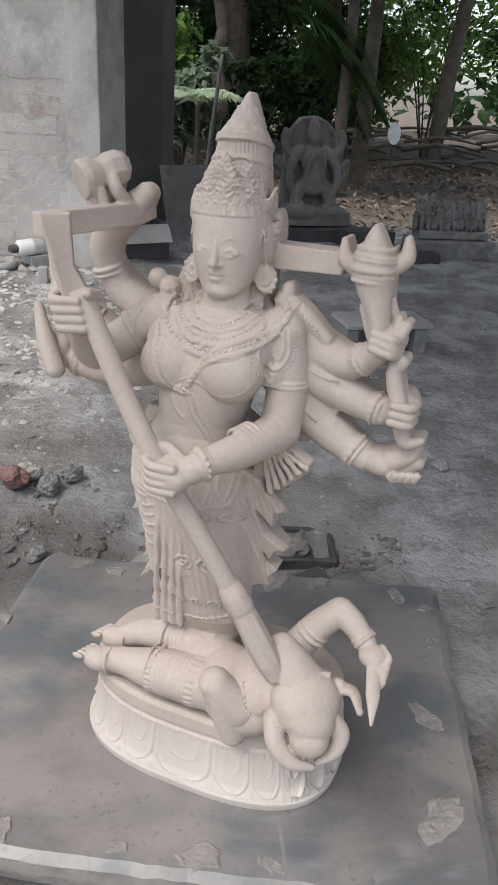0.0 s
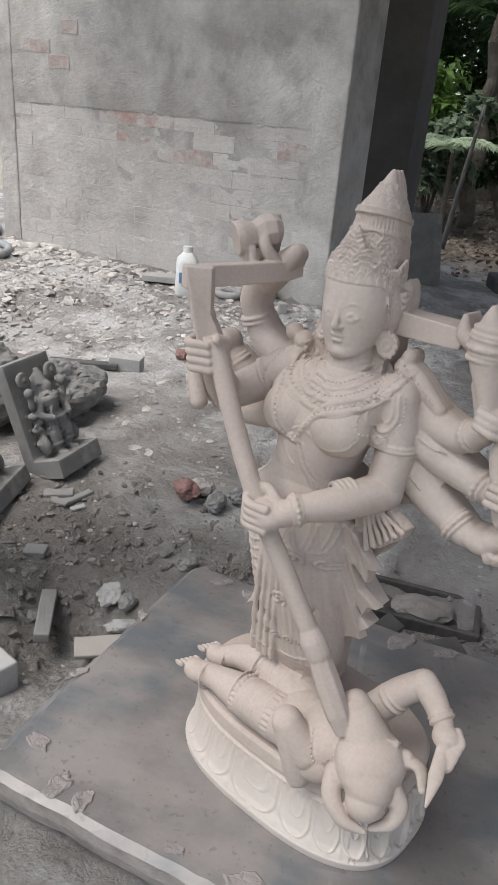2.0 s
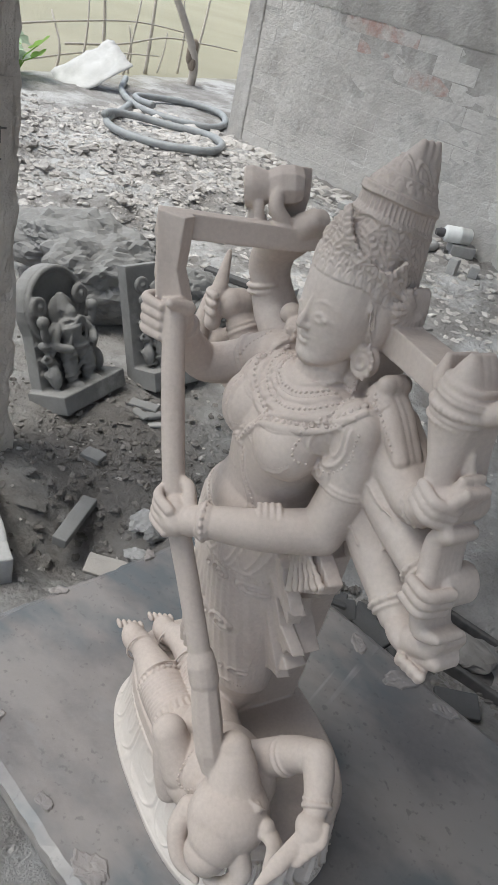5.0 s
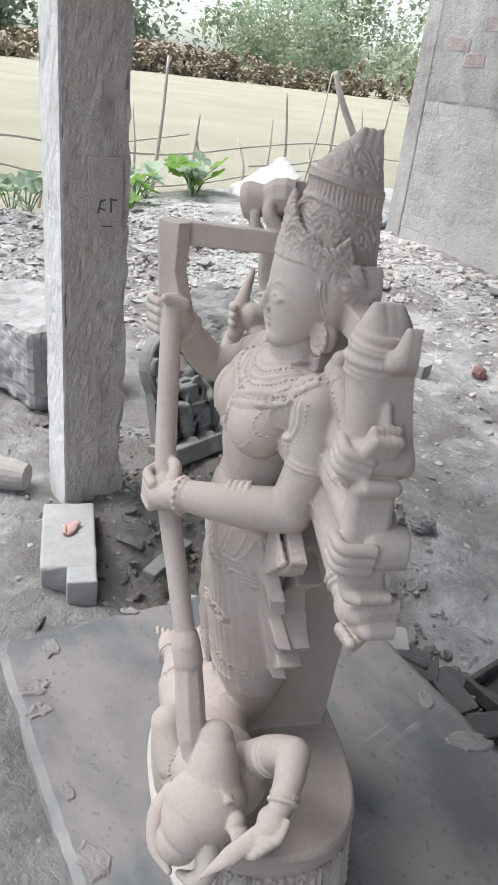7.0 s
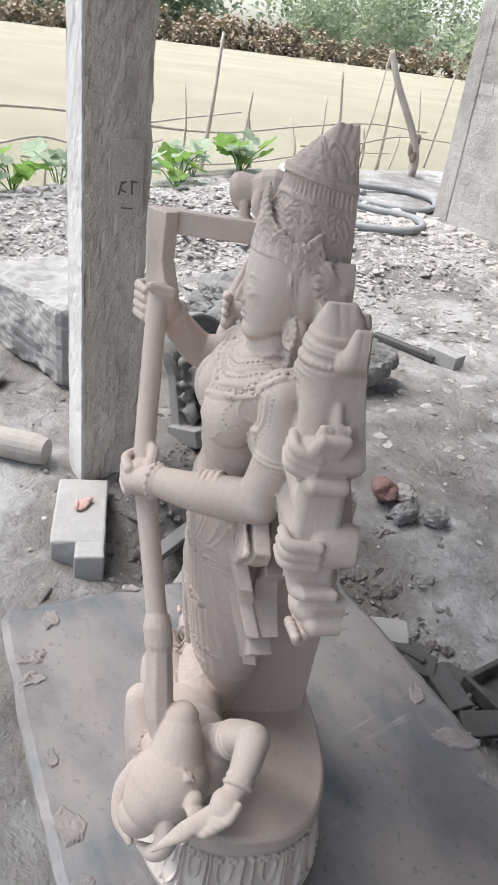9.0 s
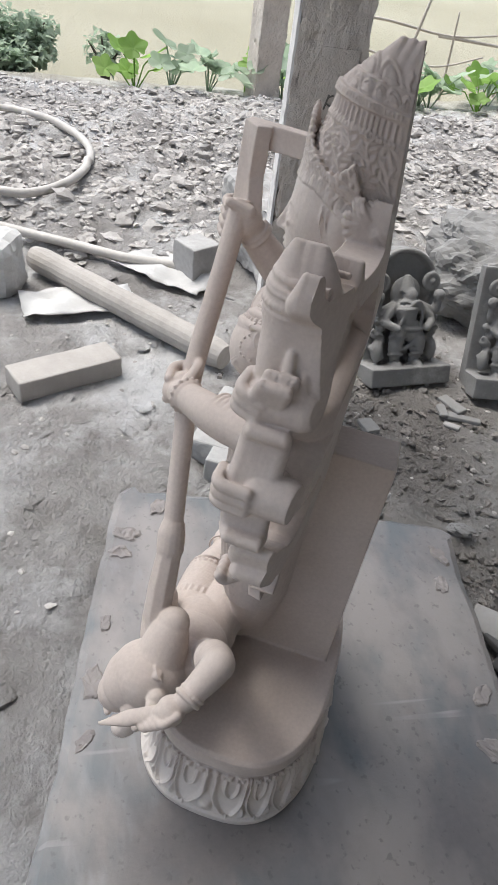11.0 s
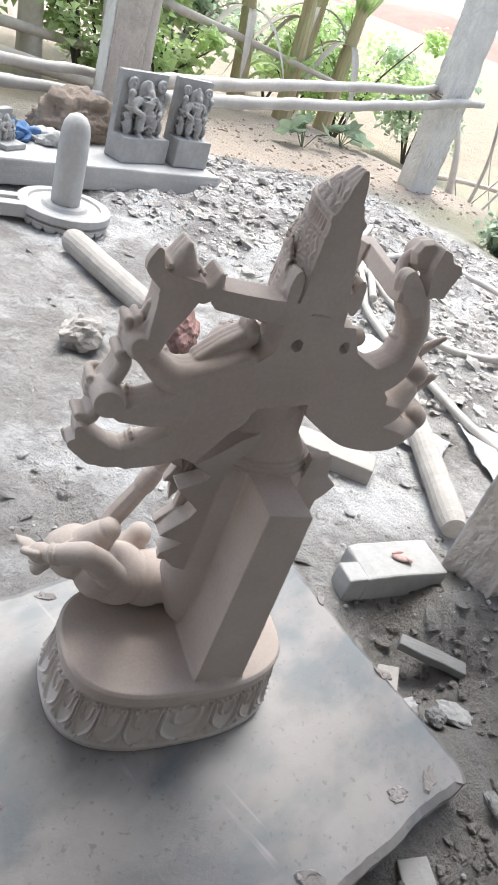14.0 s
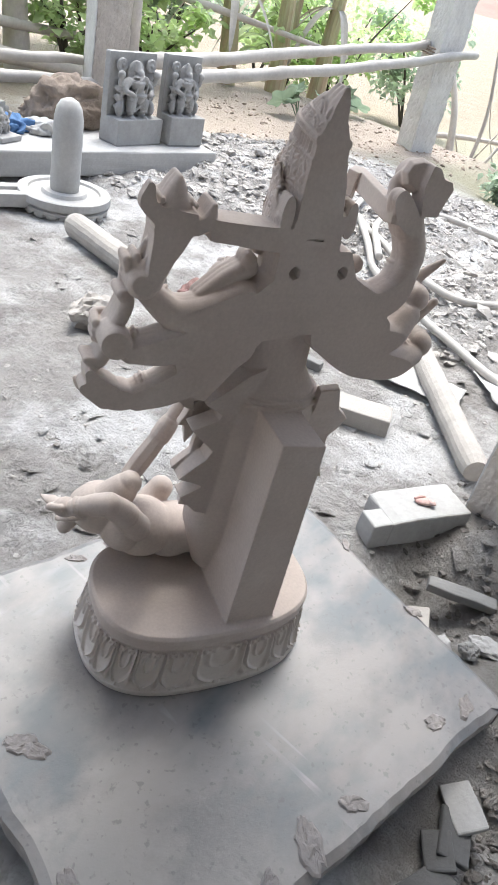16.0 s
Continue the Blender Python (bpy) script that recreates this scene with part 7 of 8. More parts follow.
# rubble, clods and flakes that nobody could count
def scatter(name, count, place, size, seed, material, label, cat, flat=0.7, sub=1):
    rnd = random.Random(seed)
    V, Fc = [], []
    shapes = []
    for k in range(14):
        bm = rock(1.0, seed + k * 3.7, (1, rnd.uniform(0.6, 1), flat * rnd.uniform(0.6, 1.1)), sub, 0.8 if sub > 1 else 0.6)
        bm.verts.ensure_lookup_table()
        shapes.append(([v.co.copy() for v in bm.verts], [tuple(v.index for v in f.verts) for f in bm.faces]))
        bm.free()
    made = 0
    while made < count:
        x, y, s = place(rnd)
        if x is None:
            continue
        r = size * rnd.uniform(0.35, 1.0) ** 1.6 * s
        v, f = shapes[rnd.randrange(14)]
        m = Matrix.Translation((x, y, ground_z(x, y) - r * (0.30 if sub == 1 else 0.48))) @ Euler((rnd.uniform(-0.3, 0.3), rnd.uniform(-0.3, 0.3), rnd.uniform(0, 6.28))).to_matrix().to_4x4() @ Matrix.Scale(r, 4)
        k = len(V)
        V += [m @ q for q in v]
        Fc += [tuple(i + k for i in q) for q in f]
        made += 1
    ob = obj_from(name, V, Fc, material, smooth=False)
    return tagged(ob, label, cat, kind="stuff")


def on_mound(r):
    x, y = r.uniform(-3.6, -1.35), r.uniform(-2.0, 3.2)
    return (x, y, 1.0) if r.random() < mound(x, y) ** 0.8 else (None, 0, 0)


scatter("soil_crumbs", 8500, on_mound, 0.018, 3, M_CLOD, "fine crumbs of dry grey soil", "soil", 0.6)
scatter("soil_clods", 3600, on_mound, 0.038, 4, M_CLOD, "heap of dry grey soil clods", "clods", 0.52, 2)


def on_bank(r):
    x, y = r.uniform(-4.9, -2.3), r.uniform(-2.6, -0.7)
    return (x, y, 1.0) if y + 0.42 * (x + 2.6) < -1.55 + 0.2 * r.random() else (None, 0, 0)


scatter("bank_crumbs", 700, on_bank, 0.020, 6, M_EARTH, "brown earth crumbs on the bank under the rails", "soil", 0.55)


def by_wall(r):
    x = r.uniform(-3.0, 0.2)
    y = r.uniform(1.7, 3.9)
    if y > 3.85 - 0.25 * (x + 2.38):
        return None, 0, 0
    keep = smooth(1.6, 3.6, y) * 0.8 + 0.05
    return (x, y, 0.6 + 0.8 * smooth(3.0, 3.8, y)) if r.random() < keep else (None, 0, 0)


scatter("wall_rubble", 3000, by_wall, 0.044, 5, M_CLOD, "pale rubble and plaster flakes along the pier", "rubble", 0.4)


def round_slab(r):
    x, y = r.uniform(-1.3, 1.2), r.uniform(-0.1, 2.6)
    if -0.44 < x < 0.47 and 0.42 < y < 1.22:
        return None, 0, 0
    return x, y, 1.0


def by_pit(r):
    x, y = r.gauss(-0.66, 0.20), r.gauss(1.22, 0.16)
    if r.random() < 0.35:
        x, y = r.uniform(-0.3, 0.45), r.gauss(1.27, 0.05)
    if -0.44 < x < 0.47 and 0.42 < y < 1.20:
        return None, 0, 0
    return x, y, 1.0


scatter("floor_grit", 1500, round_slab, 0.009, 7, M_CLOD, "loose grit and crumbs on the dusty floor", "grit", 0.6)
scatter("pit_soil", 1000, by_pit, 0.011, 8, M_SOIL, "dark crumbly soil dug up beside the slab", "soil", 0.7, 2)


def yard(r):
    return r.uniform(-2.6, 3.0), r.uniform(-1.2, 6.0), 1.0


scatter("yard_flakes", 1000, yard, 0.014, 9, M_CLOD, "scattered stone flakes on the dust", "flakes", 0.3)


def over_yard(r):
    x, y = r.uniform(-1.7, 2.3), r.uniform(-0.9, 4.4)
    if (-0.44 < x < 0.47 and 0.42 < y < 1.22) or noise.noise(Vector((x * 2.3, y * 2.3, 7.0))) < -0.05:
        return None, 0, 0
    return x, y, 1.0


scatter("trodden_lumps", 3400, over_yard, 0.034, 12, M_GROUND, "trodden flat lumps of pale dust on the floor", "dust", 0.30)


# ---- posts and fences ----
p = obj_from("fence_post", *rough_post(0.15, 0.14, 3.2, 0.002, 3.0), M_CONC)
p.matrix_basis = pose(-3.50, 1.40, -0.1, 0, 0, 8)
tagged(p, "square weathered concrete post at the yard edge", "post")
p = empty("fence_post", pose(-2.065, -1.865, -0.1, 0, 0, -25))
obj_from("shaft", *moved(rough_post(0.17, 0.17, 3.3, 0.002, 7.0), Matrix.Translation((-0.085, -0.085, 0))), M_CONC, p)
obj_from("limewash", *moved(rough_post(0.006, 0.164, 3.29, 0.001, 8.0), Matrix.Translation((0.0845, -0.082, 0))), M_CONCW, p, "pale limewashed side")
tagged(p, "tall square concrete post behind the bench", "post")
p = obj_from("fence_post", *moved(rough_post(0.20, 0.19, 3.2, 0.002, 9.0), Matrix.Translation((-0.10, -0.095, 0))), M_CONCW)
p.matrix_basis = pose(-4.60, -1.27, -0.16, 3.2, 1.6, 62)
tagged(p, "pale leaning concrete post with bamboo tied to it", "post")


def bamboo(a, b, r, sag, seed, label):
    a, b = Vector(a), Vector(b)
    L = (b - a).length
    n = max(8, int(L / 0.05))
    line, rr = [], []
    for k in range(n + 1):
        u = k / n
        q = a.lerp(b, u)
        q.z += -sag * math.sin(math.pi * u) + 0.018 * noise.noise(Vector((u * 5, seed, 0)))
        q += Vector((noise.noise(Vector((u * 4, seed, 5))), noise.noise(Vector((u * 4, seed, 9))), 0)) * 0.03
        line.append(q)
        rr.append(r * (1.16 if k % 7 == 0 else 1.0) * (1.1 - 0.3 * u))
    ob = obj_from("bamboo_rail", *sweep(line, rr, 10), M_BAMBOO, smooth=True)
    return tagged(ob, label, "bamboo", "fence rails")


bamboo((-0.4, -1.98, 0.27), (-2.08, -1.84, 0.25), 0.030, 0.0, 1, "bleached bamboo pole tied along the fence")
bamboo((-0.4, -2.02, 0.36), (-2.08, -1.98, 0.31), 0.028, 0.0, 2, "bleached bamboo pole tied along the fence")
bamboo((-2.05, -1.80, 0.28), (-4.66, -1.07, 0.67), 0.034, 0.03, 3, "bleached bamboo pole tied along the fence")
bamboo((-2.05, -1.88, 0.33), (-4.50, -1.36, 0.665), 0.034, 0.01, 4, "bleached bamboo pole tied along the fence")
tie = obj_from("fibre_tie", *merge(*[ring((-4.585, -1.31, 0.62 + 0.02 * k), (0.05, 0.1, 1), 0.142, 0.006, 20, 6) for k in range(3)]), M_DRY)
tagged(tie, "dry fibre lashing round the post", "rope")


def stick(name, pts, r, label, group="fence sticks", material=None):
    line = smooth_line(pts, 6)
    n = len(line)
    ob = obj_from(name, *sweep(line, [r * (1.1 - 0.5 * k / (n - 1)) for k in range(n)], 8), material or M_PALEWOOD, smooth=True)
    return tagged(ob, label, "stick", group)


rnd = random.Random(21)
for k in range(26):
    y = -0.6 + 0.32 * k + rnd.uniform(-0.1, 0.1)
    x = -4.35 - 0.10 * k * 0.4 + rnd.uniform(-0.15, 0.15)
    h = rnd.choice((0.45, 0.6, 0.8, 1.15)) * rnd.uniform(0.8, 1.2)
    t = rnd.uniform(-0.25, 0.25)
    z = ground_z(x, y)
    if y < 2.1:
        continue
    stick("fence_stick", [(x, y, z - 0.02), (x + 0.05, y + t * 0.4 * h, z + h * 0.5), (x + rnd.uniform(-0.1, 0.1), y + t * h, z + h)], rnd.uniform(0.009, 0.02), "crooked bleached wooden fence stick")
for k, (z, a, b) in enumerate(((0.22, 2.0, 3.4), (0.42, 2.0, 4.2), (0.10, 2.2, 6.4), (0.36, 3.0, 7.0), (0.24, 5.0, 8.0))):
    pts = [(-4.35 - 0.04 * ((a + (b - a) * u) / 0.32), a + (b - a) * u, -0.12 + z + 0.05 * math.sin(u * 7 + k)) for u in (0, 0.25, 0.5, 0.75, 1)]
    stick("fence_rail", pts, 0.010, "thin crooked pole laid along the field fence", material=M_PALEWOOD)
stick("fence_stick", [(-3.62, 5.02, -0.05), (-3.55, 4.95, 0.3), (-3.66, 4.72, 0.75), (-3.72, 4.66, 0.95)], 0.034, "thick crooked bleached stick beside the pier")
rag = obj_from("brown_rag", *merge(*[ellipsoid((0.012 * math.cos(k * 1.9), 0.012 * math.sin(k * 2.3), 0.04 * (k % 4) - 0.05), (0.03, 0.025, 0.05), None, 10, 8) for k in range(7)]), M_DRY)
rag.matrix_basis = pose(-3.56, 4.94, 0.30)
tagged(rag, "dark brown rag tied to a fence stick", "rag")
wc = sheet(-3.46, 3.83, 0.46, 0.30, 60, 5, "white cloth thrown over the fence")
wc.matrix_basis = pose(-3.46, 3.83, 0.20, 24, -32, 60)


# ---- plants ----
def leaf_cloud(name, count, sampler, size, seed, material, droop=0.3, narrow=0.5):
    """Many small folded leaves with uneven turns."""
    r = np.random.RandomState(seed)
    V, Fc = [], []
    for k in range(count):
        p = Vector(sampler(r))
        s = size * r.uniform(0.5, 1.2)
        R = Euler((r.uniform(-0.9, 0.9) - droop, r.uniform(-0.6, 0.6), r.uniform(0, 6.28))).to_matrix()
        w = s * narrow
        q = [(0, 0, 0), (w * 0.5, s * 0.4, 0.10 * s), (0, s, -0.12 * s), (-w * 0.5, s * 0.4, 0.10 * s), (0, s * 0.42, 0)]
        b = len(V)
        V += [p + R @ Vector(c) for c in q]
        Fc += [(b, b + 1, b + 4), (b + 1, b + 2, b + 4), (b, b + 4, b + 3), (b + 4, b + 2, b + 3)]
    return V, Fc


def clumps(centres, spread):
    def f(r):
        c = centres[r.randint(len(centres))]
        d = r.normal(0, 1, 3)
        d = d / (np.linalg.norm(d) + 1e-6) * (r.uniform(0, 1) ** 0.5)
        return [c[i] + d[i] * c[3] * spread[i] for i in range(3)]
    return f


def shrub(x, y, h, w, seed, material, label, leaves=1500, size=0.07, narrow=0.6, cat="shrub"):
    rnd = random.Random(seed)
    z = ground_z(x, y)
    ob = empty("shrub", pose(x, y, z), label, cat)
    stems, cs = [], []
    for k in range(6):
        a = rnd.uniform(0, 6.28)
        tip = (math.cos(a) * w * rnd.uniform(0.3, 0.9), math.sin(a) * w * rnd.uniform(0.3, 0.9), h * rnd.uniform(0.55, 1.0))
        mid = (tip[0] * 0.4, tip[1] * 0.4, tip[2] * 0.55)
        stems.append(sweep(smooth_line([(0, 0, -0.03), mid, tip], 5), [0.016 * (1.1 - 0.085 * i) for i in range(11)], 6))
        for f in (0.5, 0.75, 1.0):
            cs.append((tip[0] * f + rnd.uniform(-1, 1) * w * 0.25, tip[1] * f + rnd.uniform(-1, 1) * w * 0.25, tip[2] * f + rnd.uniform(-0.05, 0.1) * h, w * rnd.uniform(0.2, 0.42)))
    for st in stems:
        obj_from("stem", *st, M_WOOD, ob)
    obj_from("foliage", *leaf_cloud("leaves", leaves, clumps(cs, (1, 1, 0.7)), size, seed, material, 0.3, narrow), material, ob)
    return ob


def tree(x, y, h, r0, crown_r, seed, material, label, leaves=6000, size=0.14, lean=(0, 0), low=0.45, name="tree"):
    rnd = random.Random(seed)
    z = ground_z(x, y)
    ob = empty(name, pose(x, y, z), label, "tree")
    top = Vector((lean[0], lean[1], h * 0.8))
    line = smooth_line([(0, 0, -0.1), (lean[0] * 0.3, lean[1] * 0.3, h * 0.3), (lean[0] * 0.7, lean[1] * 0.7, h * 0.55), top], 6)
    obj_from("trunk", *sweep(line, [r0 * (1.15 - 0.7 * i / (len(line) - 1)) for i in range(len(line))], 12), M_WOOD, ob)
    limbs, cs = [], []
    for k in range(9):
        a = rnd.uniform(0, 6.28)
        s = line[rnd.randrange(len(line) // 2, len(line))]
        tip = s + Vector((math.cos(a) * crown_r * rnd.uniform(0.5, 1), math.sin(a) * crown_r * rnd.uniform(0.5, 1), h * rnd.uniform(0.02, 0.25)))
        limbs.append(sweep(smooth_line([s, s.lerp(tip, 0.5) + Vector((0, 0, 0.1)), tip], 4), [r0 * 0.4 * (1.05 - 0.11 * i) for i in range(9)], 6))
        for f in (0.45, 0.75, 1.0):
            q = s.lerp(tip, f)
            cs.append((q.x + rnd.uniform(-1, 1) * 0.3, q.y + rnd.uniform(-1, 1) * 0.3, max(q.z, h * low), crown_r * rnd.uniform(0.18, 0.42)))
    for lm in limbs:
        obj_from("limb", *lm, M_WOOD, ob)
    obj_from("crown", *leaf_cloud("crown", leaves, clumps(cs, (1, 1, 0.8)), size, seed, material, 0.5, 0.45), material, ob)
    return ob


def frond(base, direction, length, seed, width=0.5, droop=0.9, pairs=36):
    """A feathered palm frond of narrow leaflets."""
    rnd = random.Random(seed)
    d = Vector(direction).normalized()
    side = d.cross(Vector((0, 0, 1))).normalized()
    V, Fc = [], []
    line = []
    for k in range(13):
        u = k / 12
        line.append(Vector(base) + d * length * u + Vector((0, 0, -droop * length * u * u * 0.6)))
    V, Fc = sweep(line, [0.018 * (1.1 - 0.9 * k / 12) for k in range(13)], 5)
    for k in range(pairs):
        u = 0.12 + 0.86 * k / pairs
        i = min(11, int(u * 12))
        p = line[i].lerp(line[i + 1], u * 12 - i)
        L = width * math.sin(math.pi * min(1, 0.15 + u * 0.85)) * rnd.uniform(0.8, 1.1) + 0.08
        for s in (-1, 1):
            tip = p + side * s * L * 0.8 + d * L * 0.45 + Vector((0, 0, -L * rnd.uniform(0.25, 0.6)))
            b = len(V)
            m = p.lerp(tip, 0.5) + Vector((0, 0, 0.03))
            wv = d * 0.010
            V += [p - wv, p + wv, m + wv * 1.2, m - wv * 1.2, tip]
            Fc += [(b, b + 1, b + 2, b + 3), (b + 3, b + 2, b + 4)]
    return V, Fc


# palm and trees on the shaded side
palm = empty("palm_tree", pose(0.42, 8.6, ground_z(0.42, 8.6)), "palm with a ringed trunk and hanging fronds", "tree")
obj_from("trunk", *sweep([(0.03 * math.sin(k), 0, 0.11 * k - 0.05) for k in range(22)], [0.085 - 0.001 * k + (0.010 if k % 2 else 0) for k in range(22)], 14), M_WOOD, palm)
for k in range(7):
    a = k * 0.5 + 0.05
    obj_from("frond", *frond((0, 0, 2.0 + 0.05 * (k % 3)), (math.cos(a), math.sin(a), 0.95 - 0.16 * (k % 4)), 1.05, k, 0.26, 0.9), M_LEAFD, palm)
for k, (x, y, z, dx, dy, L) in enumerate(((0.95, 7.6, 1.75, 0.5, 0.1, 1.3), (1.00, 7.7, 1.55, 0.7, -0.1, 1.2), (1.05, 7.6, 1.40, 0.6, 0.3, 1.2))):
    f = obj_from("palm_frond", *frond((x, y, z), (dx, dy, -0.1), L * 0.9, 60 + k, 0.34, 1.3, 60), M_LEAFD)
    tagged(f, "hanging palm frond with shade in its dark green", "frond", "hanging fronds")
fern = empty("fern", pose(0.16, 7.55, ground_z(0.16, 7.55)), "pale dusty green fern beside the palm trunk", "plant")
for k in range(9):
    a = k * 0.71
    obj_from("frond", *frond((0, 0, 0.75 + 0.05 * (k % 3)), (math.cos(a), math.sin(a), 0.7 - 0.15 * (k % 3)), 0.50, 200 + k, 0.16, 0.8, 18), M_LEAFS, fern)
obj_from("stem", *sweep([(0, 0, -0.05), (0.01, 0, 0.4), (0, 0, 0.86)], [0.030, 0.026, 0.020], 8), M_WOOD, fern)
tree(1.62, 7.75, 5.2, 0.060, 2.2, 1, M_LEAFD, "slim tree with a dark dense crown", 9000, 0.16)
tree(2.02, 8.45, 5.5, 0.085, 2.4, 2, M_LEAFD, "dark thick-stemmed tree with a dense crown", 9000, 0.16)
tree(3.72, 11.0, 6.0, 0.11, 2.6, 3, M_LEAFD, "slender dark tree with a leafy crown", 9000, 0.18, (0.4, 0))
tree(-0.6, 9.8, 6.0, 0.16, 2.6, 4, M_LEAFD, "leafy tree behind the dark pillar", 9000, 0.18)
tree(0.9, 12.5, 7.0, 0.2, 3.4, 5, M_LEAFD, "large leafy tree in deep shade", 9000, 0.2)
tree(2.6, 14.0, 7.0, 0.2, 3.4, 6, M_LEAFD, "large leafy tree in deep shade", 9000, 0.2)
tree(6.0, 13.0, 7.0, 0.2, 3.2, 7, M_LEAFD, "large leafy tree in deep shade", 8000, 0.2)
# M_LEAFD bushes carry shade in their colour, the far M_VINE ones sunlight
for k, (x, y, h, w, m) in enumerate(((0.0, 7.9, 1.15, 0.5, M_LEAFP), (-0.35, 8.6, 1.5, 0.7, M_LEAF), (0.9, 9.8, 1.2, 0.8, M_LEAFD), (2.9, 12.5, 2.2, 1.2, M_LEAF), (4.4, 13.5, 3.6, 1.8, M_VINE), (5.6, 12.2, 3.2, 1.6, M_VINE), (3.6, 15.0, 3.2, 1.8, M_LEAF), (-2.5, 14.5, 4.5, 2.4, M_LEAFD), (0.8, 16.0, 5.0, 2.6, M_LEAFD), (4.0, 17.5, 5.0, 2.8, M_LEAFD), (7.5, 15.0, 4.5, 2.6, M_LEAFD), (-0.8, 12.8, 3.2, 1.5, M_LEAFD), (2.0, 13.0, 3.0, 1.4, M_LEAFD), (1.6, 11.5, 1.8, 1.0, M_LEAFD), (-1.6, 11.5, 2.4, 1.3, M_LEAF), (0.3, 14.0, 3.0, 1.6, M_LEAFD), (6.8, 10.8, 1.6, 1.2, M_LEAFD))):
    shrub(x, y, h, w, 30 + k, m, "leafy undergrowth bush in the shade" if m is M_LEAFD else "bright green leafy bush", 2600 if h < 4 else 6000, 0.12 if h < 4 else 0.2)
pole = stick("leaning_pole", [(0.20, 6.6, -0.1), (0.26, 6.62, 0.5), (0.33, 6.65, 1.1)], 0.022, "dark thin pole stuck in the ground", "poles", M_DARKSTONE)
disc = obj_from("white_disc", *moved(loft([(0, 0, 0, 0.09, 0.13), (0.008, 0, 0, 0.09, 0.13)], 28), Euler((radians(80), 0, 0.2)).to_matrix().to_4x4()), M_PLASTIC)
disc.matrix_basis = pose(2.67, 9.45, 0.46)
tagged(disc, "white oval disc hanging among the branches", "disc")
stick("disc_stake", [(2.69, 9.48, -0.15), (2.68, 9.48, 0.2), (2.67, 9.47, 0.5)], 0.012, "thin stake holding the white disc", "poles", M_WOOD)
rnd = random.Random(8)
for k in range(26):
    x, y = rnd.uniform(2.6, 5.6), rnd.uniform(10.3, 11.6)
    a = rnd.uniform(-0.5, 0.5)
    L = rnd.uniform(0.6, 1.5)
    z = 0.0 + 0.022 * k
    stick("cut_branch", [(x - L / 2 * math.cos(a), y - L / 2 * math.sin(a), z - 0.08), (x, y, z), (x + L / 2 * math.cos(a), y + L / 2 * math.sin(a), z - 0.06)], rnd.uniform(0.018, 0.04), "cut grey branch lying in a brushwood heap", "brushwood heap", M_WOOD)


V, Fc = leaf_cloud("litter", 5000, lambda r: (lambda x, y: (x, y, ground_z(x, y) + 0.012))(r.uniform(-0.6, 5.5), r.uniform(5.0, 12.0)), 0.09, 4, M_DRY, 0.0, 0.5)
lit = obj_from("leaf_litter", V, Fc, M_DRY)
tagged(lit, "dry brown fallen leaves under the trees", "litter", kind="stuff")


# large-leaved vines along the field edge
def big_leaf_plant(x, y, seed, material, label, n=7, size=0.16, h=0.22):
    rnd = random.Random(seed)
    ob = empty("vine_plant", pose(x, y, ground_z(x, y)), label, "plant")
    for k in range(n):
        a = rnd.uniform(0, 6.28)
        d = rnd.uniform(0.02, 0.20)
        tip = Vector((math.cos(a) * d, math.sin(a) * d, h * rnd.uniform(0.4, 1.0)))
        s = size * rnd.uniform(0.6, 1.1)
        R = Euler((rnd.uniform(-0.7, 0.7), rnd.uniform(0.0, 0.8), rnd.uniform(0, 6.28))).to_matrix()
        V = [tip + R @ Vector((0, 0, -0.1 * s))]
        m = 30
        for i in range(m):
            w = 2 * math.pi * i / m
            rr_ = s * 0.5 * (1 + 0.16 * math.cos(5 * w)) * (0.45 if i == 0 else 0.8 if i in (1, 29) else 1)
            V.append(tip + R @ Vector((math.cos(w) * rr_, math.sin(w) * rr_, 0.03 * s * math.cos(5 * w + 1))))
        Fc = [(0, 1 + i, 1 + (i + 1) % m) for i in range(m)]
        st = sweep([(0, 0, -0.02), tip * 0.5 + Vector((0, 0, 0.03)), tip + Vector((0, 0, -0.1 * s))], 0.004, 5)
        obj_from("stalk", *st, material, ob)
        obj_from("leaf", V, Fc, material, ob)
    return ob


rnd = random.Random(31)
for k in range(18):
    y = 0.95 + 0.153 * k + rnd.uniform(-0.12, 0.12)
    x = -3.62 + 0.12 * math.sin(k * 1.7) - 0.08 * smooth(2.0, 3.6, y)
    big_leaf_plant(x, y, 100 + k, (M_VINE, M_LEAFS, M_LEAFS)[k % 3], ("lime green broad-leaved vine at the field edge", "dusty pale broad-leaved vine at the field edge", "dusty pale broad-leaved vine at the field edge")[k % 3])
for k, (x, y, h, w, m, n) in enumerate(((-4.30, -0.40, 0.36, 0.34, M_LEAFS, 1500), (-4.30, -0.10, 0.42, 0.38, M_LEAFS, 1700), (-4.32, 0.22, 0.34, 0.32, M_LEAFS, 1500), (-4.15, -0.25, 0.20, 0.34, M_LEAFS, 1100), (-4.15, 0.08, 0.20, 0.34, M_LEAFS, 1100), (-4.22, 0.70, 0.26, 0.13, M_LEAFS, 260))):
    shrub(x, y, h, w, 60 + k, m, "low dusty green bush at the yard edge", n, 0.06, 0.7)

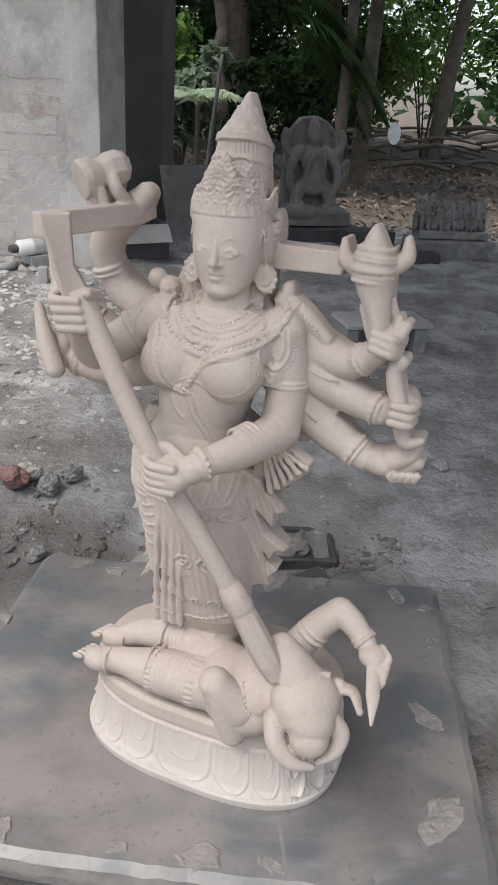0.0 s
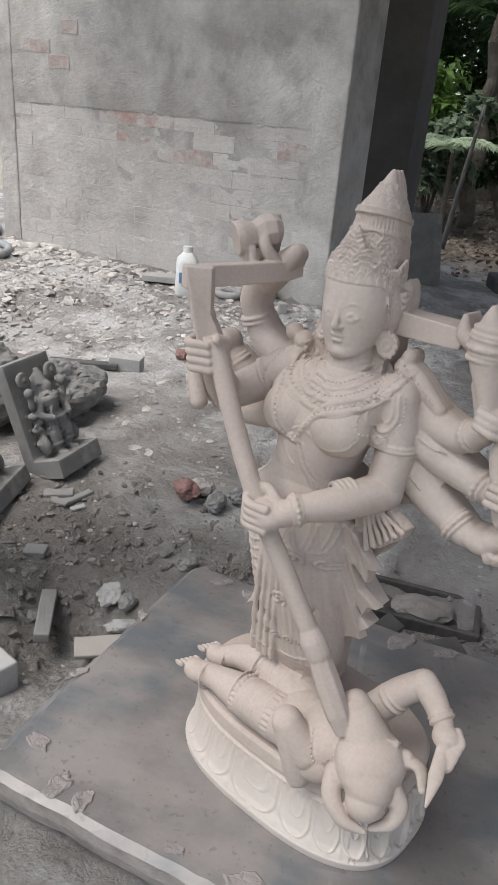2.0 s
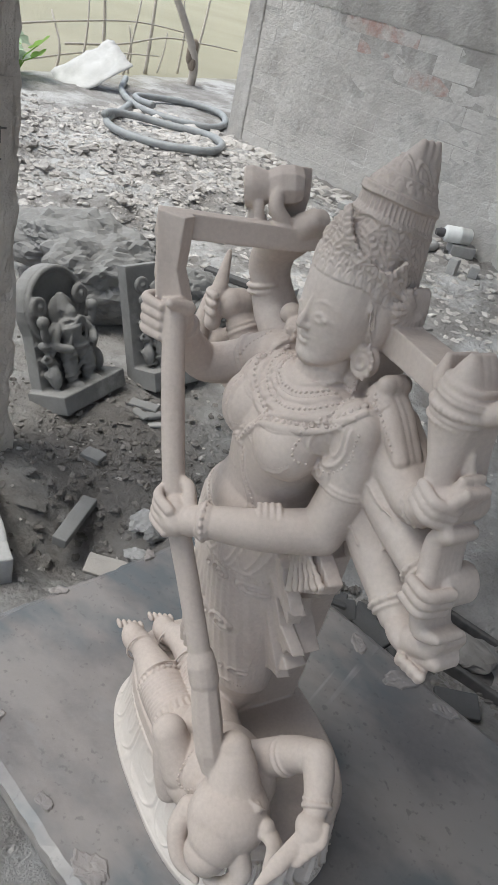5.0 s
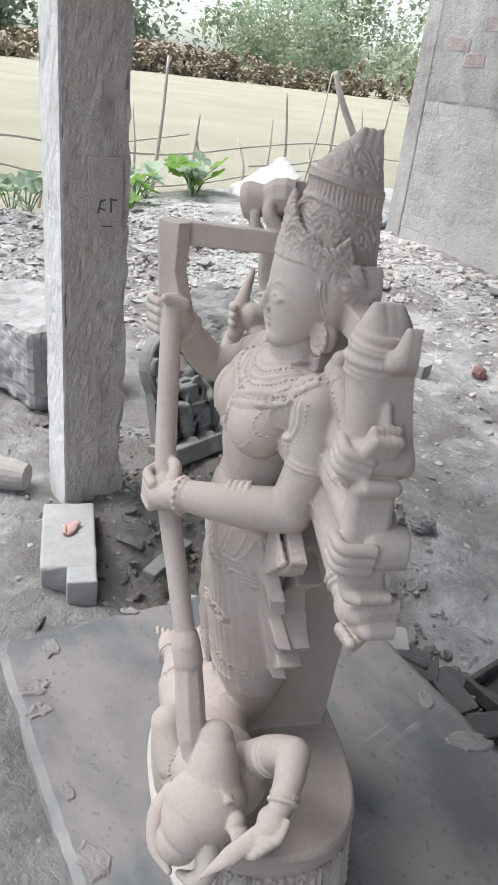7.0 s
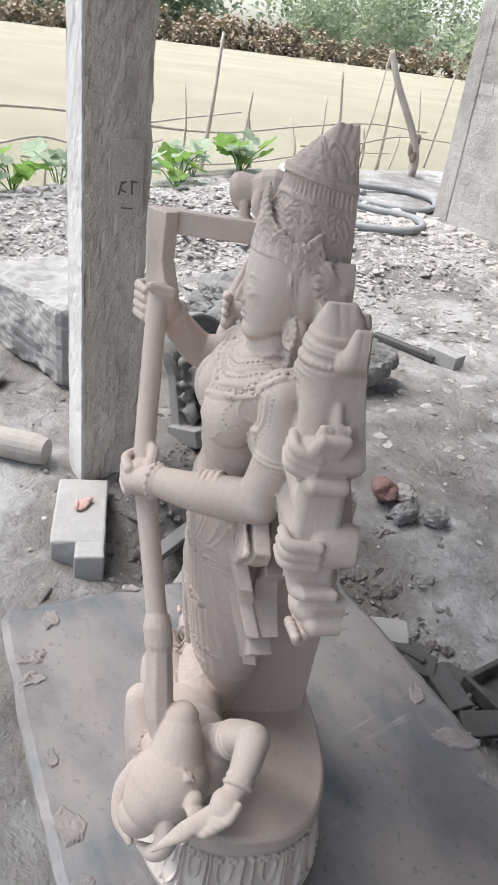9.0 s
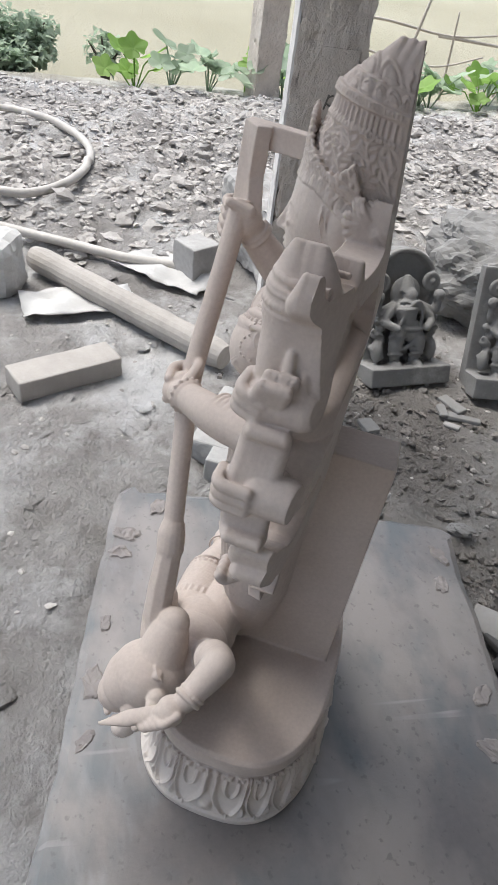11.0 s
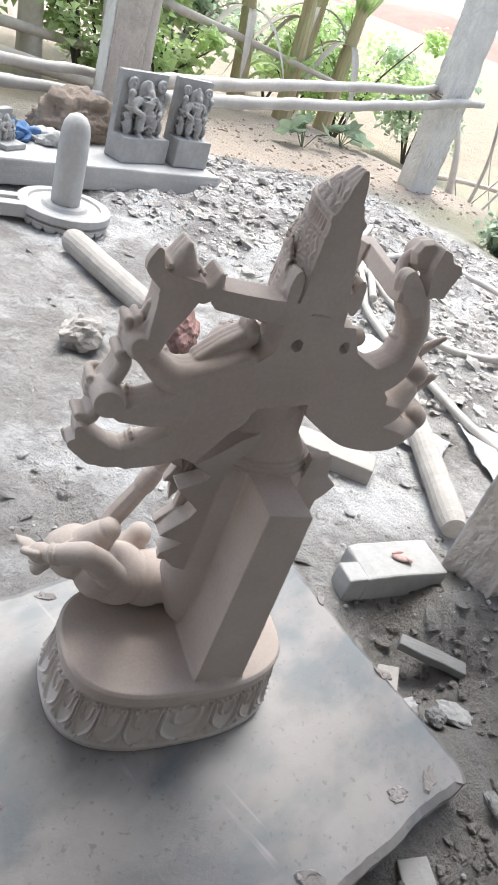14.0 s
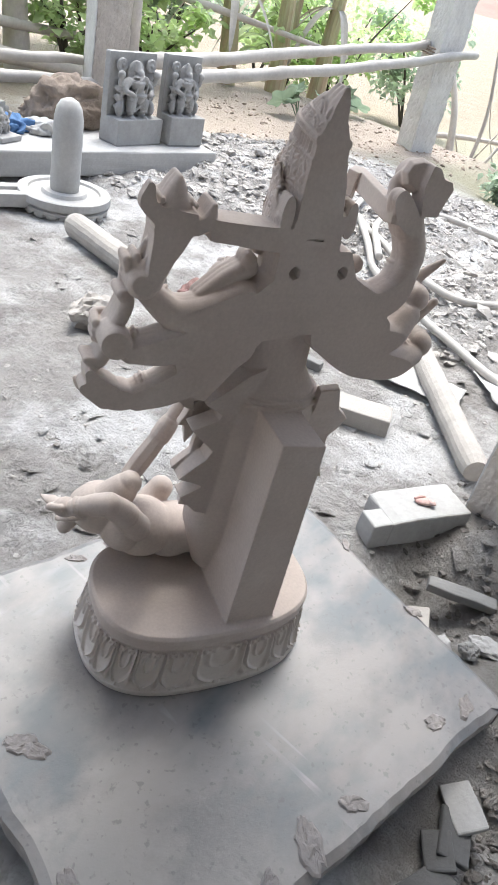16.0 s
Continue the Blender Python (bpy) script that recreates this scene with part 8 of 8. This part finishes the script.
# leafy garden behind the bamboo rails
# the glare on the M_LEAFG bushes comes from their leaf colour
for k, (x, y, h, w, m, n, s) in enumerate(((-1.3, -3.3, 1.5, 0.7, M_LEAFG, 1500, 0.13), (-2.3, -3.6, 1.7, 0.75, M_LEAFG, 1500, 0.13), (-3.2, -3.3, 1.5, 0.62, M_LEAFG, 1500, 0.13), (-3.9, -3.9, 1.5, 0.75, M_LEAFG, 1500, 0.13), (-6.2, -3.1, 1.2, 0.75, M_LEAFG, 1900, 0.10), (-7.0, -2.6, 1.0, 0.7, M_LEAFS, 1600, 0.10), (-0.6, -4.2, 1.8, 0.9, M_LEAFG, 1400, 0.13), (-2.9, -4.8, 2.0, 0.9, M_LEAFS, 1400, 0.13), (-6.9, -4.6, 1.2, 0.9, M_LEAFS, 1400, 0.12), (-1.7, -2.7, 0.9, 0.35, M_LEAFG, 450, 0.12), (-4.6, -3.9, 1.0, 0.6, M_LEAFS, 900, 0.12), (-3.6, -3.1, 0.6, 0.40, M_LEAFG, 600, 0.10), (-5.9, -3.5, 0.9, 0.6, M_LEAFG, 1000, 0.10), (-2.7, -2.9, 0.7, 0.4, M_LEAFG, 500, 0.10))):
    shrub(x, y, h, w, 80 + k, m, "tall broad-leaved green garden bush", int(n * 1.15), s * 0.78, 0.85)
for pts, r, lab in (([(-2.40, -3.02, -0.1), (-2.36, -3.05, 0.7), (-2.28, -3.12, 2.2)], 0.085, "bare pale garden tree trunk"), ([(-2.95, -2.62, -0.1), (-2.98, -2.66, 0.8), (-3.02, -2.72, 2.2)], 0.055, "bare pale garden tree stem"), ([(-1.75, -2.72, -0.1), (-1.62, -2.80, 0.6), (-1.42, -2.92, 1.8)], 0.035, "bare brown garden stem"), ([(-2.72, -2.70, 0.0), (-2.66, -2.72, 0.5), (-2.74, -2.80, 1.0)], 0.018, "bare pale garden twig"), ([(-3.3, -3.0, 0.0), (-3.0, -2.8, 0.5), (-2.7, -2.7, 0.95)], 0.018, "bare pale garden twig")):
    stick("dead_branch", pts, r, lab, "garden stems")
stick("dead_branch", [(-1.0, -3.0, 0.25), (-2.0, -2.9, 0.16), (-3.0, -2.6, 0.06)], 0.060, "grey fallen branch behind the rails", "garden stems", M_PALEWOOD)
stick("dead_branch", [(-1.2, -3.1, 0.40), (-2.2, -3.0, 0.30), (-3.1, -2.8, 0.24)], 0.040, "grey fallen branch behind the rails", "garden stems", M_PALEWOOD)
stick("dead_branch", [(-3.2, -2.9, 0.62), (-4.2, -2.8, 0.50), (-5.2, -2.4, 0.36)], 0.030, "thin dry pole behind the rails", "garden stems", M_PALEWOOD)
for pts, r in (([(-5.0, -1.15, -0.1), (-5.05, -1.25, 0.25), (-5.1, -1.45, 0.62)], 0.030), ([(-5.05, -1.0, -0.1), (-5.12, -1.02, 0.3), (-5.10, -1.10, 0.72)], 0.016), ([(-5.0, -0.9, -0.1), (-5.2, -0.8, 0.25), (-5.25, -0.65, 0.55)], 0.012), ([(-4.9, -1.5, 0.02), (-5.4, -1.2, 0.06), (-6.2, -0.6, 0.05)], 0.024)):
    stick("dead_branch", pts, r, "dry leaning branch behind the pale post", "garden stems", M_PALEWOOD)
for k in range(16):
    r = random.Random(400 + k)
    x, y = r.uniform(-6.2, -5.0), r.uniform(-1.4, 0.0)
    a, L = r.uniform(0, 6.28), r.uniform(0.3, 0.7)
    stick("dry_twig", [(x, y, ground_z(x, y)), (x + 0.3 * L * math.cos(a), y + 0.3 * L * math.sin(a), ground_z(x, y) + L * 0.6), (x + 0.5 * L * math.cos(a + 0.5), y + 0.5 * L * math.sin(a + 0.5), ground_z(x, y) + L)], 0.006, "thin dry twig standing at the field edge", "dry twigs")


def banana(x, y, h, seed, lean):
    rnd = random.Random(seed)
    ob = empty("banana_plant", pose(x, y, ground_z(x, y)), "banana plant with a yellowish stem and long upright leaves", "plant")
    line = smooth_line([(0, 0, -0.05), (lean * 0.3, 0, h * 0.35), (lean, 0, h * 0.8)], 5)
    obj_from("stem", *sweep(line, [0.084 - 0.0038 * k for k in range(len(line))], 12), M_BANSTEM, ob)

    def blade(base, d, L, width, droop, material, name):
        side = d.cross(Vector((0, 0, 1))).normalized()
        V, Fc = [], []
        m = 16
        for i in range(m + 1):
            u = i / m
            c = base + d * L * u + Vector((0, 0, -droop * u * u * L))
            w = width * math.sin(math.pi * min(1, 0.04 + u * 0.96)) ** 0.6 * rnd.uniform(0.85, 1.0) + 0.004
            lift = Vector((0, 0, 0.45 * w))
            V += [c - side * w + lift, c - side * w * 0.5 + lift * 0.35, c, c + side * w * 0.5 + lift * 0.35, c + side * w + lift]
        for i in range(m):
            for q in range(4):
                Fc.append((5 * i + q, 5 * i + q + 1, 5 * i + 6 + q, 5 * i + 5 + q))
        obj_from(name, V, Fc, material, ob)
    for k in range(6):
        a = k * 1.05 + seed
        up = rnd.uniform(1.6, 3.6)
        blade(Vector((lean * 0.9, 0, h * 0.62)), Vector((math.cos(a), math.sin(a), up)).normalized(), rnd.uniform(0.8, 1.25), rnd.uniform(0.07, 0.125), rnd.uniform(0.1, 0.3), M_BANANA, "leaf")
    for k in range(5):
        a = rnd.uniform(0, 6.28)
        blade(Vector((0, 0, h * rnd.uniform(0.1, 0.3))), Vector((math.cos(a), math.sin(a), rnd.uniform(0.9, 2.0))).normalized(), rnd.uniform(0.45, 0.8), 0.035, 0.6, M_BANANA, "leaf")
    for k in range(4):
        a = rnd.uniform(0, 6.28)
        blade(Vector((lean * 0.4, 0, h * 0.5)), Vector((math.cos(a), math.sin(a), 0.3)).normalized(), rnd.uniform(0.4, 0.6), 0.03, 1.2, M_PALEWOOD, "dry_leaf")
    return ob


banana(-4.75, -2.75, 1.5, 1, 0.10)
banana(-4.35, -2.95, 1.4, 2, 0.25)
banana(-5.05, -2.95, 1.7, 3, -0.1)
banana(-5.25, -2.65, 1.4, 4, -0.05)
big_leaf_plant(-4.15, -2.05, 301, M_LEAFP, "dusty pale broad-leaved plant by the rails", 6, 0.2, 0.2)
big_leaf_plant(-4.75, -2.1, 302, M_LEAFP, "dusty pale broad-leaved plant by the rails", 6, 0.2, 0.15)

# far bank: dry scrub, tree line and red hill
def line_of_trees(seed, count, pts, h, material, label, size):
    rnd = random.Random(seed)
    cs = []
    for k in range(count):
        u = rnd.uniform(0, 1) * (len(pts) - 1)
        i = min(int(u), len(pts) - 2)
        x = pts[i][0] + (pts[i + 1][0] - pts[i][0]) * (u - i)
        y = pts[i][1] + (pts[i + 1][1] - pts[i][1]) * (u - i)
        hh = h * rnd.uniform(0.35, 1.0)
        for f in range(4):
            cs.append((x + rnd.uniform(-2, 2), y + rnd.uniform(-2, 2), -0.3 + hh * rnd.uniform(0.1, 1.0), rnd.uniform(0.10, 0.26) * h))
    V, Fc = leaf_cloud("far", count * 190, clumps(cs, (1, 1, 0.9)), size * 0.72, seed, material, 0.3, 0.8)
    ob = obj_from("far_woods", V, Fc, material)
    return tagged(ob, label, "woods", kind="stuff")


# no haze in the air; the M_LEAFF woods have it in their colour
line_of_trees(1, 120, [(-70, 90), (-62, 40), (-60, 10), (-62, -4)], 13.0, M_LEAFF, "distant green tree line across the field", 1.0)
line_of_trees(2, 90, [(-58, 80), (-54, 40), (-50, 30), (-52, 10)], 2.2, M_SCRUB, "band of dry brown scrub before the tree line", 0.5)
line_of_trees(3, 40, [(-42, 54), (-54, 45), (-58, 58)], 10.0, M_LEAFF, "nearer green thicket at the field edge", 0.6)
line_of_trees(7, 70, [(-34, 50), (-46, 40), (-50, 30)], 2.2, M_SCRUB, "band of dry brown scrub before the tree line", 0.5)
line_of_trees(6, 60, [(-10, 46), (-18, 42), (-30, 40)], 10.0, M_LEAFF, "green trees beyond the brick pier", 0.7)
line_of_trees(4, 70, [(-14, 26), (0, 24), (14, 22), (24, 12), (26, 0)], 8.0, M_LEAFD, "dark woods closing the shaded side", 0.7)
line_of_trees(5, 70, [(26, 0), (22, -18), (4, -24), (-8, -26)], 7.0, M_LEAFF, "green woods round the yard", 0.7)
V, Fc = [], []
for j in range(9):
    for i in range(41):
        u = i / 40
        hgt = 7.0 * (0.6 + 0.4 * noise.noise(Vector((u * 6, 0.5, 0)))) * math.sin(math.pi * u) ** 0.5
        V.append((-150 + 30 * u + j * 4, -160 + 130 * u, -1 + hgt * math.sin(math.pi * j / 8)))
for j in range(8):
    for i in range(40):
        Fc.append((j * 41 + i, j * 41 + i + 1, (j + 1) * 41 + i + 1, (j + 1) * 41 + i))
hill = obj_from("red_hill", V, Fc, M_HILL, smooth=True)
tagged(hill, "distant low red earth hill", "hill", kind="structure")

# ---- bricks of the pier ----
brick_meshes = []
for k in range(6):
    bm = rough_box(0.2295, 0.05, 0.0754, 0.0012, 0.0012, 70 + k, cuts=3)
    me = bpy.data.meshes.new("brick")
    bm.to_mesh(me)
    bm.free()
    me.materials.append(M_BRICK if k < 5 else M_BRICKR)
    brick_meshes.append(me)
rnd = random.Random(17)
bare = {(10, 3), (10, 4), (8, 5), (9, 7), (9, 3)}
# bricks laid bare where the plaster has fallen
for x, z, w in ((0.30, 1.10, 0.8), (0.45, 1.03, 0.6), (0.52, 1.19, 0.5)):
    b = new("brick", brick_meshes[5])
    b.parent = pier
    b.matrix_basis = Matrix.Translation((x, 0.0242, z)) @ pose(0, 0, 0, rnd.uniform(-0.5, 0.5), rnd.uniform(-2, 2), 0) @ Matrix.Diagonal((w, 1, 0.8, 1))
for row in range(11):
    z = 0.02 + 0.0775 * row
    x = 0.24 if row % 2 else 0.125
    col = 0
    while x < PL - 0.16:
        b = new("brick", brick_meshes[5 if (row, col) in bare else rnd.randrange(5)])
        b.parent = pier
        w = min(1.0, (PL - 0.165 - (x - 0.113)) / 0.226) if x + 0.113 > PL - 0.165 else 1.0
        b.matrix_basis = Matrix.Translation((x - 0.113 * (1 - w), 0.0316 + rnd.uniform(-0.0010, 0.0008), z + rnd.uniform(-0.002, 0.002))) @ pose(0, 0, 0, rnd.uniform(-0.6, 0.6), rnd.uniform(-0.7, 0.7), rnd.uniform(-0.35, 0.35)) @ Matrix.Diagonal((max(0.15, w), 1, 1, 1))
        x += 0.232
        col += 1
